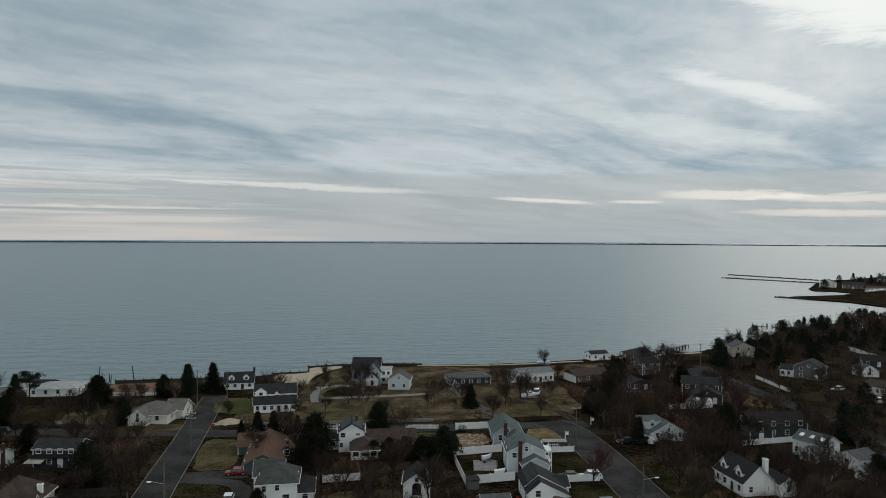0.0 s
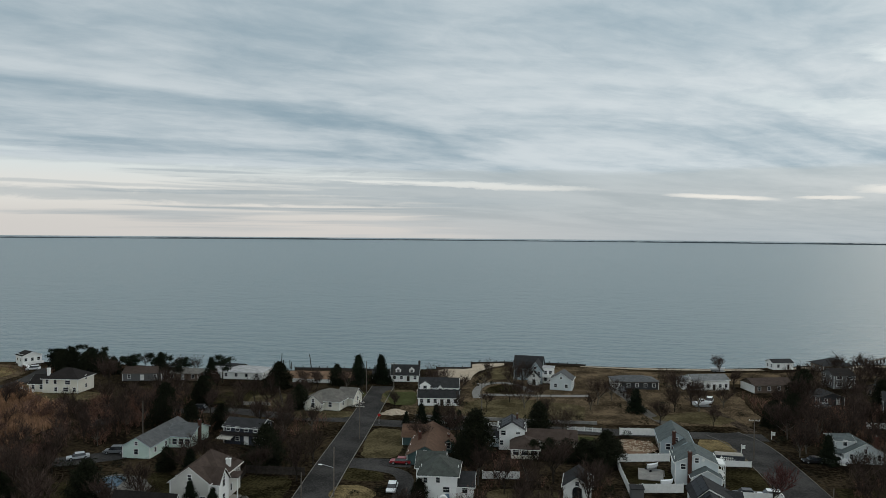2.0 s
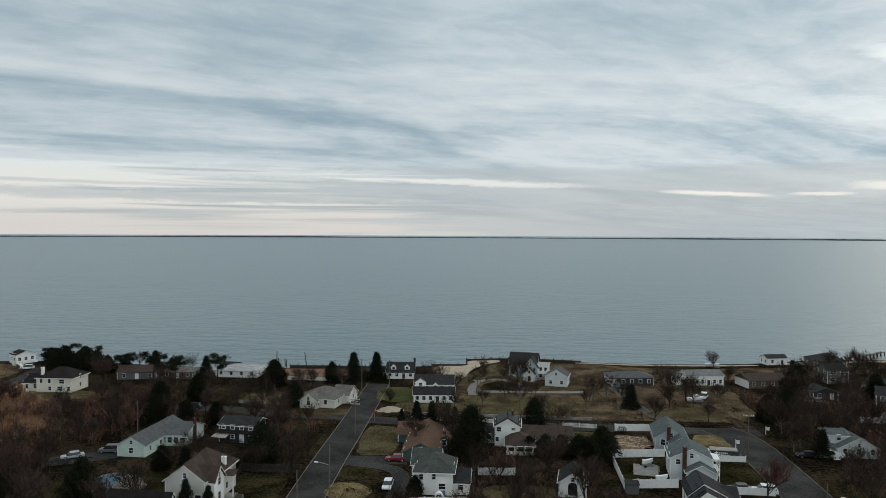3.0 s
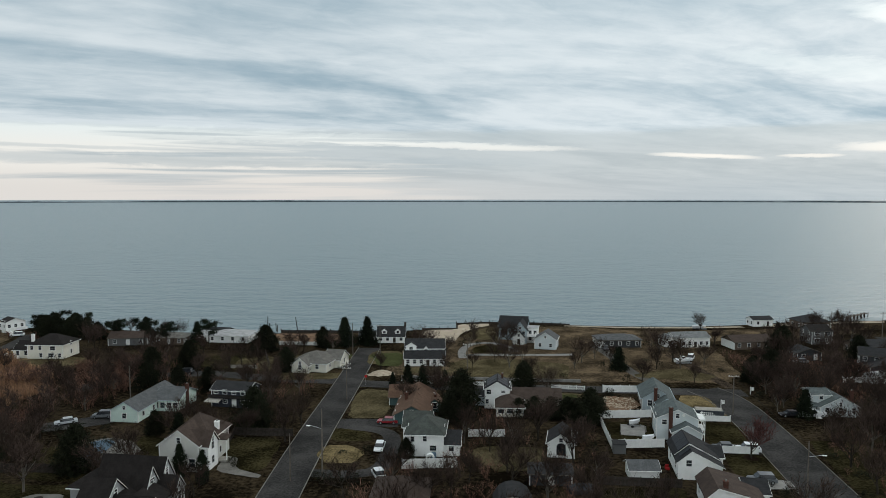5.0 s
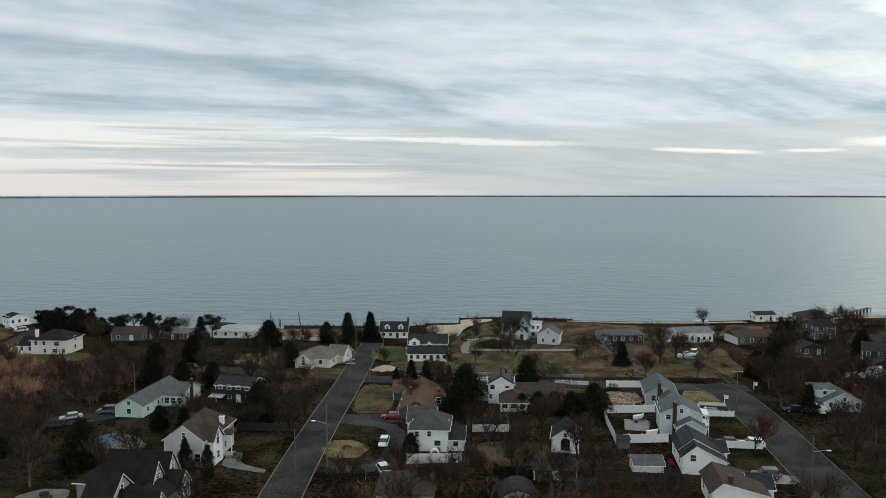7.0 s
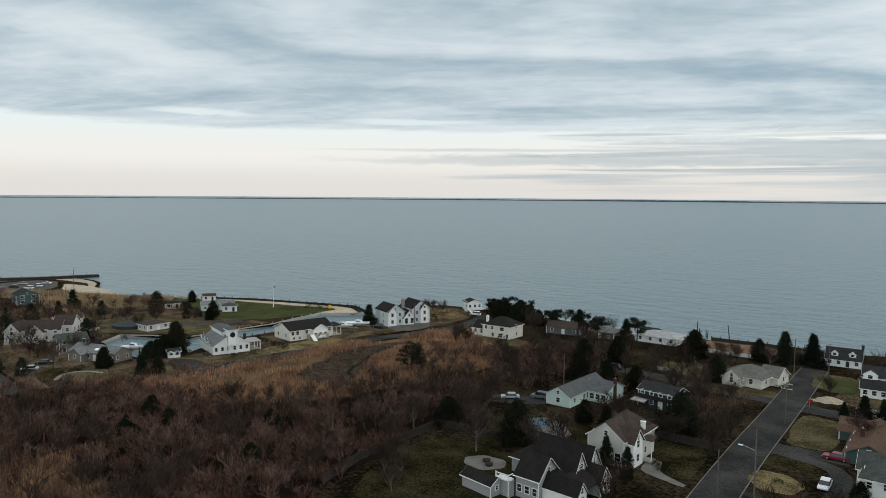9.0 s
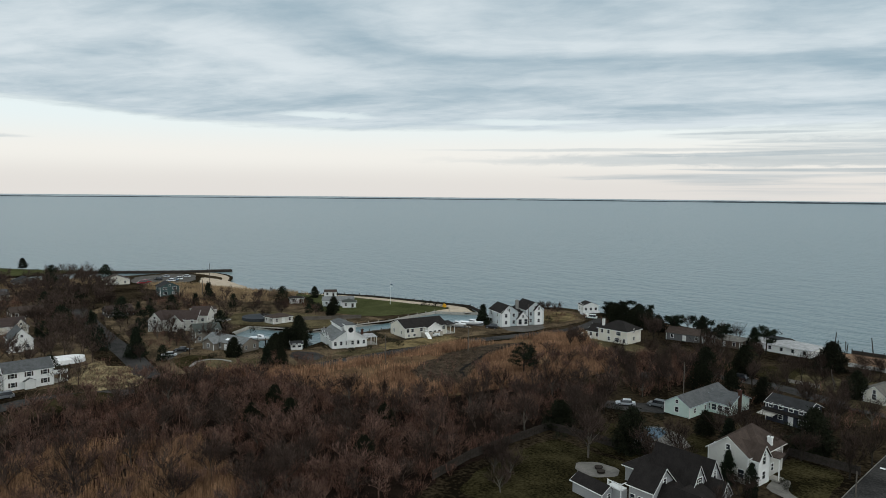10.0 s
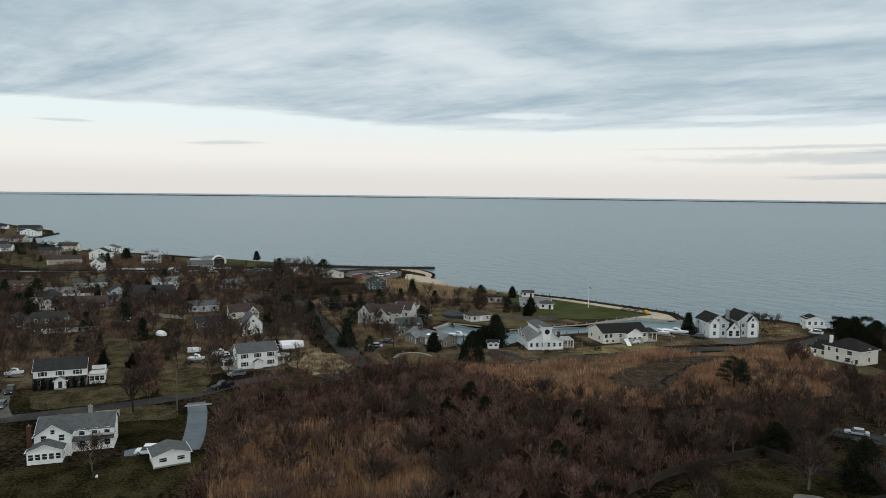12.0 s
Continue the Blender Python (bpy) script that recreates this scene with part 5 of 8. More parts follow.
h = dwelling("grey house with a light roof, dark side wall and brick chimney", 29.4, 168.2, -3, 6.0)
block(h, 0, 0, 7.2, 11.0, 2.7, 4.9, "w_bluegrey", "r_aqua", along="y", cols=2, side=0)
part("dark_wall", Shape().box(-3.68, 0.1, 0, -3.62, 10.9, 2.6), M["w_brown"], h, "dark brown side wall")
for k in range(3):
    window(h, -3.68, 2.0 + 3.4 * k, 1.5, 0.9, 1.1, -90)
block(h, 1.8, -3.2, 4.6, 4, 2.3, 3.8, "w_bluegrey", "r_aqua", along="y", cols=1, side=1)
chimney(h, -0.6, -0.4, 5.4)
h = dwelling("pale two-storey house with an aqua-grey roof and tall brick chimney", 29.9, 147.7, -3, 6.0)
block(h, 0, 0, 8.2, 7.8, 4.5, 6.4, "w_pale", "r_aqua", along="y", cols=0, side=2, floors=2)
window(h, -2.6, 0, 3.7, 0.9, 1.0)
part("gable_vent", Shape().tube((1.2, -0.06, 5.3), (1.2, 0.02, 5.3), 0.32, 0.32, 8), M["trim"], h, "white octagonal vent")
block(h, 1.6, -2.6, 5.6, 3.2, 2.5, 4.0, "w_pale", "r_aqua", along="y", cols=1, side=1)
chimney(h, -1.4, -0.4, 6.9, "brick", 0.75, 0.6)
for z in (2.4, 4.6):
    part("balcony", Shape().box(4.1, 0.2, z - 0.12, 5.5, 4.2, z), M["trim"], h, "white balcony")
for q in (0.3, 2.2, 4.1):
    part("balcony_post", Shape().box(5.36, q - 0.07, 0, 5.5, q + 0.07, 5.2), M["trim"], h)
part("balcony_rail", Shape().box(5.4, 0.2, 3.2, 5.46, 4.2, 3.3).box(4.1, 0.2, 3.2, 5.46, 0.26, 3.3), M["trim"], h)
h = dwelling("white house with solar panels on a dark roof", 29.7, 126.9, -1, 6.5)
saltbox(h, -3.6, -1.3, 4.0, 10.6, 3.2, 5.1, 2.5, "w_white", "r_dark", ((0.24, 3.0), (0.62, 1.5)))
saltbox(part("rear_wing", Shape().box(-3.4, 3.4, 0, 3.6, 3.5, 2.4), M["w_white"], h, "", (0.0, 3.2, 0.0)), -3.55, -1.2, 3.9, 7.2, 3.5, 5.45, 2.8, "w_white", "r_dark", ())
block(h, 3.4, 5.5, 3.6, 5.2, 2.4, 3.6, "w_white", "r_dark", cols=1, side=1)
for j in range(2):
    for k in range(5):
        part("solar_panel", Shape().box(-1.15, 0, 0, -0.05, 1.7, 0.06), M["solar"], h).matrix_basis = pose(-1.38 - 0.92 * j, 0.9 + 1.76 * k, (5.34 if k < 1 else 5.72) - 0.77 * j, 0, -39.8, 0)
h = dwelling("white house with a brown roof and brick chimney", 31.6, 112.2, -2, 5.5)
saltbox(h, -3.9, -2.3, 4.6, 8.6, 3.1, 4.6, 3.0, "w_white", "r_brown", ((0.2, 1.6), (0.55, 1.6)))
chimney(h, -1.0, 1.0, 5.6, "brick", 0.7, 0.6)
block(h, 4.6, 4.4, 3.6, 5.0, 2.5, 3.9, "w_white", "r_dark", cols=1, side=1)
house("small white garden garage with a grey roof", 20.1, 125.5, 5, 5.2, 4.6, 2.2, 3.6, "w_white", "r_grey", cols=0, doors=False, side=1)
# towards the east
h = dwelling("light blue split-level house with an aqua-grey roof", 69.8, 168.4, 2, 6.5)
h.scale = (0.84, 0.84, 0.92)
block(h, 0, 0, 10.4, 10.0, 2.4, 4.9, "w_pale", "r_aqua", along="y", cols=3, side=2)
block(h, -4.0, 2.6, 4.8, 6.6, 4.8, 5.7, "w_pale", "r_aqua", cols=1, side=2, floors=2)
part("porch_roof", Shape().prism([(0.4, 2.3), (3.0, 2.9), (3.0, 3.0), (0.4, 2.4)], -7.2, -5.2, "x"), M["r_aqua"], h)
part("stair", Shape().prism([(-1.6, 0.0), (0.6, 1.1), (0.6, 1.3), (-1.9, 0.0)], -7.0, -5.4, "x"), M["trim"], h, "white entrance stair")
chimney(h, 5.0, 5.0, 5.6)
h = house("dark grey two-storey house with white windows", 97.4, 206.0, -20, 9.0, 9, 3.0, 5.6, "w_slate", "r_dark", along="y", cols=2)
body(h, -1.0, 7.4, 12, 8, 5.4, 7.8, "w_slate", "r_dark", cols=4, doors=False)
chimney(h, 4.6, 8.0, 8.4)
h = house("long dark two-storey house with a black roof", 99.3, 169.4, 0, 14.6, 9, 4.6, 7.0, "w_slate", "r_black", cols=4, doors=False)
body(h, -6.4, -2.5, 6, 4, 2.8, 5.0, "w_slate", "r_dark", along="y", cols=1, doors=True, side=1)
h = house("white house with a long grey roof and skylights", 96.6, 153.5, -66, 7.6, 7, 4.2, 6.6, "w_white", "r_grey", cols=4, doors=True)
for k in range(3):
    part("skylight", Shape().box(-0.5, -0.6, 0, 0.5, 0.6, 0.1), M["gelcoat"], h).matrix_basis = pose(-2.6 + 2.6 * k, 1.8, 5.4, 30, 0, 0)
body(h, 1.8, -2.8, 4, 4, 2.4, 4.2, "w_white", "r_grey", along="y", cols=2, doors=True, side=1)
h = house("white Cape house with two dormers and a white chimney", 68.6, 135.4, -84, 10, 7.6, 3.2, 7.4, "w_white", "r_dark", cols=4, doors=True, side=2)
for x in (-2.8, 2.6):
    dormer(h, x, 0.7, 3.6, 2.3, 3.4, 1.5, 2.8, "w_white", "r_dark")
chimney(h, 4.6, 5.6, 8.4, "trim", 1.0, 0.8)
body(h, 3.6, 7.9, 5.5, 4, 3.0, 4.6, "w_white", "r_dark", cols=1, doors=False, side=1)
h = house("pale house with a dark roof and glazed porch", 102.4, 134.6, -80, 8.5, 8, 4.2, 6.8, "w_pale", "r_dark", cols=4, doors=True)
body(h, -3.5, -3.0, 5.5, 4, 2.6, 4.4, "w_white", "r_dark", along="y", cols=2, doors=False)
h = house("grey house with a tall gable among dark trees", 151.0, 240.0, -40, 10, 10, 4.8, 8.0, "w_grey", "r_dark", along="y", cols=2, doors=True)
body(h, -7, 2, 6, 7, 3, 5, "w_white", "r_dark", cols=3, doors=False)
house("white garage with a low gable", 176.5, 243.3, -10, 6.8, 7, 3.0, 5.2, "w_white", "r_grey", along="y", cols=1, doors=False)
house("ranch house with a pale brown roof", 159.0, 213.0, -70, 14, 9, 2.9, 5.2, "w_cream", "r_brown", cols=4)
house("house with a pale gable hidden in evergreen trees", 152.0, 288.0, -10, 9, 9, 5.0, 7.6, "w_beige", "r_grey", along="y", cols=2)
house("grey gabled house above the cove", 262, 372, -30, 10, 10, 5.2, 8.6, "w_grey", "r_dark", along="y", cols=2)
house("house with a dark roof between bare trees", 194, 262, -30, 12, 9, 3.0, 5.2, "w_slate", "r_black", cols=3)
house("white garage with a low rounded gable", 101.0, 146.0, -70, 6, 7, 2.8, 4.6, "w_white", "r_grey", along="y", cols=1, doors=False)
house("brown ranch house behind shrubs", 108, 238, 10, 12, 8, 2.9, 5.0, "w_brown", "r_dark", cols=3)
house("small grey cottage among brush", 84, 226, 12, 8, 7, 2.8, 4.6, "w_slate", "r_dark", along="y", cols=2)
# far peninsula across the cove
house("large pale house on the far point", 470, 716, -40, 16, 11, 6.0, 10.5, "w_cream", "r_grey", along="y", cols=4)
house("long grey house on the far point", 484, 694, -35, 20, 10, 5.4, 8.5, "w_grey", "r_dark", cols=5)
house("low pale building on the far point", 490, 668, -40, 18, 8, 3.6, 5.4, "w_beige", "r_brown", cols=4)
house("distant house behind the marina", 600, 800, -35, 18, 11, 5.4, 9.0, "w_slate", "r_dark", cols=4)
house("distant grey house on the spit", 690, 880, -35, 20, 11, 5.0, 8.4, "w_grey", "r_dark", cols=4)

# ---- houses west of the woods ----
h = house("white farmhouse with grey roof, front gable and bay sunroom", -149.4, -11.6, 86, 13.6, 8, 4.9, 7.6, "w_white", "r_grey", cols=6, doors=False, floors=2)
body(h, -3.6, -2.4, 6.2, 7, 4.9, 7.6, "w_white", "r_grey", along="y", cols=2, doors=False, side=1)
body(h, -4.4, -6.0, 5.8, 4.4, 2.9, 4.4, "w_white", "r_grey", along="y", cols=5, doors=False, side=1, win=(0.8, 1.2))
part("lower_roof", Shape().prism([(-1.3, 2.7), (0.0, 3.3), (0.0, 3.44), (-1.3, 2.84)], -0.6, 7.0, "x"), M["r_grey"], h)
chimney(h, -7.4, -3.4, 7.8)
chimney(h, 2.2, 4.2, 9.0, "concrete")
part("flat_roof", Shape().box(2.6, -1.2, 3.6, 7.2, 0.4, 3.8).box(2.6, 8.1, 5.25, 7.2, 8.2, 6.3), M["pale_wood"], h)
h = house("white garage with a grey gable roof", -135.2, 5.3, 98, 6.4, 5.9, 2.6, 3.8, "w_white", "r_grey", along="y", cols=2, doors=False, side=1, win=(1.3, 0.8))
part("foundation", Shape().box(-3.24, -0.06, -0.1, 3.24, 5.96, 0.35), M["concrete"], h)
h = house("colonial house with dark roof, white upper storey and pillared porch", -200.0, -19.6, 89, 12.2, 8.6, 5.2, 8.2, "w_white", "r_dark", cols=3, doors=False, floors=2, shutters=True)
part("lower_storey", Shape().box(-6.14, -0.05, 0, 6.14, 0.5, 2.6), M["w_brown"], h, "dark brown lower storey")
part("pent_roof", Shape().prism([(-0.9, 2.5), (0.0, 3.0), (0.0, 3.12), (-0.9, 2.62)], -6.4, 6.4, "x"), M["r_dark"], h)
body(h, 0.2, -2.0, 2.6, 2.1, 2.5, 3.6, "w_white", "r_light", along="y", cols=1, doors=True, side=0)
part("step", Shape().box(-1.0, -3.0, 0, 1.4, -2.0, 0.3), M["concrete"], h)
chimney(h, 6.5, 4.2, 9.4, "brick")
body(h, 8.6, 1.0, 3.6, 6, 2.6, 2.9, "w_white", "r_white", cols=3, doors=False, side=1)
part("deck_rail", Shape().box(6.9, 0.9, 3.0, 10.5, 1.0, 4.0).box(10.4, 1.0, 3.0, 10.5, 7, 4.0).box(6.9, 6.9, 3.0, 10.5, 7.0, 4.2), M["trim"], h)
house("white flat-roofed garage with a dark door", -219, -20, 89, 7, 6, 2.8, 3.3, "w_white", "r_dark", cols=2)
h = house("white colonial house with grey roof, dark shutters and side porches", -203.2, 29.8, 95, 11.4, 8, 5.3, 8.1, "w_white", "r_grey", cols=3, doors=True, shutters=True)
porch(h, -7.8, 5.5, 3.6, 4.5, 2.7, "r_white", 3, 0.2)
porch(h, 7.8, 5.5, 3.6, 4.5, 2.7, "r_white", 3, 0.2)
part("porch_rail", Shape().box(-9.6, 1.0, 3.0, -6.0, 1.1, 3.9).box(6.0, 1.0, 3.0, 9.6, 1.1, 3.9), M["trim"], h)
body(h, 0, -1.2, 2.4, 1.3, 2.4, 3.2, "w_white", "r_grey", along="y", cols=0, doors=False, side=0)
h = house("white house with steep stacked gables", -252.6, 35.0, 92, 6.4, 10, 4.2, 8.6, "w_white", "r_grey", along="y", cols=2, doors=False)
body(h, -2.0, -2.0, 4.6, 4, 3.0, 6.6, "w_white", "r_grey", along="y", cols=1, doors=True, side=1)
h = house("cottage with a dark red shingle roof", -285.2, 35.4, 92, 11, 9, 3.0, 6.4, "w_cream", "r_maroon", cols=3)
body(h, 3.6, -1.8, 4.4, 5, 3.0, 6.2, "w_cream", "r_maroon", along="y", cols=1, doors=False, side=1)
h = house("large tan house with brown roofs and several gables", -257.0, 84.0, 52, 15, 8.5, 4.8, 8.4, "w_cedar", "r_maroon", cols=5, doors=True)
for x, e_, r_ in ((-7.0, 5.0, 8.4), (0.5, 4.4, 7.6)):
    body(h, x, -2.6, 4.6, 6, e_, r_, "w_cedar", "r_maroon", along="y", cols=1, doors=False, side=1)
body(h, 7.5, 2.5, 6.5, 9, 6.2, 9.8, "w_cedar", "r_maroon", cols=2, doors=False)
h = house("weathered cedar house with long grey-green roofs", -217.0, 85.6, 20, 18, 8, 2.9, 5.2, "w_wood", "r_light", cols=6, doors=True, side=2, win=(1.5, 1.6))
body(h, -13.4, 6.0, 9, 9, 4.6, 7.0, "w_wood", "r_green", along="x", cols=3, doors=False, side=1, turn=60)
body(h, -4.0, -2.6, 5.0, 6, 2.6, 4.6, "w_wood", "r_light", along="y", cols=1, doors=False, side=1)
for k in range(2):
    part("skylight", Shape().box(-0.7, -0.5, 0, 0.7, 0.5, 0.1), M["gelcoat"], h).matrix_basis = pose(1.0 + 4 * k, 1.6, 3.85, 28, 0, 0)
h = dwelling("white house with a square tower and round window", -195.8, 120.0, 76, 9.5)
block(h, 0, 0, 11.6, 15, 2.7, 6.2, "w_white", "r_light", along="y", cols=6, side=0, win=(0.8, 1.2))
block(h, 0.4, 2.6, 4.6, 12.4, 6.5, 7.2, "w_white", "r_grey", along="y", cols=0, side=0)
block(h, 0.0, -1.2, 2.6, 3.0, 4.7, 5.6, "w_white", "r_grey", kind="hip", cols=0, side=0, base=3.0)
part("round_window", Shape().tube((0.0, -1.3, 6.1), (0.0, -1.14, 6.1), 0.85, 0.85, 20), M["glass"], h, "round dark window")
part("window_rim", Shape().tube((0.0, -1.25, 6.1), (0.0, -1.16, 6.1), 1.0, 1.0, 20), M["trim"], h)
for x in (-1.2, 1.2):
    part("pillar", Shape().box(x - 0.15, -1.3, 0, x + 0.15, -1.0, 3.1), M["trim"], h)
for k in range(3):
    dormer(h, -6.0, 11.6 - 3.6 * k, 2.0, 2.4, 3.2, 1.4, 2.6, "w_white", "r_light", turn=-90)
porch(h, 7.8, 6.4, 4.0, 5.0, 2.6, "r_white", 3, 0.3)
chimney(h, 6.0, 5.4, 4.8)
for k in range(3):
    part("trellis_post", Shape().box(9.6, 1.0 + 2.6 * k, 0, 9.75, 1.15 + 2.6 * k, 2.4), M["trim"], h)
h = dwelling("long cream house with a black roof and white front porch", -196.0, 151.6, 83, 9.0)
block(h, 0, 0, 17.0, 11.0, 3.5, 5.7, "w_cream", "r_black", cols=0, side=2)
for x in (-7.4, -5.6, -2.0, 5.6, 7.2):
    window(h, x, 0, 2.6, 1.0, 1.2)
for x in (-7.0, -4.8, 6.4):
    window(h, x, 0, 0.9, 0.9, 0.7)
block(h, 2.4, -1.9, 5.6, 5.0, 3.5, 5.1, "w_white", "r_black", along="y", cols=3, side=0, floors=1, base=0.0, win=(1.1, 1.0))
part("porch_deck", Shape().box(-2.0, -2.2, 0.0, 5.6, 0.0, 1.7), M["w_beige"], h, "beige raised porch base")
part("porch_rail", Shape().box(-2.0, -2.26, 2.5, -0.4, -2.2, 2.62).box(-2.0, -2.2, 2.5, -1.94, 0, 2.62), M["trim"], h)
part("stair", Shape().prism([(-4.8, 0.0), (-2.2, 1.7), (-2.2, 1.95), (-5.1, 0.0)], -2.0, -0.5, "x"), M["trim"], h)
porch(h, 10.0, 4.5, 3.6, 5.0, 3.4, "r_black", 3)
h = dwelling("large pale house with two black-roofed wings and glass entry", -192.0, 188.6, 72, 10.0)
block(h, 0, 0, 7.4, 10.5, 5.5, 8.0, "w_pale", "r_black", along="y", cols=2, side=2, floors=2)
block(h, -1.6, -0.5, 3.4, 3.0, 5.4, 7.2, "w_white", "r_black", along="y", cols=1, side=0, floors=2)
block(h, 11.4, 0.6, 7.6, 10.5, 5.9, 8.7, "w_pale", "r_black", along="y", cols=2, side=2, floors=2)
block(h, 12.6, -0.2, 3.4, 3.0, 5.8, 7.7, "w_white", "r_black", along="y", cols=1, side=0, floors=2)
block(h, 5.6, -0.6, 5.0, 8.5, 2.8, 5.6, "w_white", "r_black", along="y", cols=2, side=0, win=(1.3, 1.9))
block(h, 5.6, 5.0, 6.0, 5.0, 4.4, 6.4, "w_pale", "r_black", cols=0, side=0)
chimney(h, 6.2, 6.0, 9.2, "concrete", 1.1, 0.9)
house("small grey cottage on the canal lawn", -248.5, 122.0, 96, 9, 7, 2.7, 4.4, "w_cedar", "r_brown", kind="hip", cols=3)
house("white garden shed with a black roof", -290, 149, 70, 6.4, 5, 2.7, 4.0, "w_white", "r_black", kind="hip", cols=2)
h = house("low pale house with long grey roofs on the point", -272, 160, 60, 14, 8, 2.8, 4.8, "w_pale", "r_light", cols=4)
body(h, 5, -5, 6, 6, 2.8, 4.6, "w_white", "r_green", kind="hip", cols=2, doors=True)
house("small white pool house on the lawn", -300, 172, 60, 6, 4, 2.6, 3.8, "w_white", "r_brown", cols=2)
house("pair of pale sheds beside a hedge", -284, 104, 80, 10, 4, 2.4, 3.6, "w_cedar", "r_brown", cols=2)
house("tiny white garden shed with a dark roof", -203, 104.6, 70, 3.6, 3.0, 2.2, 3.2, "w_white", "r_dark", cols=2, doors=False, side=0)
house("dark green two-storey house with white windows", -346.6, 110.0, 88, 9.2, 9, 5.2, 8.0, "w_green", "r_dark", along="y", cols=2, doors=False, win=(1.8, 1.2))
house("beige cottage near the car park", -404, 100, 80, 13, 9, 3.2, 6.2, "w_cream", "r_brown", along="y", cols=3)
# the neighbourhood further west
def far_house(label, x, y, rot, w, d, e, r, wall, roof, along):
    house(label, x, y, rot, w, d, e, r, wall, roof, along=along, cols=max(2, int(w / 3.6)), doors=False)


far_house("white waterside house with a dark gable", -557, -33, 74, 14, 10, 6, 10, "w_white", "r_dark", "y")
far_house("small white gabled cottage", -497, -31, 74, 7, 8, 4, 7.5, "w_white", "r_grey", "y")
h = house("modern grey shore house with white decks", -520, 2, 95, 12, 9, 5.4, 6.2, "w_bluegrey", "r_light", cols=4, doors=False, floors=2)
body(h, 1.5, 2.0, 7, 6, 8.6, 9.0, "w_pale", "r_light", cols=3, doors=False, side=1)
for z in (2.7, 5.6):
    part("deck", Shape().box(-7, -2.4, z, 3.5, 0, z + 0.2).box(-7, -2.4, z + 0.2, 3.5, -2.3, z + 1.1).box(-7, -2.4, 0, -6.8, -2.2, z).box(3.3, -2.4, 0, 3.5, -2.2, z), M["trim"], h, "white railed deck")
far_house("white garage with a steep gable", -330, -38, 82, 6.5, 7, 3, 6, "w_white", "r_dark", "y")
far_house("small white garage with a gable", -350, -45, 82, 6, 7, 3, 5.6, "w_white", "r_dark", "y")
far_house("long low white shed among trees", -378, -38, 84, 15, 6, 2.4, 3.8, "w_white", "r_light", "x")
far_house("dark cottage behind the back gardens", -268, 22, 92, 10, 8, 2.8, 5.0, "w_grey", "r_dark", "x")
far_house("brown ranch house among trees", -318, 46, 95, 12, 9, 2.8, 5.0, "w_brown", "r_brown", "x")
far_house("grey cottage beside the dark street", -300, 76, 95, 10, 8, 2.8, 5.2, "w_grey", "r_maroon", "x")
far_house("low brown house with pale doors", -530, -52, 100, 21, 10, 4, 7, "w_beige", "r_brown", "x")
far_house("white house near bare trees", -378, 9, 100, 12, 9, 5, 7.6, "w_white", "r_light", "x")
far_house("pale house behind dark trees", -400, -27, 94, 16, 9, 3, 5.4, "w_mint", "r_green", "x")
far_house("long brick house with white trim", -387, -57, 75, 15, 9, 4.6, 7, "w_redwood", "r_brown", "x")
far_house("grey house with white gable ends", -350, -42, 75, 9, 10, 3.4, 6.5, "w_grey", "r_dark", "y")
far_house("low dark ranch house with white windows", -332, -25, 80, 19, 9, 3, 5.6, "w_slate", "r_brown", "x")
far_house("blue-grey gambrel house among trees", -347, -12, 100, 8, 9, 5, 8, "w_bluegrey", "r_dark", "y")
far_house("dark house with a wide white dormer", -349, 2, 84, 18, 9, 3.6, 7.6, "w_slate", "r_dark", "x")
far_house("dark cottage with a white-trimmed gable", -289, -44, 86, 7, 9, 3.2, 6, "w_slate", "r_dark", "y")
far_house("grey ranch house with pale fence", -295, -34, 80, 12, 8, 3, 5, "w_grey", "r_dark", "x")
far_house("pale ranch house under trees", -306, 22, 92, 12, 8, 3, 5.2, "w_pale", "r_grey", "x")
far_house("tan house under bare trees", -372, 40, 95, 13, 9, 3.2, 6, "w_beige", "r_grey", "x")
far_house("white house beside the creek", -442, 22, 95, 14, 9, 3.4, 6, "w_cream", "r_brown", "x")
far_house("grey house beside reeds", -420, 60, 95, 12, 9, 3.4, 6.4, "w_grey", "r_dark", "y")
far_house("brown house on the far shore road", -600, -70, 80, 16, 10, 4.5, 7.5, "w_brown", "r_dark", "x")
far_house("pale shore house with a tan roof", -640, -62, 70, 16, 10, 5, 8.5, "w_cream", "r_brown", "x")
far_house("white shore house with a hipped roof", -610, -30, 70, 15, 11, 5, 8, "w_white", "r_grey", "y")
far_house("tan house on the far point", -760, -120, 75, 22, 12, 5, 8.5, "w_beige", "r_brown", "x")
far_house("white house on the far point", -850, -118, 75, 18, 12, 6, 10, "w_white", "r_dark", "y")
far_house("grey house on the far point", -930, -130, 75, 24, 12, 6, 10, "w_grey", "r_dark", "x")
for label, x, y, wall, roof in (("pale house on the distant headland", -1010, -172, "w_white", "r_dark"), ("grey house on the distant headland", -1060, -190, "w_grey", "r_brown"), ("tan house on the distant headland", -980, -190, "w_beige", "r_dark"),
                                ("brown house by the distant creek", -690, -120, "w_brown", "r_dark"), ("white house by the distant creek", -650, -110, "w_white", "r_grey"), ("low grey house in the far gardens", -450, -90, "w_grey", "r_dark"),
                                ("red house in the far gardens", -420, -100, "w_redwood", "r_dark"), ("pale ranch in the far gardens", -300, -70, "w_pale", "r_dark"), ("cream ranch among far trees", -470, 30, "w_cream", "r_grey")):
    house(label, x, y, 80, 16, 10, 3.6, 7, wall, roof, cols=4, doors=False)
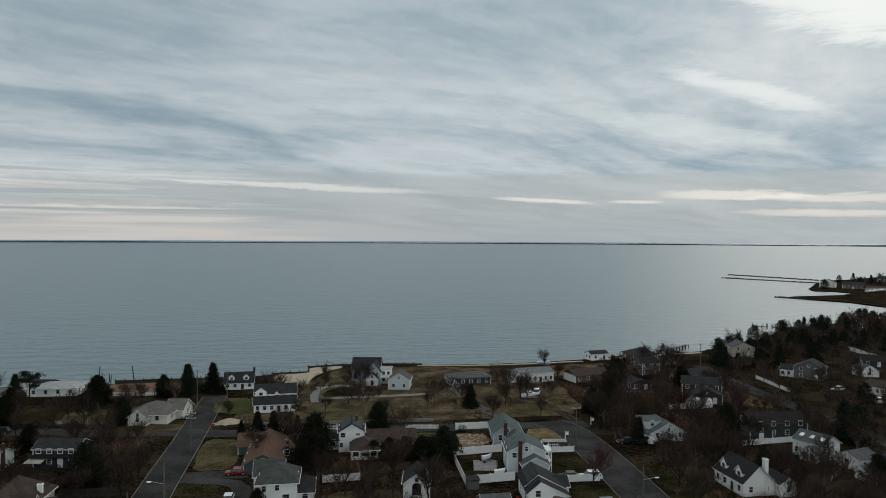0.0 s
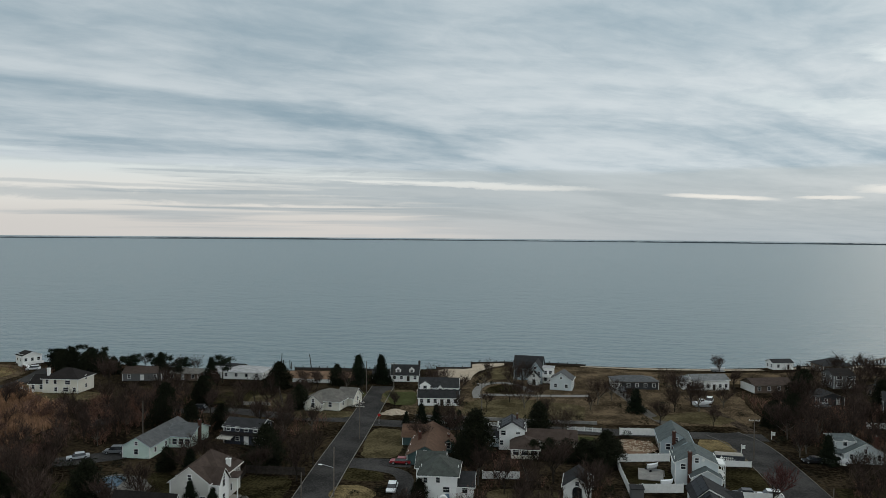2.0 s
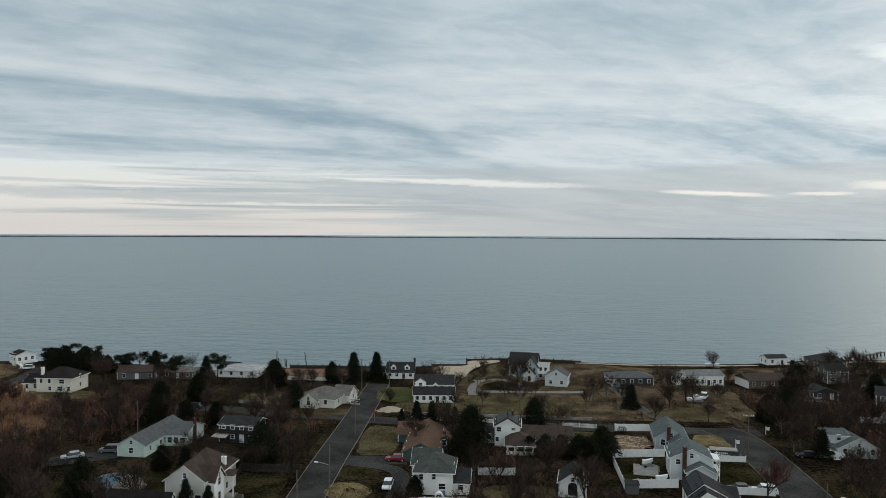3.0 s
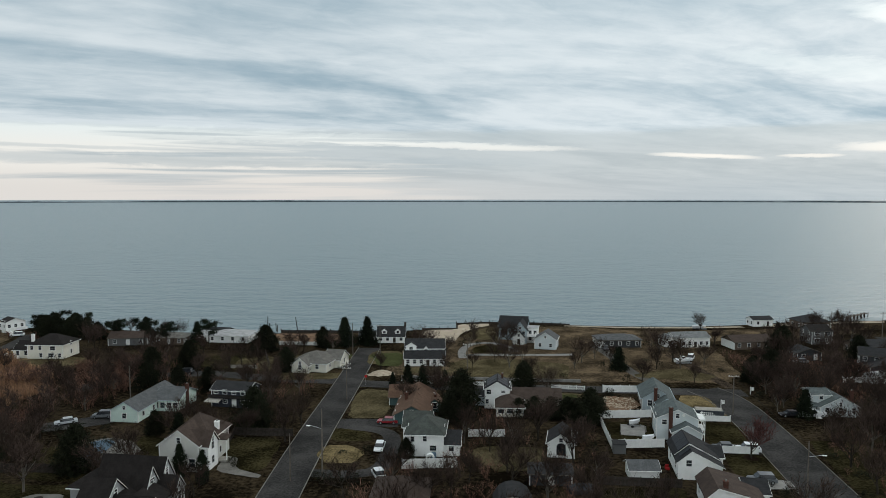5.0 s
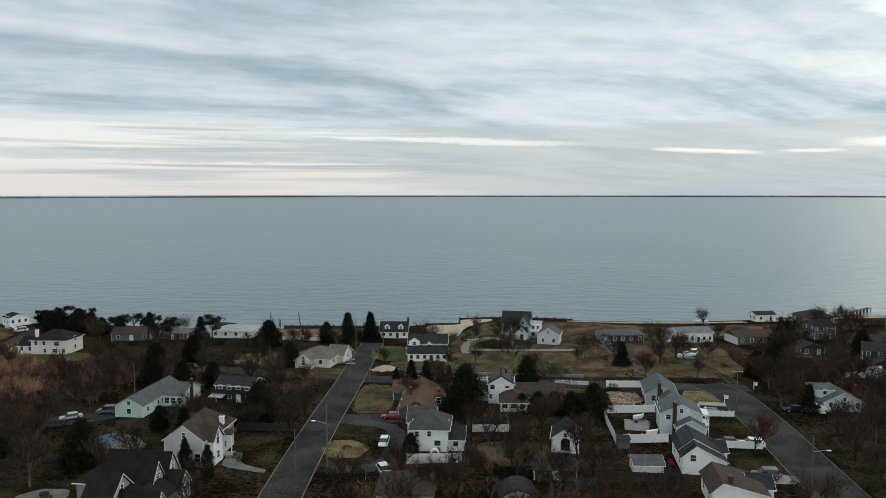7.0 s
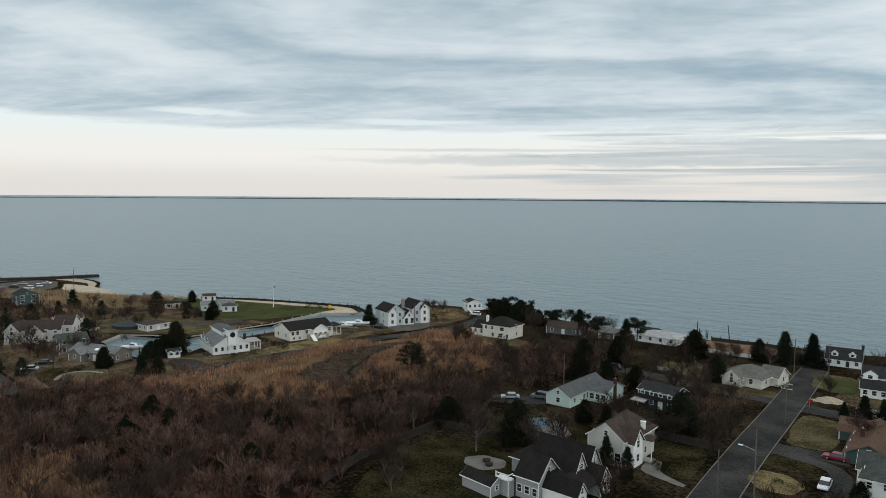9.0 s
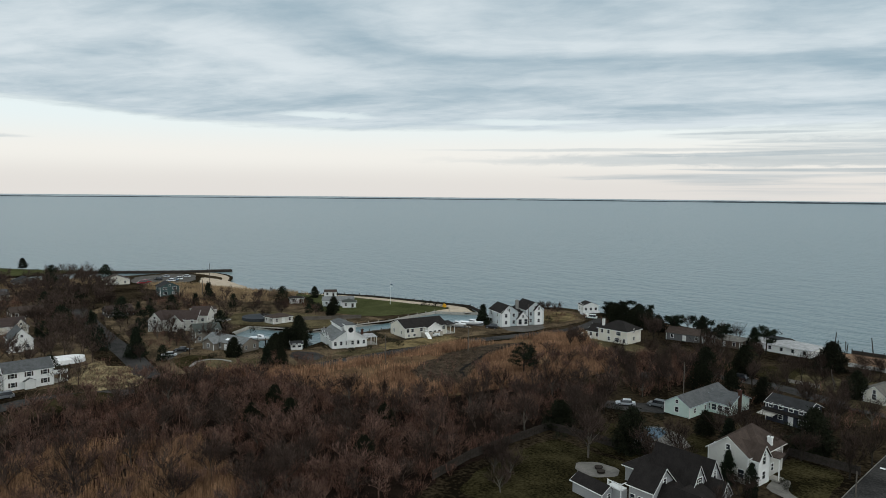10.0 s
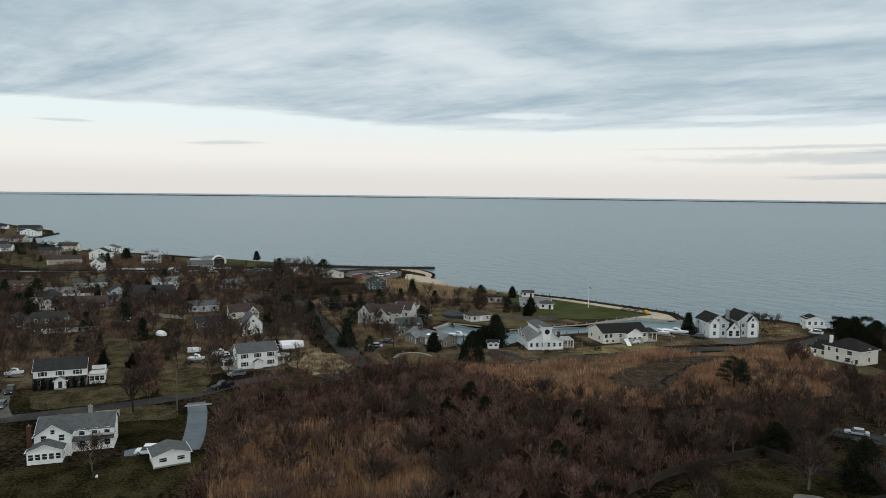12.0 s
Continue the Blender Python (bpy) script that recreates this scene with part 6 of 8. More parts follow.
# the arched boathouse on the western shore
h = house("white pavilion with a broad arched opening and low roof", -506, 40, 100, 16, 12, 4.0, 6.5, "w_cream", "r_light", kind="hip", cols=0, doors=False)
arch = Shape()
ring = [(4.2 * math.cos(math.pi * k / 12), 1.6 + 4.2 * math.sin(math.pi * k / 12)) for k in range(13)]
arch.prism([(4.2, -0.2)] + ring + [(-4.2, -0.2), (-5.2, -0.2), (-5.2, 2.0)] + [(5.2 * math.cos(math.pi * (12 - k) / 12), 1.6 + 5.2 * math.sin(math.pi * (12 - k) / 12)) for k in range(1, 12)] + [(5.2, 2.0), (5.2, -0.2)], -2.4, 0.2, "y")
part("arch", arch, M["trim"], h, "white arched surround", (4.5, 0, 0))
part("opening", Shape().prism([(4.1, 0)] + [(4.1 * math.cos(math.pi * k / 12), 1.5 + 4.1 * math.sin(math.pi * k / 12)) for k in range(13)] + [(-4.1, 0)], -0.12, 0.14, "y"), M["dark_cover"], h, "dark arched opening", (4.5, 0, 0))
body(h, -11, -1, 6, 5, 3.6, 5.0, "w_white", "r_white", cols=2, doors=False)

# ---- plants ----
def bare_tree_meshes(seed, counts=(7, 6, 6, 5), thick=0.027, spread=1.0, height=9.0):
    """A leafless tree: trunk with limbs, and a crown of branches and twigs."""
    rnd = random.Random(seed)
    trunk, crown = Shape(), Shape()

    def strand(shape, p, q, r0, r1, sides):
        shape.tube(p, q, r0, r1, sides)

    def twig_tri(p, q, r):
        d = (q - p).normalized()
        a = d.orthogonal().normalized()
        b = d.cross(a)
        t = rnd.random() * 6.28
        s = r * (math.cos(t) * a + math.sin(t) * b)
        n = len(crown.v)
        crown.v += [tuple(p + s), tuple(p - s), tuple(q)]
        crown.f += [(n, n + 1, n + 2)]

    def grow(p, d, length, r, level):
        bend = Vector((rnd.uniform(-1, 1), rnd.uniform(-1, 1), rnd.uniform(-0.2, 0.5))) * 0.22
        mid = p + d * length * 0.5
        d2 = (d + bend).normalized()
        q = mid + d2 * length * 0.5
        if level >= 3:
            twig_tri(p, q, max(r, thick))
        else:
            shape = trunk if level <= 1 else crown
            sides = 6 if level == 0 else (4 if level == 1 else 3)
            strand(shape, p, mid, r, r * 0.8, sides)
            strand(shape, mid, q, r * 0.8, r * 0.55, sides)
        if level == 4:
            return
        n = counts[level]
        for k in range(n):
            f = rnd.uniform(0.35 if level == 0 else 0.25, 1.0) if k else 1.0
            at = p + (mid - p) * f * 2 if f < 0.5 else mid + (q - mid) * (f - 0.5) * 2
            side = Vector((rnd.uniform(-1, 1), rnd.uniform(-1, 1), rnd.uniform(-0.3, 0.6))).normalized()
            nd = (d2 * (0.85 if level else 0.55) + side * (0.80 if level < 2 else 0.72) * spread + Vector((0, 0, 0.30))).normalized()
            grow(at, nd, length * (rnd.uniform(0.62, 0.95) if level < 2 else rnd.uniform(0.5, 0.8)), r * (0.48 if k else 0.62), level + 1)

    grow(Vector((0, 0, -0.2)), Vector((rnd.uniform(-0.08, 0.08), rnd.uniform(-0.08, 0.08), 1)), height * 0.34, height * 0.018, 0)
    top = max(q[2] for q in crown.v)
    for s in (trunk, crown):
        s.v = [(q[0] / top, q[1] / top, q[2] / top) for q in s.v]
    return trunk, crown


def clump_mesh(points, size, rnd, name, mat, per=9):
    """Foliage as many small blades round the given points."""
    n = len(points) * per
    c = np.repeat(np.array(points), per, axis=0)
    g = np.random.default_rng(rnd)
    c = c + g.normal(0, size * 0.55, (n, 3))
    a, b = g.normal(0, 1, (n, 3)), g.normal(0, 1, (n, 3))
    a *= size * g.uniform(0.35, 0.75, (n, 1)) / np.linalg.norm(a, axis=1, keepdims=True)
    b *= size * g.uniform(0.2, 0.45, (n, 1)) / np.linalg.norm(b, axis=1, keepdims=True)
    v = np.stack([c - a * 0.5 - b * 0.5, c - a * 0.5 + b * 0.5, c + a], 1).reshape(-1, 3)
    return raw_mesh(name, v.tolist(), [(3 * k, 3 * k + 1, 3 * k + 2) for k in range(n)], mat)


def evergreen(kind, seed):
    """Trunk and foliage meshes for a tree one metre high (wide, cone or column), or an umbrella pine."""
    rnd = random.Random(seed)
    pts = []
    t = Shape()
    if kind == "pine":
        t.tube((0, 0, 0), (0.03, 0.02, 0.55), 0.022, 0.014, 6)
        t.tube((0.03, 0.02, 0.55), (0.0, 0.05, 0.9), 0.014, 0.006, 5)
        for k in range(9):
            a, z = rnd.random() * 6.28, rnd.uniform(0.45, 0.92)
            r = rnd.uniform(0.12, 0.30) * (1.1 - abs(z - 0.75))
            q = Vector((r * math.cos(a), r * math.sin(a), z + 0.04))
            t.tube((0.02, 0.02, z - 0.08), q, 0.008, 0.004, 4)
            for _ in range(16):
                pts.append((q.x + rnd.gauss(0, 0.06), q.y + rnd.gauss(0, 0.06), q.z + rnd.gauss(0, 0.022)))
        size, per = 0.06, 26
    elif kind == "round_pine":
        t.tube((0, 0, -0.02), (0.015, 0, 0.5), 0.026, 0.018, 7)
        t.tube((0.015, 0, 0.5), (0, 0.01, 0.97), 0.018, 0.005, 6)
        for k in range(30):
            z = 0.36 + 0.60 * (k + rnd.random()) / 30
            a = k * 2.4 + rnd.uniform(-0.5, 0.5)
            r = 0.44 * math.sqrt(max(0.03, 1 - ((z - 0.54) / 0.46) ** 2)) * rnd.uniform(0.65, 1.08)
            q = Vector((r * math.cos(a), r * math.sin(a), z + 0.05))
            t.tube((0.01, 0, z - 0.05), q, 0.007, 0.003, 4)
            for f in (0.5, 0.75, 0.92, 1.02):
                for _ in range(4):
                    pts.append((q.x * f + rnd.gauss(0, 0.035), q.y * f + rnd.gauss(0, 0.035), z - 0.05 + 0.10 * f + rnd.gauss(0, 0.014)))
        size, per = 0.042, 17
    else:
        wide = {"wide": 0.42, "cone": 0.36, "column": 0.17}[kind]
        t.tube((0, 0, -0.02), (0, 0, 0.85), 0.025, 0.006, 6)
        for k in range(300 if kind != "wide" else 340):
            z = rnd.random() ** 1.25
            prof = (1 - z) ** 0.95 if kind != "wide" else min(1.0, 1.25 * (1 - z) ** 0.6) * (0.75 + 0.25 * min(1, z * 5))
            if kind == "column":
                prof = min(1.0, 2.2 * (1 - z)) ** 0.8 * (0.8 + 0.2 * min(1, z * 6))
            a = rnd.random() * 6.28
            lump = (0.80 + 0.34 * ((z * 5.5 + 0.15 * math.sin(3 * a + seed)) % 1.0 < 0.62)) * (1 + 0.42 * noise.noise(Vector((math.cos(a) * 1.7, math.sin(a) * 1.7, z * 6 + seed))))
            r = wide * prof * lump * math.sqrt(rnd.uniform(0.12, 1.0))
            pts.append((r * math.cos(a), r * math.sin(a), 0.03 + z * 0.95))
        size, per = (0.085, 24) if kind != "column" else (0.05, 40)
    return t, clump_mesh(pts, size, seed, "foliage", M["needles"] if kind != "wide" else M["leaves"], per)


BARE, EVER = [], {}
for k in range(7):
    tk, cr = bare_tree_meshes(40 + k, spread=0.95 + 0.1 * (k % 4))
    BARE.append((tk.mesh("trunk", M["bark"] if k % 3 else M["pale_bark"]), raw_mesh("twigs", cr.v, cr.f, M["twig"] if k != 5 else M["red_twig"])))
for kind in ("pine", "round_pine", "wide", "cone", "column"):
    EVER[kind] = []
    for k in range(3):
        tk, fo = evergreen(kind, 11 * k + len(kind))
        EVER[kind].append((tk.mesh("trunk", M["bark"]), fo))
TREE_SPOTS = []
# lighter trees for joined stands
STAND = []
for k in range(5):
    tk, cr = bare_tree_meshes(90 + k, (5, 4, 5, 5), 0.055, 1.0 + 0.1 * (k % 3))
    n0 = len(tk.v)
    tri = [(q[0], q[j], q[j + 1]) for q in tk.f for j in range(1, len(q) - 1)] + [tuple(n0 + a for a in q[:3]) for q in cr.f if len(q) == 3] + [t for q in cr.f if len(q) > 3 for t in ((n0 + q[0], n0 + q[1], n0 + q[2]), (n0 + q[0], n0 + q[2], n0 + q[3]))]
    STAND.append((np.array(tk.v + cr.v), np.array(tri)))


BUSH = []
for k in range(6):
    g = np.random.default_rng(300 + k)
    tri = []

    def blade(p, q, w):
        t = g.uniform(0, 6.283)
        sd = np.array([math.cos(t), math.sin(t), 0]) * w
        tri.append((p - sd, p + sd, q))

    for _ in range(10):
        a, out = g.uniform(0, 6.283), g.uniform(0.08, 0.5)
        p0 = np.array([0.06 * math.cos(a), 0.06 * math.sin(a), -0.02])
        p1 = p0 + np.array([math.cos(a) * out * 0.45, math.sin(a) * out * 0.45, g.uniform(0.4, 0.55)])
        p2 = p1 + np.array([math.cos(a) * out * 0.6, math.sin(a) * out * 0.6, g.uniform(0.25, 0.45)])
        blade(p0, p1 + (p1 - p0) * 0.15, 0.012)
        blade(p1, p2, 0.009)
        for _ in range(11):
            f = g.uniform(0.25, 1.0)
            o = p0 + (p1 - p0) * f * 2 if f < 0.5 else p1 + (p2 - p1) * (f - 0.5) * 2
            blade(o, o + np.array([g.normal(0, 0.13), g.normal(0, 0.13), abs(g.normal(0.10, 0.10))]), 0.0085)
    v = np.array(tri).reshape(-1, 3)
    BUSH.append((v, np.arange(len(v)).reshape(-1, 3)))


def fast_mesh(name, v, tri, mat):
    me = bpy.data.meshes.new(name)
    me.vertices.add(len(v))
    me.vertices.foreach_set("co", np.asarray(v, np.float32).ravel())
    me.loops.add(3 * len(tri))
    me.loops.foreach_set("vertex_index", np.asarray(tri, np.int32).ravel())
    me.polygons.add(len(tri))
    me.polygons.foreach_set("loop_start", np.arange(0, 3 * len(tri), 3, dtype=np.int32))
    me.update(calc_edges=True)
    me.materials.append(mat)
    return me


def stand(name, spots, kit, mat, label, seed):
    """Many trees that nobody could count, joined into one mesh."""
    g = random.Random(seed)
    vs, ts, n = [], [], 0
    for x, y, hgt in spots:
        v, t = kit[g.randrange(len(kit))]
        a, s = g.uniform(0, 6.283), hgt * g.uniform(0.95, 1.2)
        c, q = math.cos(a) * s, math.sin(a) * s
        vs.append(np.stack([x + v[:, 0] * c - v[:, 1] * q, y + v[:, 0] * q + v[:, 1] * c, v[:, 2] * hgt], 1))
        ts.append(t + n)
        n += len(v)
    if vs:
        tagged(new(name, fast_mesh(name, np.concatenate(vs), np.concatenate(ts), mat)), label, kind="stuff")




def plant(name, meshes, x, y, s, label, category, parts, group="", sz=None, rnd=random):
    o = thing(name, x, y, rnd.uniform(0, 360), label, category, group)
    o.scale = (s, s, sz or s)
    for nm, me in zip(parts, meshes):
        part(nm, me, None, o)
    return o


RND = random.Random(77)


OPEN = [[(13, 110), (13, 184), (46, 184), (46, 110)], [(-42, 119), (-42, 152), (-25, 152), (-25, 119)], [(-66, 112), (-66, 118), (-52, 130), (-50, 112)], [(-92, 118), (-92, 135), (-75, 135), (-75, 118)],
        [(-14, 146), (-14, 164), (0, 164), (0, 146)], [(-25, 124), (-25, 131), (-4, 132), (-4, 126)], [(-200, 112), (-194, 166), (-182, 166), (-184, 112)], [(-188, 178), (-188, 206), (-176, 206), (-176, 178)], [(-74, 140), (-74, 156), (-62, 156), (-62, 140)],
        [(-5, 152), (-5, 170), (13, 170), (13, 152)], [(-98, 226), (-64, 226), (-64, 250), (-98, 250)], [(62, 158), (62, 178), (78, 170), (74, 156)], [(-112, 132), (-112, 146), (-92, 148), (-92, 132)], [(-100.5, 98), (-100.5, 112.5), (-90, 112.5), (-90, 98)]]


def bare(x, y, hgt, kind=None, group="bare trees"):
    if kind != 5 and any(inside(x, y, q) for q in OPEN):
        return None
    k = RND.randrange(7) if kind is None else kind
    if kind is None and k == 5:
        k = 2
    label = {0: "bare winter tree with pale grey bark", 3: "bare winter tree with pale grey bark", 6: "bare winter tree with pale grey bark", 5: "bare tree with reddish twigs"}.get(k, "bare winter tree with dark twigs")
    TREE_SPOTS.append((x, y))
    return plant("tree", BARE[k], x, y, hgt * 1.12, label, "tree", ("trunk", "crown"), group, rnd=RND)


def ever(kind, x, y, hgt, wide=None):
    if kind in ("cone", "wide") and any(inside(x, y, q) for q in OPEN[:2] + OPEN[4:5] + OPEN[6:]):
        return None
    label = {"round_pine": "round-crowned dark green pine among reeds", "pine": "wind-shaped pine with flat dark crown", "wide": "broad dark evergreen tree", "cone": "pointed dark green cedar tree", "column": "slender dark columnar evergreen tree"}[kind]
    TREE_SPOTS.append((x, y))
    me = EVER[kind][RND.randrange(3)]
    return plant("evergreen_tree", me, x, y, wide or (hgt * RND.uniform(0.95, 1.15) if kind == "cone" else hgt), label, "tree", ("trunk", "crown"), "evergreens", sz=hgt, rnd=RND)


for x, y, hgt in ((-71, 229, 8.2), (-63, 228, 9.2), (-56, 231, 9.1), (-37, 182, 3.2), (-33, 182, 5.4), (-29, 183, 5.2), (-25, 182, 4.0), (-23, 183, 4.0), (-84, 171, 4.5), (85, 258, 6.1), (53, 245, 4.3), (-221, -11, 4.4), (-189, 88, 5.5), (-223, 61, 8.8)):
    ever("cone", x, y, hgt)
for x, y, hgt in ((-202, 184, 7.4), (-193, 203, 7.1), (-334, 19, 7.7), (-356, -21, 6.5)):
    ever("cone", x, y, hgt)
for x, y, hgt in ((-16, 158, 10.2), (-18, 153, 6.2), (-176, 230, 7.4), (-168, 227, 8.5), (-162, 226, 7.4), (-103, 177, 9.0), (-79, 137, 4.9), (-83.1, 169.6, 6.0), (-98.5, 168, 7.0), (-60, 144, 8.6), (-82.5, 116.3, 8.4), (65, 201, 7.9), (-206, 85, 5.8), (-186, 91, 5.1), (-207, 108, 7.6)):
    ever("wide", x, y, hgt)
for x, y, hgt in ((-239, 93, 5.2), (-368, 0, 6.1), (-371, -9, 6.1), (-527, 73, 6.2), (-552, -15, 8.2)):
    ever("wide", x, y, hgt)
for x, y, hgt in ((-161, 231, 9.0), (-168.5, 229.5, 9.6), (-175, 228, 8.4), (-127, 214, 11.2), (-119, 214, 9.4), (-108, 221, 9.8), (-142, 222, 8.5), (-146, 226, 7.5)):
    ever("pine", x, y, hgt)
for x, y, hgt in ((-62.2, 116.0, 6.2), (-57.0, 114.2, 5.9)):
    ever("column", x, y, hgt)
for x, y, hgt in ((-50, 136, 10.0), (-50, 146, 8.2), (-109, 152, 7.5), (-106, 164, 5.9), (-11.5, 228, 10.0), (-8.6, 233, 9.0), (-17.7, 203.8, 5.0), (-11.5, 211.7, 6.5), (-6.8, 205.1, 8.0), (-3.3, 212.7, 7.0), (-21, 246, 7.0), (-25, 197, 5.8), (62, 272, 6.9), (102, 269, 9.2), (109, 269, 8.8), (3, 114, 9.6), (-13, 114, 7.8), (-26, 129, 6.1)):
    bare(x, y, hgt)
for x, y, hgt in ((-1, 189, 7.5), (4, 177, 8.0), (19, 220, 7.1), (39, 225, 9.0), (57, 171, 7.5), (-44, 198, 5.5), (-86, 197, 8.5), (-36, 214, 5.2), (-3, 120, 8.1), (8, 132, 8.7), (-17, 111, 7.7), (-8, 136, 7.4), (-64, 164, 7.1), (-101, 131, 8.4)):
    bare(x, y, hgt)
for x, y, hgt in ((-104, 150, 6.8), (-172, -2, 11.7), (-190, 1, 7.2), (-125, 25, 8.8), (-107, 54, 8.0), (-98, 77, 8.0), (-91, 89, 6.9), (-142, 56, 7.6), (-170, 54, 7.3), (-143, 88, 7.5), (-99, 96, 7.5), (-151, 177, 8.5), (-206, 225, 5.0)):
    bare(x, y, hgt)
for x, y, hgt in ((-189, 136, 5.6), (-313, -33, 9.0), (-257, 26, 9.1), (-287, 44, 9.2), (-303, 63, 8.7), (-323, 78, 8.0), (-298, 13, 9.1), (237, 372, 7.9), (256, 372, 10.1), (243, 339, 15.9), (115, 280, 8.2), (146, 224, 8.6), (168, 237, 7.1)):
    bare(x, y, hgt)
bare(42, 139, 8.7, 5)
bare(-138, -8, 7.0, 3)
for k in range(7):
    if k != 3:
        ever("column", -198.6, -25 + 1.75 * k, 2.9)
ever("wide", -301, 164, 5.3)
# dark wood along the eastern shore
WOOD_E = [(128, 262), (140, 292), (158, 312), (195, 338), (228, 374), (262, 392), (300, 410), (330, 400), (300, 360), (250, 320), (200, 300), (170, 268), (140, 256)]


def free(x, y, gap, tight):
    if any((x - a) ** 2 + (y - b) ** 2 < (r + gap) ** 2 for a, b, r in FOOT):
        return False
    if any(inside(x, y, p) for p in KEEP_CLEAR):
        return False
    # gardens keep open ground on the inland side of the houses
    d = math.hypot(x, y)
    if gap < 2 and RND.random() < 0.8:
        for s in (6.0, 12.0, 17.0):
            u, v = x * (1 + s / d), y * (1 + s / d)
            if any((u - a) ** 2 + (v - b) ** 2 < r * r for a, b, r in FOOT):
                return False
    return not any((x - a) ** 2 + (y - b) ** 2 < tight ** 2 for a, b in TREE_SPOTS)


def scatter(poly, n, tight, make, gap=0.5, over=False):
    xs, ys = [p[0] for p in poly], [p[1] for p in poly]
    made = tries = 0
    while made < n and tries < n * 14:
        tries += 1
        x, y = RND.uniform(min(xs), max(xs)), RND.uniform(min(ys), max(ys))
        if inside(x, y, poly) and (over or free(x, y, gap, tight)) and not (over and any((x - a) ** 2 + (y - b) ** 2 < tight ** 2 for a, b in TREE_SPOTS)):
            made += 1
            make(x, y)


FAR_BARE, FAR_EVER, EVERGREENS = [], [], []
EVER_KIT = []
for kind in ("wide", "cone"):
    tk, fo = EVER[kind][0]
    v = np.array([p.co[:] for p in fo.vertices]).reshape(-1, 3, 3)[::7]
    v = (v.mean(1, keepdims=True) + (v - v.mean(1, keepdims=True)) * 1.6).reshape(-1, 3)
    EVER_KIT.append((v, np.arange(len(v)).reshape(-1, 3)))


def far(p_ever, lo, hi):
    def make(x, y):
        TREE_SPOTS.append((x, y))
        if RND.random() < p_ever:
            FAR_EVER.append((x, y, RND.uniform(lo * 0.7, hi * 0.95)))
        else:
            FAR_BARE.append((x, y, RND.uniform(lo, hi)))
    return make


def mixed(p_ever, lo, hi):
    def make(x, y):
        if RND.random() < p_ever:
            ever(RND.choice(("cone", "wide", "wide")), x, y, RND.uniform(lo * 0.7, hi * 0.95))
        else:
            bare(x, y, RND.uniform(lo, hi) * 1.12)
    return make


ever("round_pine", -135.0, 139.0, 9.2)
ever("wide", -100.6, 115.4, 5.8, 8.0)
for x, y, hgt in ((-3.0, 159.6, 4.0), (0.6, 159.2, 4.6), (4.2, 158.6, 4.8), (8.0, 158.4, 5.0), (12.9, 156.8, 7.4), (-158, 230, 7.0), (-165, 233, 7.8), (-152, 227, 6.0), (-171, 226, 8.0), (-174, 231, 7.0), (-160, 226, 6.6)):
    EVERGREENS.append((x, y, hgt))
for x, y, hgt in EVERGREENS:
    plant("evergreen_tree", EVER["wide"][RND.randrange(3)], x, y, hgt * 1.15, "broad dark evergreen tree", "tree", ("trunk", "crown"), "evergreens", sz=hgt, rnd=RND)
    TREE_SPOTS.append((x, y))
for x, y, hgt in ((-216.4, 112.2, 8.2), (-203.6, 97.6, 6.0), (-206.5, 101.0, 5.6), (-209.0, 104.2, 6.2), (-201.5, 95.0, 5.0), (-262, 152, 6.0), (-254, 146, 5.0)):
    ever("wide", x, y, hgt)
for x, y, hgt in ((-203, 217, 6.5), (-205, 221, 5.5), (-198, 222, 6.0), (-256, 118, 6.5), (-262, 128, 7.0), (-232, 76, 7.0), (-246, 74, 8.0), (-250, 80, 8.0), (-215, 60, 6.0), (-222, 88, 6.0), (-270, 120, 7.0), (-150, 180, 7.0)):
    bare(x, y, hgt)
for x, y, hgt in ((-118, 45, 7.5), (-112, 60, 8.0), (-128, 58, 7.0), (-134, 36, 6.5), (-148, 46, 7.0), (-104, 48, 8.5), (-120, 74, 7.5), (-132, 80, 7.0), (-110, 88, 8.0), (-104, 108, 8.0), (-114, 118, 8.5), (-122, 108, 8.0), (-118, 132, 9.0), (-140, 96, 6.0), (-126, 122, 7.0), (-156, 62, 6.0), (-110, 36, 7.5)):
    bare(x, y, hgt, RND.choice((0, 3, 6)))
ever("wide", -86.7, 217.5, 8.0, 10.5)
for x, y, hgt in ((-85.4, 106.5, 10.5), (-91, 87, 6.5), (-87.4, 87.5, 6.0), (-84, 82, 5.0)):
    bare(x, y, hgt, 3)
scatter(WOOD_E, 130, 4.2, far(0.6, 7, 11))
scatter([(100, 200), (135, 262), (170, 268), (250, 320), (300, 300), (240, 210), (170, 150), (110, 120)], 150, 4.6, far(0.16, 6.5, 10.5))
scatter([(56, 110), (58, 190), (60, 246), (112, 258), (116, 230), (112, 190), (118, 120), (90, 100)], 100, 4.0, mixed(0.12, 5.5, 9))
scatter([(-36, 100), (-30, 180), (10, 180), (44, 180), (44, 100)], 58, 4.0, mixed(0.08, 5, 8.5))
scatter([(-40, 192), (-40, 230), (60, 244), (60, 194)], 16, 5.5, mixed(0.1, 4.5, 8))
scatter([(-130, 160), (-56, 150), (-56, 210), (-70, 236), (-150, 240), (-156, 218), (-128, 206)], 56, 5.0, mixed(0.15, 5, 8.5))
scatter([(-110, 95), (-52, 95), (-52, 150), (-110, 150)], 26, 4.5, mixed(0.15, 5, 8.5))
scatter([(-215, -60), (-180, -60), (-200, 60), (-300, 60), (-330, -70)], 170, 4.2, far(0.08, 6.5, 11))
scatter([(-300, -80), (-300, 70), (-445, 110), (-445, -110)], 300, 4.0, far(0.10, 6.5, 11))
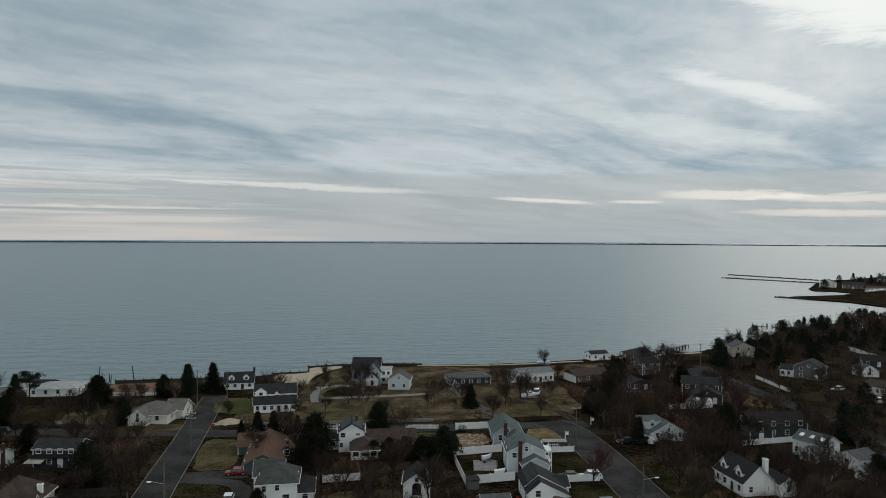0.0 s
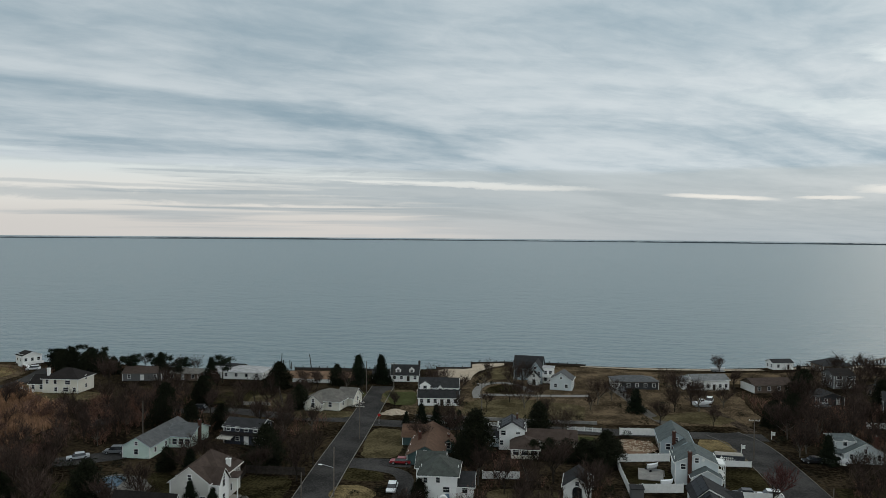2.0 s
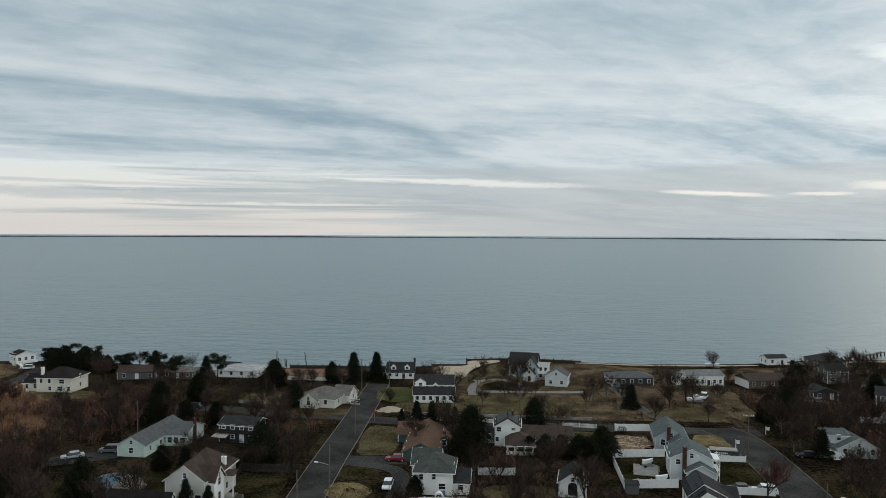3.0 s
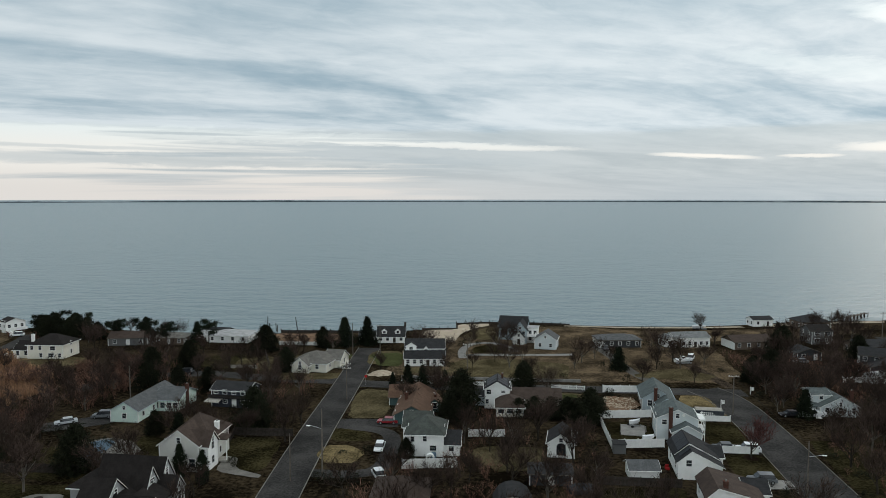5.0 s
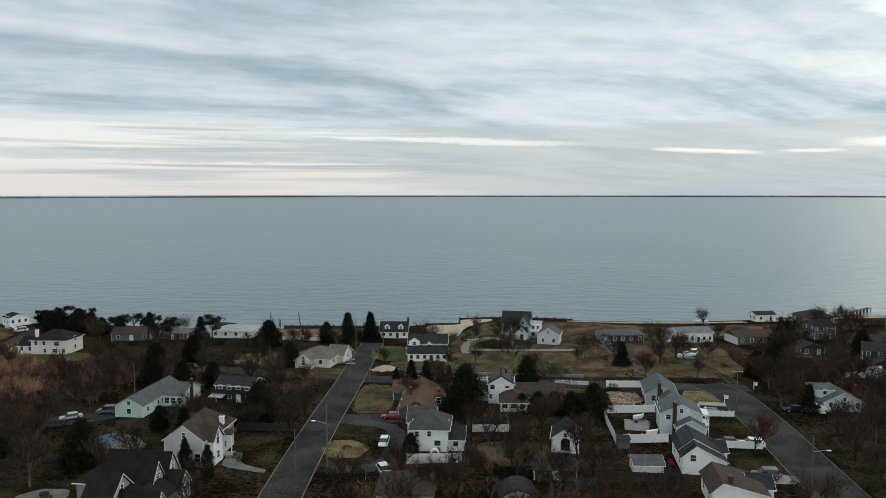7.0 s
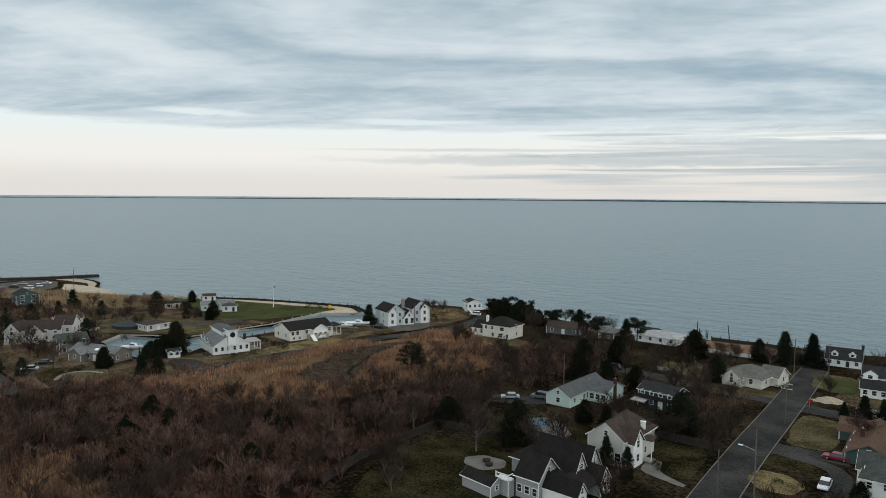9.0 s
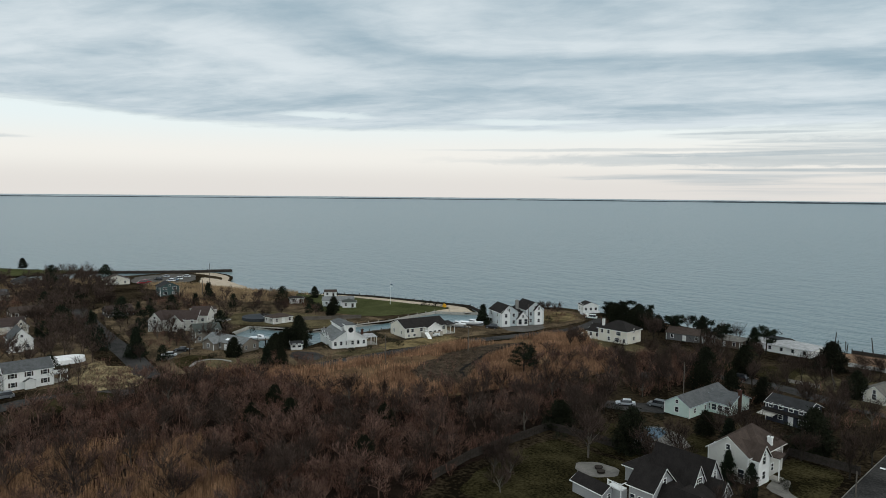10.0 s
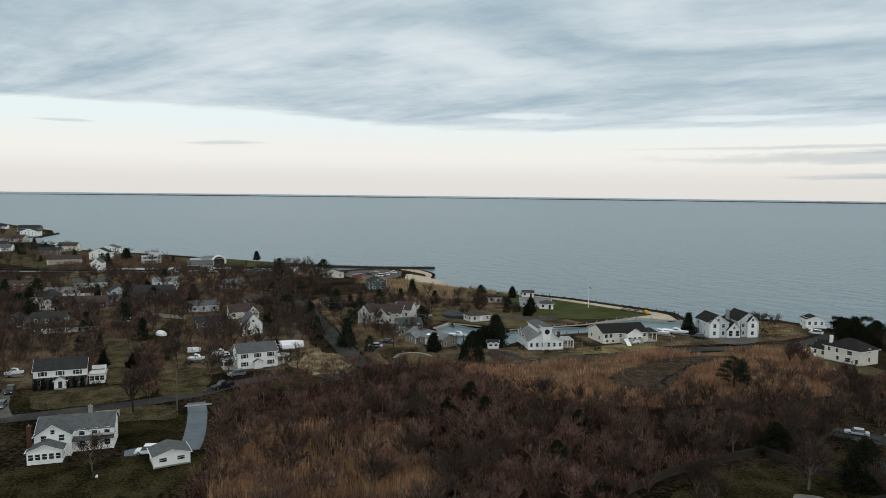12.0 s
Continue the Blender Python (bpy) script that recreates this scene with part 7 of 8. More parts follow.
scatter([(-205, 60), (-300, 60), (-345, 100), (-300, 145), (-250, 150), (-236, 100)], 55, 5.0, far(0.25, 5, 9))
scatter([(-520, -110), (-500, 30), (-560, 10), (-740, -110), (-620, -160)], 70, 7.0, far(0.2, 6, 10))
scatter([(-760, -130), (-860, -110), (-1150, -210), (-1100, -280), (-800, -190)], 50, 8.0, far(0.3, 6, 11))
scatter([(440, 700), (480, 745), (560, 830), (700, 915), (760, 860), (560, 700), (450, 640)], 45, 9.0, far(0.4, 6, 11))
GREY_WOODS = []


def wood_tree(x, y):
    if (x + 129) ** 2 + (y - 133) ** 2 < 81 or inside(x, y, MUD):
        return
    TREE_SPOTS.append((x, y))
    (GREY_WOODS if RND.random() < 0.55 else FAR_BARE).append((x, y, RND.uniform(4.5, 8.5)))


scatter([(x, y) for x, y in WOODS], 230, 2.9, wood_tree, over=True)
scatter([(-131, 124), (-128, 142), (-124, 165), (-135, 178), (-140, 150), (-138, 120)], 34, 2.9, wood_tree, over=True)
stand("bare_woods", GREY_WOODS, STAND, M["grey_twig"], "stand of bare grey trees in the brushwood", 8)
stand("bare_woods", FAR_BARE, STAND, M["twig"], "stand of bare winter trees beyond the gardens", 5)
stand("evergreen_woods", FAR_EVER, EVER_KIT, M["needles"], "stand of dark evergreen trees", 6)
for x, y in ((-140, 62), (-138, 70), (-122, 84), (-150, 72), (-108, 70)):
    ever("wide", x, y, 5.5)


def thicket(name, poly, density, lo, hi, mat, label, seed, avoid=()):
    g = random.Random(seed)
    xs, ys = [q[0] for q in poly], [q[1] for q in poly]
    spots = []
    for _ in range(int((max(xs) - min(xs)) * (max(ys) - min(ys)) * density)):
        x, y = g.uniform(min(xs), max(xs)), g.uniform(min(ys), max(ys))
        if inside(x, y, poly) and not any(inside(x, y, q) for q in avoid):
            n = noise.noise(Vector((x * 0.06, y * 0.06, seed)))
            if g.random() < 0.85 + n:
                spots.append((x, y, g.uniform(lo, hi) * (1 + 0.5 * n)))
    stand(name, spots, BUSH, M[mat], label, seed)


def brush(name, poly, density, lo, hi, mat, label, seed, stems=7, lean=0.32, width=0.035, twigs=2, avoid=()):
    """Uncountable thin stems over an area, as one mesh."""
    g = np.random.default_rng(seed)
    xs, ys = np.array([p[0] for p in poly]), np.array([p[1] for p in poly])
    area = 0.5 * abs(np.dot(xs, np.roll(ys, 1)) - np.dot(ys, np.roll(xs, 1)))
    box = (xs.max() - xs.min()) * (ys.max() - ys.min())
    n = int(area * density * box / area)
    px, py = g.uniform(xs.min(), xs.max(), n), g.uniform(ys.min(), ys.max(), n)
    ok = np.array([inside(a, b, poly) and not any(inside(a, b, q) for q in avoid) for a, b in zip(px, py)])
    px, py = px[ok], py[ok]
    hum = np.array([noise.noise(Vector((a * 0.045, b * 0.045, seed))) for a, b in zip(px, py)])
    keep = g.random(len(px)) < 0.7 + 1.3 * hum
    px, py, hum = px[keep], py[keep], hum[keep]
    m = len(px) * stems
    bx, by = np.repeat(px, stems) + g.normal(0, 0.35, m), np.repeat(py, stems) + g.normal(0, 0.35, m)
    hh = g.uniform(lo, hi, m) * np.repeat(1 + 0.45 * hum, stems)
    a, l = g.uniform(0, 6.283, m), g.normal(0, lean, m)
    b0 = np.stack([bx, by, np.full(m, -0.05)], 1)
    tip = b0 + np.stack([np.cos(a) * l * hh, np.sin(a) * l * hh, hh], 1)
    t = g.uniform(0, 6.283, m)
    side = np.stack([np.cos(t), np.sin(t), np.zeros(m)], 1) * (width * g.uniform(0.6, 1.4, m))[:, None]
    tri = [np.stack([b0 - side, b0 + side, tip], 1)]
    for _ in range(twigs):
        f = g.uniform(0.3, 0.9, m)[:, None]
        o = b0 + (tip - b0) * f
        q = o + g.normal(0, 0.2, (m, 3)) * hh[:, None] * 0.7 + np.array([0, 0, 0.12]) * hh[:, None]
        tri.append(np.stack([o - side * 0.7, o + side * 0.7, q], 1))
    v = np.concatenate(tri).reshape(-1, 3)
    k = len(v) // 3
    me = bpy.data.meshes.new(name)
    me.from_pydata(v.tolist(), [], np.arange(3 * k).reshape(-1, 3).tolist())
    me.materials.append(M[mat])
    return tagged(new(name, me), label, kind="stuff")


thicket("brushwood", WOODS, 0.26, 1.4, 3.8, "brush", "tangled leafless brown brushwood", 3, avoid=(REEDS,))
thicket("brushwood", REEDS, 0.06, 2.0, 3.6, "brush", "scattered brushwood among reeds", 31)
thicket("brushwood", MARSH, 0.015, 1.6, 3.0, "brush", "scattered brushwood among marsh reeds", 32)
brush("reeds", MARSH, 3.8, 1.5, 2.5, "reed", "dense rust-brown marsh reeds", 4, stems=5, lean=0.12, width=0.07, twigs=1, avoid=(MUD,))
brush("reeds", REEDS, 2.6, 2.2, 3.4, "dark_reed", "tall tan reeds before the brushwood", 6, stems=6, lean=0.12, width=0.06, twigs=1)
brush("reeds", [(-353.2, 115.1), (-365.8, 142.1), (-333.9, 155.3), (-306.8, 169.3), (-303.2, 141.2), (-307.8, 108.7)], 1.5, 1.4, 2.4, "tan_reed", "tan reeds behind the beach", 77, stems=5, lean=0.12, width=0.10, twigs=1, avoid=KEEP_CLEAR)
brush("reeds", BEACH_REEDS, 1.6, 1.6, 2.6, "tan_reed", "pale reeds behind the beach", 7, stems=5, lean=0.12, width=0.09, twigs=1)
brush("reeds", [(-446, 60), (-438, 98), (-420, 104), (-400, 60), (-400, -30), (-452, -30), (-448, 20)], 0.8, 1.6, 2.6, "tan_reed", "pale reeds along the creek", 8, stems=5, lean=0.12, width=0.12, twigs=1)
brush("stalks", MUD, 5.0, 0.15, 0.45, "matted", "matted dead grass on the mud", 9, stems=6, lean=0.9, width=0.06, twigs=0, avoid=(BED,))
thicket("brushwood", [(-184, 0.8), (-184, 3.4), (-205, 5), (-242, 4), (-250, -1), (-225, -1)], 0.4, 1.4, 3.4, "brush", "brown hedge of brush between two lawns", 42)
brush("stalks", [(-189, 38), (-201, 36), (-222, 42), (-226, 54), (-203, 59), (-186, 52)], 0.7, 0.4, 1.3, "brush", "thin weeds on the straw-coloured lot", 41, stems=5, width=0.04)
thicket("brushwood", MUD, 0.10, 0.5, 1.2, "brush", "low tussocks of brown stems on the mud", 33, avoid=(BED,))
thicket("brushwood", [(-130, 160), (-104, 150), (-100, 186), (-116, 204), (-128, 196), (-132, 182)], 0.26, 2.0, 4.2, "brush", "brown thicket beside gardens", 10)
thicket("brushwood", [(56, 128), (60, 152), (84, 158), (100, 128), (104, 100), (60, 100)], 0.2, 1.0, 2.4, "brush", "low russet brush on a vacant lot", 11)
thicket("brushwood", [(58, 174), (58, 230), (90, 232), (112, 225), (112, 190), (86, 180)], 0.13, 1.4, 3.6, "brush", "brown brush behind gardens", 12)
brush("brushwood", [(-215, 62), (-196, 62), (-192, 90), (-204, 76)], 0.3, 0.8, 2.2, "brush", "brown hedge brush beside lawns", 13, stems=6)
brush("brushwood", [(130, 262), (160, 300), (230, 366), (300, 404), (300, 360), (200, 296)], 0.18, 2.0, 5.0, "twig", "dark undergrowth in the shore wood", 14, stems=6, width=0.06)
for k, poly in enumerate(([(-36, 100), (-34, 128), (12, 136), (14, 100)], [(-16, 136), (-14, 158), (14, 158), (14, 140)], [(56, 200), (62, 236), (112, 230), (112, 205)],
                          [(-300, -60), (-300, 60), (-400, 60), (-400, -60)], [(-220, -50), (-215, 20), (-290, 40), (-290, -50)], [(-110, 160), (-56, 160), (-58, 190), (-110, 186)])):
    thicket("brushwood", poly, 0.10, 1.4, 3.6, "brush", "thin leafless undergrowth between gardens", 20 + k, avoid=KEEP_CLEAR)


for k, poly in enumerate(([(-194, 66), (-190, 80), (-178, 98), (-184, 110), (-196, 98), (-204, 86)], [(-184, 126), (-182, 150), (-187, 150), (-190, 128)], [(-250, 66), (-226, 70), (-236, 82), (-256, 80)], [(-262, 142), (-290, 138), (-316, 150), (-300, 160), (-268, 150)],
                          [(-290, 110), (-330, 126), (-340, 100), (-300, 84)], [(-186, 206), (-184, 226), (-206, 232), (-212, 222)], [(-180, 222), (-176, 236), (-150, 240), (-150, 222)], [(-486, 40), (-500, -50), (-600, -80), (-560, 0)])):
    thicket("brushwood", poly, 0.2, 1.2, 3.2, "brush", "brown shrubs and brush between gardens", 50 + k, avoid=KEEP_CLEAR)


def shrub_mesh(seed):
    rnd = random.Random(seed)
    pts = []
    for _ in range(55):
        a, u = rnd.random() * 6.28, rnd.random()
        r = 0.55 * math.sqrt(rnd.uniform(0.3, 1)) * (1 - 0.45 * u * u)
        pts.append((r * math.cos(a), r * math.sin(a), 0.08 + 0.8 * u))
    return clump_mesh(pts, 0.16, seed, "shrub", M["leaves"], 8)


SHRUBS = [shrub_mesh(k) for k in range(3)]


def shrub(x, y, w, hgt, label="rounded dark evergreen shrub"):
    o = new("shrub", SHRUBS[RND.randrange(3)])
    o.matrix_basis = pose(x, y, 0, 0, 0, RND.uniform(0, 360)) @ Matrix.Diagonal((w, w, hgt, 1))
    TREE_SPOTS.append((x, y))
    return tagged(o, label, "shrub", "shrubs")


for k in range(12):
    shrub(-3.5 + 1.6 * k + RND.uniform(-0.3, 0.3), 160.6 + 0.25 * k, 2.8, RND.uniform(2.6, 4.2), "dense dark evergreen hedge shrub")
for k in range(9):
    shrub(-108 + 3.1 * k, 136 - 0.9 * k + RND.uniform(-0.4, 0.4), 2.2, RND.uniform(1.3, 2.0), "dark hedge shrub beside the parking place")
for k in range(8):
    shrub(-208 + 2.7 * k, 137 - 0.2 * k, 2.6, 1.5, "clipped brown hedge beside the canal house")
for k in range(14):
    shrub(-262 - 2.6 * k, 146 + 0.8 * k + RND.uniform(-1, 1), 3.4, RND.uniform(1.8, 3.2), "dark evergreen hedge on the point")
for x, y, w, hgt in ((-37, 118, 3, 1.6), (-34, 117.5, 3, 1.8), (-31, 118, 3, 1.5), (-36.6, 131, 2.2, 0.7), (-61, 117.6, 2, 1.4), (-56, 124, 1.8, 1.2), (-54.5, 122, 1.6, 1.1), (-32, 158, 2.4, 1.6), (-33.5, 166, 2.0, 1.5), (-149, 4, 2.0, 1.3),
                     (-206, 100, 3.4, 2.4), (-199, 113, 2.6, 1.6), (-191, 118, 2.2, 1.2), (-190, 124, 2.4, 1.4), (-244, 196, 6, 2.4), (-249, 193, 6, 2.6), (-192, 197, 3, 2.0), (-191, 193, 2.6, 1.8), (-188, 206, 3.4, 3.0), (-124, -8, 2.4, 1.4), (-122, -3, 2.6, 1.2), (-26, 188, 2, 1.5), (24, 214, 2.4, 1.6), (26, 210, 2.2, 1.5)):
    shrub(x, y, w, hgt)
scatter([(-36, 100), (-36, 250), (110, 270), (110, 100)], 60, 3.0, lambda x, y: shrub(x, y, RND.uniform(1.5, 3), RND.uniform(0.9, 2.2)))
scatter([(-130, 95), (-130, 235), (-52, 235), (-52, 95)], 30, 3.0, lambda x, y: shrub(x, y, RND.uniform(1.5, 3), RND.uniform(0.9, 2.2)))
scatter([(-320, -60), (-320, 130), (-185, 130), (-185, -60)], 50, 3.0, lambda x, y: shrub(x, y, RND.uniform(1.5, 3.2), RND.uniform(0.9, 2.4)))

# ---- vehicles ----
def car_meshes(kind):
    if ("car", kind) in CACHE:
        return CACHE[("car", kind)]
    L_, W_, H_, hood, cab0, cab1 = dict(sedan=(4.6, 1.8, 1.45, 0.85, 1.1, 3.9), suv=(4.7, 1.9, 1.75, 1.0, 1.1, 4.45), van=(5.2, 2.0, 2.1, 1.1, 0.7, 5.0), pickup=(5.6, 1.95, 1.85, 1.05, 1.5, 3.6))[kind]
    b, g, r = Shape(), Shape(), Shape()
    x0 = -L_ / 2
    low = [(x0, 0.35), (x0 + L_, 0.35), (x0 + L_, hood * 0.92), (x0 + L_ - 0.15, hood), (x0 + 0.25, hood * 0.9), (x0, hood * 0.7)]
    b.prism([(p[0], p[1]) for p in low], -W_ / 2, W_ / 2, "y")
    if kind == "pickup":
        b.box(x0 + 3.6, -W_ / 2, hood, x0 + L_, -W_ / 2 + 0.1, hood + 0.25).box(x0 + 3.6, W_ / 2 - 0.1, hood, x0 + L_, W_ / 2, hood + 0.25).box(x0 + L_ - 0.1, -W_ / 2, hood, x0 + L_, W_ / 2, hood + 0.25)
    t = 0.14
    a0, a1 = x0 + cab0, x0 + cab1
    v = [(a0, -W_ / 2 + 0.05, hood - 0.02), (a1, -W_ / 2 + 0.05, hood - 0.02), (a1, W_ / 2 - 0.05, hood - 0.02), (a0, W_ / 2 - 0.05, hood - 0.02),
         (a0 + 0.65, -W_ / 2 + t + 0.05, H_ - 0.06), (a1 - 0.35, -W_ / 2 + t + 0.05, H_ - 0.06), (a1 - 0.35, W_ / 2 - t - 0.05, H_ - 0.06), (a0 + 0.65, W_ / 2 - t - 0.05, H_ - 0.06)]
    g.add(v, [(0, 3, 2, 1), (4, 5, 6, 7), (0, 1, 5, 4), (1, 2, 6, 5), (2, 3, 7, 6), (3, 0, 4, 7)])
    r.box(a0 + 0.62, -W_ / 2 + t + 0.03, H_ - 0.07, a1 - 0.32, W_ / 2 - t - 0.03, H_)
    ty, ri = Shape().tube((0, -0.11, 0), (0, 0.11, 0), 0.34, 0.34, 14), Shape().tube((0, -0.12, 0), (0, 0.12, 0), 0.2, 0.2, 10)
    li = Shape().box(-0.03, -0.16, -0.07, 0.03, 0.16, 0.07)
    CACHE[("car", kind)] = (b.mesh("body", None), g.mesh("glazing", M["glass"]), r.mesh("roof", None), ty.mesh("tyre", M["rubber"]), ri.mesh("rim", M["metal"]), li.mesh("headlight", M["gelcoat"]), L_, W_, hood)
    return CACHE[("car", kind)]


def car(kind, colour, x, y, rot):
    b, g, r, ty, ri, li, L_, W_, hood = car_meshes(kind)
    names = dict(sedan="saloon car", suv="estate car", van="panel van", pickup="pickup truck")
    c = thing("car", x, y, rot, f"{colour} {names[kind]} parked on a driveway", "car", "parked cars", z=0.05)
    for nm, me in (("body", b), ("roof", r)):
        key = (nm, kind, colour)
        if key not in CACHE:
            CACHE[key] = me.copy()
            CACHE[key].materials.clear()
            CACHE[key].materials.append(M["car_" + colour])
        part(nm, CACHE[key], None, c)
    part("glazing", g, None, c)
    for sx in (-L_ / 2 + 0.85, L_ / 2 - 0.85):
        for sy in (-W_ / 2 + 0.1, W_ / 2 - 0.1):
            w = part("wheel", ty, None, c, "", (sx, sy, 0.34))
            part("rim", ri, None, w)
    for sy in (-W_ / 2 + 0.3, W_ / 2 - 0.3):
        part("headlight", li, None, c, "", (-L_ / 2 - 0.005, sy, hood * 0.62))


car("sedan", "red", -31.6, 150.2, 4)
car("sedan", "white", -29.8, 134.4, 95)
car("sedan", "white", -26.8, 120.6, 118)
car("sedan", "silver", -102, 140.4, 40)
car("suv", "grey", -96.6, 145.6, 15)
car("suv", "black", -97.5, 185, 5)
car("suv", "silver", -62.5, 201.5, 6)
car("sedan", "black", 38.0, 143.2, 0)
car("suv", "white", 42.4, 142.6, -4)
car("suv", "grey", 40.4, 127.2, 2)
car("sedan", "black", 58.6, 167.2, 4)
car("pickup", "white", 63.4, 167.6, 8)
car("suv", "white", 48.0, 222, 70)
car("sedan", "black", 23.5, 233, 100)
car("sedan", "grey", 80.0, 222, 20)
car("suv", "white", -143.2, 1.2, 75)
car("pickup", "black", -185.2, 18.6, 115)
car("suv", "grey", -196.2, 23.2, 95)
car("suv", "black", -198.5, -30.4, 178)
car("sedan", "grey", -186, -30.2, 175)
car("sedan", "silver", -217.6, 69.0, 60)
car("sedan", "black", -222.5, 74.5, 55)
car("suv", "white", -199.0, 189.5, 60)
car("suv", "white", -198.6, 193.2, 65)
car("suv", "black", -193.0, 180.4, 30)
car("pickup", "white", -194.6, 153.0, 60)
car("suv", "white", -184.5, 228.0, 30)
car("sedan", "silver", 150.0, 222.0, 20)
car("sedan", "white", 152.0, 205.0, 60)
for k, (cx, cy, colour) in enumerate(((-402, 128, "white"), (-405, 131, "blue"), (-408, 134, "white"), (-418, 142, "white"), (-412, 124, "black"), (-424, 132, "silver"))):
    car("sedan" if k % 2 else "suv", colour, cx, cy, 35)
for cx, cy in ((-400, 112), (-403, 115)):
    car("van", "red", cx, cy, 80)


# ---- poles and lamps ----
def utility_pole(x, y, h, arms=1, lamp=None, rot=0, mat="wood"):
    p = thing("utility_pole", x, y, rot, "weathered wooden utility pole beside the street", "pole", "utility poles")
    part("pole", Shape().tube((0, 0, -0.2), (0, 0, h), 0.15, 0.10, 8), M[mat], p)
    for k in range(arms):
        z = h - 0.5 - 1.1 * k
        arm = part("crossarm", Shape().box(-1.2, -0.06, z - 0.07, 1.2, 0.06, z + 0.07), M["pale_wood"], p)
        for q in (-1.05, -0.5, 0.5, 1.05):
            part("insulator", Shape().tube((q, 0, z + 0.07), (q, 0, z + 0.27), 0.05, 0.04, 6), M["gelcoat"], arm)
    if lamp:
        part("lamp_arm", Shape().tube((0, 0, h * 0.72), (lamp, 0, h * 0.76), 0.05, 0.04, 6), M["metal"], p)
        part("lamp_head", Shape().prism([(-0.14, 0), (0.14, 0), (0.09, 0.14), (-0.09, 0.14)], lamp - 0.1 if lamp > 0 else lamp - 0.6, lamp + 0.6 if lamp > 0 else lamp + 0.1, "x"), M["gelcoat"], p, "pale street lamp head").location.z = h * 0.75


utility_pole(-36.6, 118.5, 12.8, 0, -2.2)
utility_pole(-45.4, 166.5, 9.6, 2)
utility_pole(-56.5, 214, 10.5, 0)
utility_pole(-48.6, 218, 9.6, 1)
utility_pole(-18, 192, 9.8, 1)
utility_pole(46, 122, 9.6, 0, 2.2)
utility_pole(46, 167, 9.4, 1)
utility_pole(-42, 117, 8.6, 0)
utility_pole(-169, 7.2, 9.5, 0, -1.4)
utility_pole(-97.4, 157.8, 9.0, 0)
utility_pole(-188, 195, 8.4, 0)
utility_pole(-169, 148, 8.4, 1)
utility_pole(-172, 118, 8.4, 0)
utility_pole(-383, 143, 11, 0)
utility_pole(-330, 120, 9, 0)
utility_pole(121, 262, 10, 1)


def cable(pts):
    cu = bpy.data.curves.new("cable", "CURVE")
    cu.dimensions, cu.bevel_depth, cu.bevel_resolution = "3D", 0.022, 0
    for a, b in zip(pts, pts[1:]):
        sp = cu.splines.new("POLY")
        sp.points.add(8)
        for k in range(9):
            f = k / 8
            q = Vector(a).lerp(Vector(b), f)
            sp.points[k].co = (q.x, q.y, q.z - 1.6 * f * (1 - f), 1)
    cu.materials.append(M["rubber"])
    tagged(new("cable", cu), "thin black overhead cable between poles", "cable", "overhead cables")


cable([(-35.5, 118.5, 12.0), (-45.4, 166.5, 9.1), (-56.5, 214, 9.8)])
cable([(-36.2, 118.5, 11.0), (-46.2, 166.5, 8.2), (-57, 214, 8.8)])
cable([(46, 122, 9.0), (46, 167, 8.9), (46, 205, 8.8)])
cable([(-18, 192, 9.3), (-48.6, 218, 9.1)])
f = thing("flagpole", -263, 182, 20, "white flagpole with a crossyard on the lawn", "flagpole")
part("pole", Shape().tube((0, 0, 0), (0, 0, 11.5), 0.13, 0.07, 8), M["gelcoat"], f)
part("yard", Shape().tube((-1.6, 0, 7.4), (1.6, 0, 8.6), 0.06, 0.05, 6), M["gelcoat"], f)
part("flag", Shape().prism([(0.1, 9.6), (1.3, 9.3), (1.25, 8.7), (0.1, 9.0)], -0.02, 0.02, "y"), M["car_blue"], f)
s = thing("stop_sign", -44.0, 180.4, 10, "red octagonal stop sign on a metal post", "road sign")
part("post", Shape().tube((0, 0, 0), (0, 0, 2.4), 0.04, 0.04, 6), M["metal"], s)
part("plate", Shape().prism([(0.4 * math.cos(math.pi * (2 * k + 1) / 8), 2.5 + 0.4 * math.sin(math.pi * (2 * k + 1) / 8)) for k in range(8)], -0.07, -0.04, "y"), M["red"], s)
for x, y in ((44.6, 172), (55, 185)):
    s = thing("sign_post", x, y, 0, "white wooden yard sign post", "sign")
    part("post", Shape().box(-0.07, -0.07, 0, 0.07, 0.07, 2.0), M["trim"], s)
    part("arm", Shape().box(-0.07, -0.05, 1.7, 0.9, 0.05, 1.82), M["trim"], s)
    part("board", Shape().box(0.15, -0.02, 1.0, 0.85, 0.02, 1.6), M["trim"], s)

# ---- fences ----
W_ = "white vinyl privacy fence beside the lawn"
fence("fence", [(15, 160), (27, 162.5)], 1.8, "trim", W_)
fence("fence", [(36.5, 161), (44, 161.5)], 1.3, "trim", W_)
fence("fence", [(16, 141), (26.5, 143)], 1.8, "trim", W_)
fence("fence", [(34.5, 141.2), (44, 141.4)], 1.5, "trim", W_)
fence("fence", [(15, 160), (16, 141)], 1.7, "trim", "white vinyl fence along the garden side")
fence("fence", [(18, 182), (27, 183)], 1.8, "trim", W_)
fence("fence", [(-13, 144), (-5.5, 145)], 1.6, "trim", W_)
fence("fence", [(-23.5, 125), (-13.5, 127)], 1.9, "trim", "white vinyl fence in front of the house")
fence("fence", [(-35, 183.4), (-13, 184)], 1.2, "trim", "white picket fence along the cross street", pickets=True)
fence("fence", [(5, 183.6), (13.5, 183.2)], 1.2, "trim", "white picket fence with wide gaps", pickets=True)
fence("fence", [(-62, 138.5), (-49.5, 139.2)], 1.7, "dark_wood", "dark wooden garden fence")
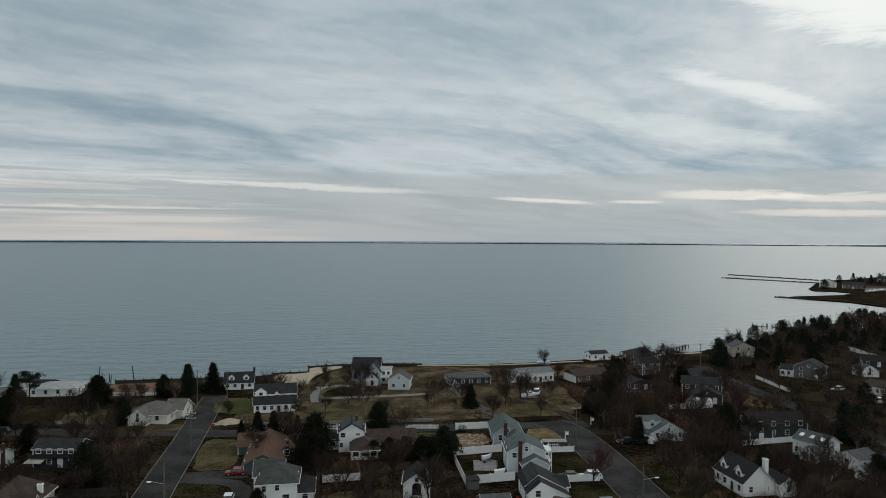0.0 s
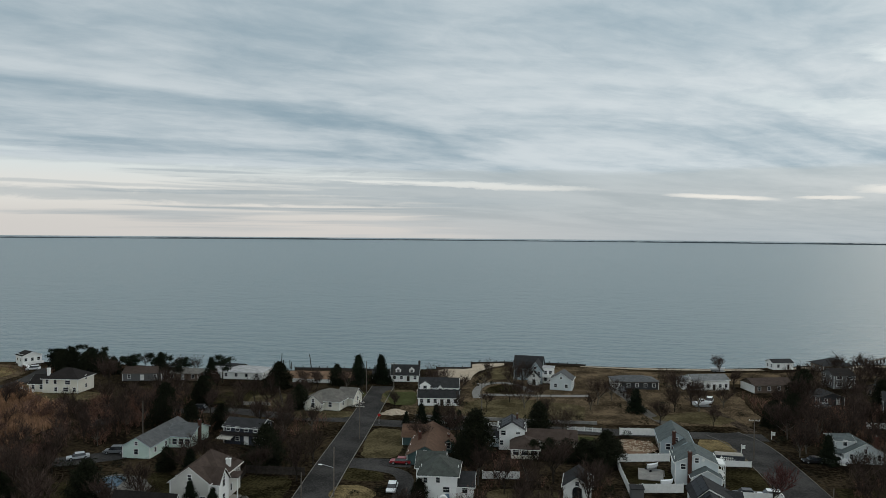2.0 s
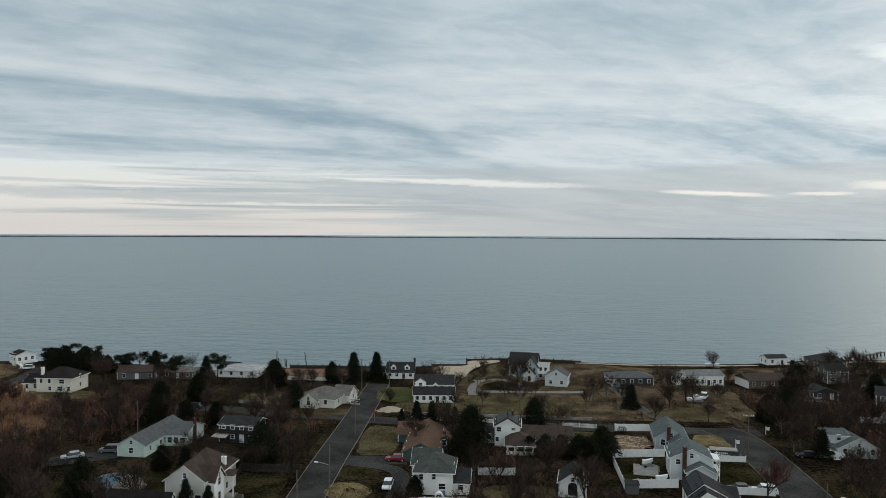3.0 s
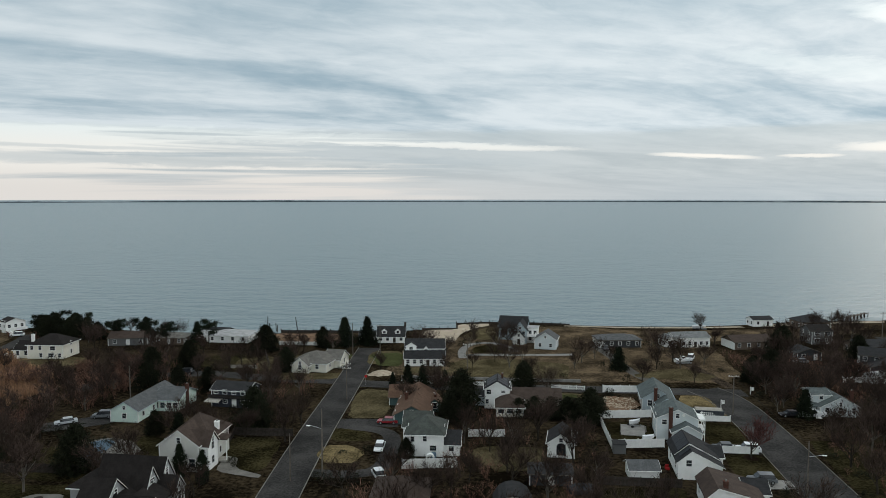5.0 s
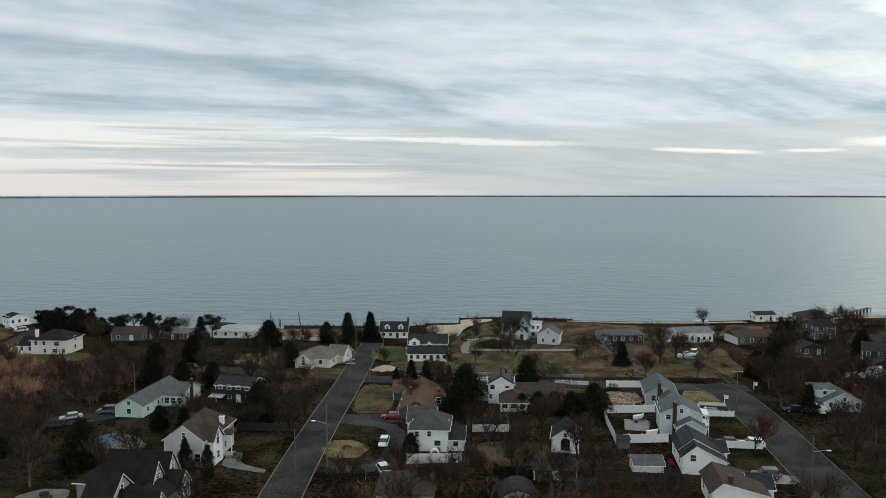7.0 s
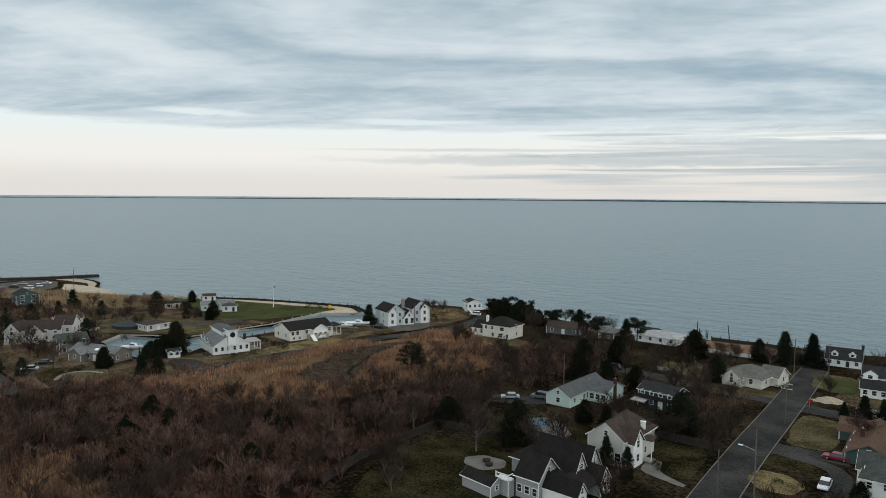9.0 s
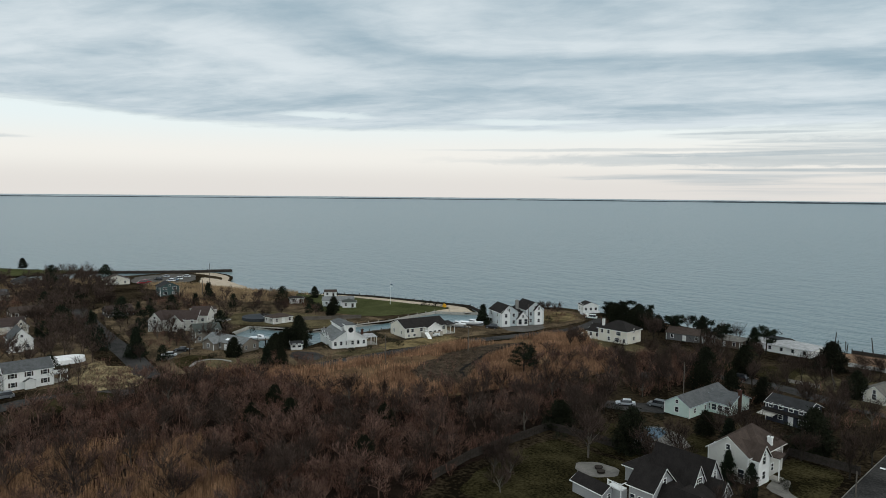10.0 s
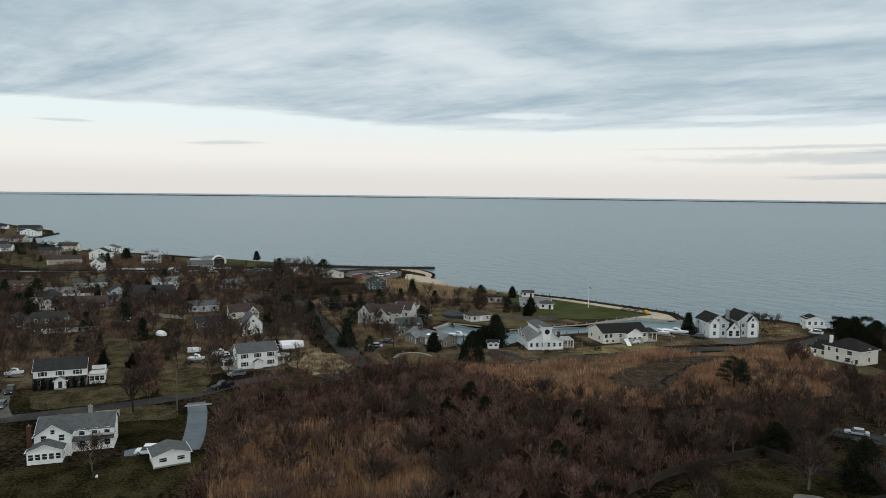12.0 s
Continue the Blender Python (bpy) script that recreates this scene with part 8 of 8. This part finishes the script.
fence("fence", [(-62, 138.5), (-60, 128)], 1.7, "dark_wood", "dark wooden garden fence")
fence("fence", [(12, 122.6), (26, 123)], 1.6, "dark_wood", "weathered brown board fence")
fence("fence", [(-100.9, 112.3), (-99.8, 100), (-98.6, 88), (-95, 76)], 1.8, "dark_wood", "dark board fence between garden and woods")
fence("fence", [(-100.9, 112.3), (-92.8, 114.2), (-80, 115.4)], 1.7, "dark_wood", "dark board fence behind the back lawn")
fence("fence", [(-85.7, 226.8), (-70.9, 227.5)], 1.2, "trim", "white fence along the shore gardens")
car("suv", "silver", -59.3, 200, 88)
fence("fence", [(-77, 196), (-84.5, 212)], 1.4, "wood", "weathered grey board fence")
fence("fence", [(-88, 193.6), (-80, 194.2)], 1.0, "pale_wood", "pale low garden fence")
fence("fence", [(133, 243), (132, 220)], 1.2, "trim", "white rail fence along the lawn")
fence("fence", [(210, 304), (206, 275)], 1.8, "trim", "pale fence behind bare trees")
fence("fence", [(86, 163.4), (104, 166.5)], 1.4, "trim", "white fence along the dark house")
fence("fence", [(83, 200), (91, 201)], 1.6, "trim", "white fence beside a covered boat")
fence("fence", [(101, 146), (92, 138)], 1.4, "pale_wood", "pale garden fence beside shrubs")
fence("fence", [(-300, 2), (-290, 14)], 1.5, "pale_wood", "pale fence between far gardens")
fence("fence", [(-276, -36), (-276, -16)], 1.8, "trim", "long white fence between far gardens")
fence("fence", [(-364, -46), (-366, -20)], 1.8, "trim", "long white fence in the far gardens")
fence("fence", [(-250, 130), (-240, 152)], 1.5, "wood", "weathered brown fence on the canal lawn")
fence("fence", [(-484, -30), (-470, 50)], 1.3, "trim", "white bulkhead fence along the creek", panel=5.0)
w = thing("garden_wall", -36, 189, 2.3, "long low grey concrete wall along the street", "wall")
for k in range(10):
    part("block", Shape().box(k * 4.9, -0.15, -0.1, k * 4.9 + 4.86, 0.15, 0.8), M["concrete"], w)


# ---- waterfront ----
def bulkhead(pts, label, top=0.5, piles=True, mat="dark_wood", step=3.0):
    o = thing("bulkhead", pts[0][0], pts[0][1], 0, label, "bulkhead")
    x0, y0 = pts[0]
    for (ax, ay), (bx, by) in zip(pts, pts[1:]):
        n_ = max(1, int(math.hypot(bx - ax, by - ay) / step))
        ang, ln = math.degrees(math.atan2(by - ay, bx - ax)), math.hypot(bx - ax, by - ay) / n_
        for k in range(n_):
            q = (ax + (bx - ax) * k / n_ - x0, ay + (by - ay) * k / n_ - y0, 0)
            part("plank_wall", Shape().box(0, -0.15, -1.6, ln - 0.03, 0.15, top), M[mat], o, "", q, ang)
            if piles:
                part("post", Shape().tube((0, -0.3, -2.0), (0, -0.3, top + 0.6), 0.16, 0.15, 7), M[mat], o, "", q, ang)


bulkhead([(-221, 201.5), (-238, 208.5), (-262, 199.5), (-288, 189.5), (-312, 174.5)], "dark timber bulkhead round the point", step=4.0)
bulkhead([(-222, 200), (-225, 194), (-235, 186), (-232, 170), (-228.5, 158), (-228.5, 124)], "pale timber bulkhead along the canal", 0.35, True, "pale_wood", 4.5)
bulkhead([(-214, 160), (-214.6, 140), (-212.6, 124)], "weathered bulkhead on the canal bank", 0.3, True, "wood", 4.5)
bulkhead([(-241, 98.6), (-248.6, 108), (-240, 115.4), (-228.4, 122.4)], "pale bulkhead round the basin", 0.35, False, "pale_wood")
bulkhead([(-93, 248.5), (-78, 250.5), (-62, 251.5)], "dark timber bulkhead before the sand", 0.7)
bulkhead([(-42, 260.8), (-29.2, 263.4), (-30.4, 273.9), (-17.6, 277.9), (0, 278.8), (14, 277.8)], "low timber bulkhead along the beach", 0.4)


def pier(pts, width, label, deck=True, height=0.9, ruin=False, step=2.4, mat="dark_wood"):
    o = thing("pier", pts[0][0], pts[0][1], 0, label, "pier")
    x0, y0 = pts[0]
    rnd = random.Random(len(label))
    for (ax, ay), (bx, by) in zip(pts, pts[1:]):
        n_ = max(1, int(math.hypot(bx - ax, by - ay) / step))
        ang, ln = math.degrees(math.atan2(by - ay, bx - ax)), math.hypot(bx - ax, by - ay) / n_
        for k in range(n_ + 1):
            q = (ax + (bx - ax) * k / n_ - x0, ay + (by - ay) * k / n_ - y0, 0)
            for sd in (-1, 1):
                t = height + (rnd.uniform(0.4, 2.2) if ruin else 0.25)
                part("post", Shape().tube((rnd.uniform(-0.2, 0.2) * ruin, sd * width / 2, -2.5), (0, sd * width / 2 + rnd.uniform(-0.3, 0.3) * ruin, t), 0.2, 0.17, 7), M[mat], o, "", q, ang)
            if deck and k < n_ and not (ruin and rnd.random() < 0.35):
                part("deck_board", Shape().box(0, -width / 2, height - 0.15, ln - 0.02, width / 2, height), M["wood"], o, "", q, ang)


road("jetty_deck", [(-477.5, 98.5), (-462, 124), (-447.4, 149.4), (-439, 178)], 3.2, M["gravel"], "pale timber deck of the long jetty", 0.72)
bulkhead([(-476.1, 97.7), (-446.0, 148.6), (-437.4, 178.0)], "dark timber face of the long jetty", 0.7, True, "dark_wood", 5.0)
bulkhead([(-478.9, 99.3), (-448.8, 150.2), (-440.6, 178.0)], "dark timber face of the long jetty", 0.7, True, "dark_wood", 5.0)
pier([(210, 388), (230, 383)], 2.4, "ruined pier with broken dark piles", ruin=True, height=0.5)
pier([(126, 304), (140, 318)], 1.6, "narrow timber pier off the shore", step=3.0)
pier([(-222, 97), (-219, 104)], 2.0, "small dock in the basin", step=2.5)
for x, y, z, lean in ((-101, 255, 4.6, 0.2), (-99, 252, 2.6, 0.1), (-97, 254, 2.2, -0.3), (-96, 252, 2.0, 0.2), (-90, 258, 4.0, -0.9)):
    p = thing("mooring_pile", x, y, 0, "old leaning timber pile standing in the water", "pile", "old piles", z=-2.0)
    part("post", Shape().tube((0, 0, 0), (lean, 0.2, z + 2), 0.2, 0.14, 7), M["dark_wood"], p)


def rocks(a, b, width, label, seed):
    rnd = random.Random(seed)
    s = Shape()
    n_ = int((Vector(b) - Vector(a)).length / 2.2)
    for k in range(n_):
        for _ in range(3):
            c = Vector(a).lerp(Vector(b), k / n_) + Vector((rnd.gauss(0, width / 3), rnd.gauss(0, width / 3)))
            r = rnd.uniform(0.9, 1.7)
            v = [(c.x + r * rnd.uniform(0.7, 1.2) * p[0], c.y + r * rnd.uniform(0.7, 1.2) * p[1], -0.6 + r * rnd.uniform(0.7, 1.2) * p[2]) for p in ((1, 0, 0), (-1, 0, 0), (0, 1, 0), (0, -1, 0), (0, 0, 1), (0, 0, -1))]
            s.add(v, [(0, 2, 4), (2, 1, 4), (1, 3, 4), (3, 0, 4), (2, 0, 5), (1, 2, 5), (3, 1, 5), (0, 3, 5)])
    tagged(new("rock_jetty", s.mesh("rock_jetty", M["dark_wood"])), label, "jetty", kind="stuff")


rocks((496, 985), (548, 838), 4, "long dark rock jetty at the harbour mouth", 3)
rocks((448, 905), (515, 780), 4, "second dark rock jetty at the harbour mouth", 4)
rocks((345, 598), (378, 545), 3, "dark rocks along the spit", 5)
rocks((-836, -108), (-905, -96), 3, "dark rocks off the far point", 6)


def boat(x, y, rot, label, L_=7.0, cover="gelcoat", cabin=True, stand=True, z=0.0):
    b = thing("boat", x, y, rot, label, "boat", "boats", z=z)
    W2 = L_ * 0.17
    s = Shape()
    ring = []
    for k, (f, w, d) in enumerate(((0, 0.9, 0.0), (0.35, 1.0, 0.0), (0.7, 0.8, 0.1), (0.9, 0.4, 0.25), (1.0, 0.03, 0.4))):
        xx = -L_ / 2 + f * L_
        ring += [(xx, -W2 * w, 1.5 + d), (xx, -W2 * w * 0.75, 0.8 + d), (xx, 0, 0.55 + d * 1.6), (xx, W2 * w * 0.75, 0.8 + d), (xx, W2 * w, 1.5 + d)]
    f = [(5 * k + j, 5 * k + j + 1, 5 * k + j + 6, 5 * k + j + 5) for k in range(4) for j in range(4)] + [(0, 1, 2, 3, 4)] + [(5 * k + 4, 5 * k, 5 * k + 5, 5 * k + 9) for k in range(4)]
    s.add(ring, f)
    part("hull", s, M[cover], b)
    if cabin:
        part("cabin", Shape().prism([(-0.6, 1.5), (L_ * 0.22, 1.5), (L_ * 0.16, 2.3), (-0.5, 2.5)], -W2 * 0.6, W2 * 0.6, "y"), M["gelcoat"], b)
        part("windscreen", Shape().box(-0.5, -W2 * 0.61, 1.9, L_ * 0.13, W2 * 0.61, 2.2), M["glass"], b)
    if stand:
        part("trailer", Shape().box(-L_ / 2 + 0.3, -0.7, 0.3, L_ / 2, -0.6, 0.6).box(-L_ / 2 + 0.3, 0.6, 0.3, L_ / 2, 0.7, 0.6).box(-1, -0.9, 0.3, -0.8, 0.9, 0.7), M["metal"], b)
        for sy in (-0.9, 0.9):
            part("wheel", Shape().tube((-1, sy - 0.1, 0.32), (-1, sy + 0.1, 0.32), 0.32, 0.32, 10), M["rubber"], b)


boat(-202.6, 171, 30, "white motor boat stored on a trailer", 8)
boat(-202.0, 178, 35, "large white motor boat stored on stands", 9.5)
boat(44.6, 216.5, 10, "white motor boat on a trailer beside the lane", 5)
boat(22.4, 155.2, 20, "small white boat stored on the terrace", 2.4, cabin=False)
boat(23.8, 145.4, 10, "small white boat beside the fence", 2.4, cabin=False)
boat(-216, 14, 60, "white motor boat stored in the yard", 5)
boat(-221, 21, 50, "white motor boat stored in the yard", 5.5)
boat(-216, 22, 110, "dark motor boat with a white top", 6.5, "dark_cover")
boat(-215, -32, 80, "white motor boat with a windscreen", 4.6)
boat(62, 274, 0, "white boat stored near the beach", 5)
boat(-228, 103, 40, "white boat moored in the basin", 7, stand=False, z=-1.3)
for x, y in ((480, 655), (492, 662), (505, 668), (470, 648)):
    boat(x, y, 20, "white boat laid up in the far marina", 13)


def tarp(x, y, rot, L_, W_2, H_, mat, label, name="covered_boat"):
    t = thing(name, x, y, rot, label, "boat cover")
    prof = [(-W_2, 0.2), (-W_2 * 0.9, H_ * 0.55), (-W_2 * 0.4, H_ * 0.9), (0, H_), (W_2 * 0.4, H_ * 0.88), (W_2 * 0.92, H_ * 0.5), (W_2, 0.2)]
    s = Shape()
    n_ = 9
    v = []
    for k in range(n_):
        u = k / (n_ - 1)
        sc = 0.35 + 0.65 * math.sin(math.pi * min(1, u * 0.9 + 0.1)) ** 0.4
        v += [(-L_ / 2 + u * L_, p[0] * sc, p[1] * (0.6 + 0.4 * sc)) for p in prof]
    m = len(prof)
    s.add(v, [(m * k + j, m * k + j + 1, m * k + m + j + 1, m * k + m + j) for k in range(n_ - 1) for j in range(m - 1)] + [tuple(range(m)), tuple(range(m * n_ - 1, m * n_ - m - 1, -1))])
    part("cover", s, M[mat], t)


tarp(93.0, 201.6, 10, 8, 1.9, 3.2, "cover", "boat wrapped in white plastic beside the house")
tarp(-226, 40, 95, 15, 2.6, 2.6, "cover", "long white plastic hoop shelter behind the house", "hoop_shelter")
tarp(-291, -7, 60, 4.5, 1.3, 2.0, "cover", "small boat under a white cover")
tarp(-260, 5, 30, 4.0, 1.5, 1.8, "cover", "small boat under a white cover")
tarp(-230, 14, 80, 4.0, 1.2, 1.6, "cover", "small boat under a white cover")
tarp(8.6, 119, 20, 4.5, 1.4, 1.6, "dark_cover", "heap under a dark tarpaulin")
heap = thing("sand_heap", -42.5, 192.5, 10, "heap of pale sand beside the street", "sand heap")
mound = Shape()
rows = 7
ring = [(2.9 * (1 - k / rows) * (1 + 0.16 * math.sin(3 * j + k) + 0.1 * math.sin(7 * j)), 2 * math.pi * j / 18, 1.25 * math.sin(math.pi / 2 * k / rows) ** 1.3) for k in range(rows) for j in range(18)]
mound.add([(1.35 * r * math.cos(q), 0.8 * r * math.sin(q), z) for r, q, z in ring] + [(0.1, 0, 1.28)],
          [(18 * k + j, 18 * k + (j + 1) % 18, 18 * k + 18 + (j + 1) % 18, 18 * k + 18 + j) for k in range(rows - 1) for j in range(18)] + [(18 * (rows - 1) + j, 18 * (rows - 1) + (j + 1) % 18, 18 * rows) for j in range(18)])
part("mound", mound, M["sand"], heap)
tarp(-242, 197, 0, 1.8, 0.7, 1.7, "yellow", "yellow plastic pedal boat on the sand", "pedal_boat")
p = patch("pool_cover", [(-89.5, 130), (-87, 132.5), (-84, 131), (-83, 126), (-85, 122), (-88, 124)], M["blue_cover"], "blue cover over a kidney-shaped swimming pool", 0.09, 0.3)
q = thing("pool", -262, 118, 0, "round raised pool with dark cover", "pool")
part("wall", Shape().tube((0, 0, 0), (0, 0, 1.2), 6.5, 6.5, 28), M["dark_cover"], q)
d = thing("skip_container", 40.0, 164.6, -3, "black roll-off skip with white lettering bars", "skip")
part("box", Shape().prism([(-1.1, 0.15), (1.1, 0.15), (1.2, 1.7), (-1.2, 1.7)], -3.2, 3.2, "x"), M["dark_cover"], d)
part("rubble", Shape().prism([(-1.0, 1.6), (1.0, 1.6), (0.5, 2.1), (-0.3, 2.0)], -2.9, 2.9, "x"), M["pale_wood"], d)
for z, a in ((1.25, -0.4), (0.8, 0.0)):
    for k in range(7):
        part("lettering_bar", Shape().box(-1.6 + a + 0.42 * k, -1.24, z - 0.13, -1.32 + a + 0.42 * k, -1.19, z + 0.13), M["trim"], d)
t = thing("terrace", 21.6, 152.5, -6, "pale grey garden terrace beside the lawn", "terrace")
part("slab", Shape().box(-2.5, -3.5, 0, 2.5, 3.5, 0.18), M["concrete"], t)
a = thing("garden_arch", -18.4, 126.2, 8, "white arched garden gate in the fence", "arch")
part("arch", Shape().prism([(-0.8, 0), (-0.8, 2.1), (-0.5, 2.6), (0, 2.8), (0.5, 2.6), (0.8, 2.1), (0.8, 0), (0.6, 0), (0.6, 2.0), (0.35, 2.4), (0, 2.55), (-0.35, 2.4), (-0.6, 2.0), (-0.6, 0)], -0.4, 0.4, "y"), M["trim"], a)
sh = thing("garden_shed", 17.2, 139.0, 4, "small grey tool shed beside the fence", "shed")
part("wall", Shape().box(-1.2, -0.9, 0, 1.2, 0.9, 1.9), M["w_grey"], sh)
part("roof", Shape().prism([(-1.1, 1.85), (1.1, 2.1), (1.1, 2.2), (-1.1, 1.95)], -1.35, 1.35, "x"), M["r_dark"], sh)
# a small red chair: seat block and upright back
ch = thing("garden_chair", 25.0, 131.0, 20, "small red plastic garden chair", "toy")
part("seat", Shape().box(-0.35, -0.35, 0.15, 0.35, 0.35, 0.45).box(-0.35, 0.25, 0.45, 0.35, 0.35, 0.95), M["red"], ch)
hp = thing("pillar_stone", -134.6, -7.6, 0, "dark lawn post with a small white stone", "ornament")
part("post", Shape().tube((0, 0, 0), (0.05, 0, 1.15), 0.2, 0.14, 7), M["dark_wood"], hp)
part("stone", Shape().tube((0.1, 0.5, 0), (0.1, 0.6, 0.42), 0.26, 0.18, 7), M["gelcoat"], hp)
for x, y in ((-80.5, 103.6), (-79.0, 102.4)):
    o = thing("fire_pit", x, y, 0, "dark round fire pit on the stone patio", "fire pit")
    part("bowl", Shape().tube((0, 0, 0), (0, 0, 0.5), 0.6, 0.8, 12), M["dark_wood"], o)
r = patch("road_repair", [(-47.5, 164.8), (-43.6, 165.2), (-43.9, 168.4), (-47.7, 168.0)], M["r_black"], "dark asphalt repair patch in the street", 0.05, 0.05)
o = patch("tree_ring", [(40.4, 139), (41.3, 140.4), (42.8, 140.4), (43.6, 139), (42.8, 137.7), (41.2, 137.7)], M["litter"], "mulched ring round a tree", 0.075, 0.1)

rub = Shape()
g_ = random.Random(12)
for _ in range(160):
    x, y, r = g_.uniform(17.5, 25.0), g_.uniform(168.5, 177.5), g_.uniform(0.10, 0.34)
    q = [(x + r * g_.uniform(0.6, 1.5) * p[0], y + r * g_.uniform(0.6, 1.5) * p[1], 0.06 + r * g_.uniform(0.5, 1.0) * p[2]) for p in ((1, 0, 0), (-1, 0, 0), (0, 1, 0), (0, -1, 0), (0, 0, 1), (0, 0, -0.6))]
    rub.add(q, [(0, 2, 4), (2, 1, 4), (1, 3, 4), (3, 0, 4), (2, 0, 5), (1, 2, 5), (3, 1, 5), (0, 3, 5)])
tagged(new("rubble", rub.mesh("rubble", M["sand"])), "broken pale rubble strewn over a torn-up yard", kind="stuff")
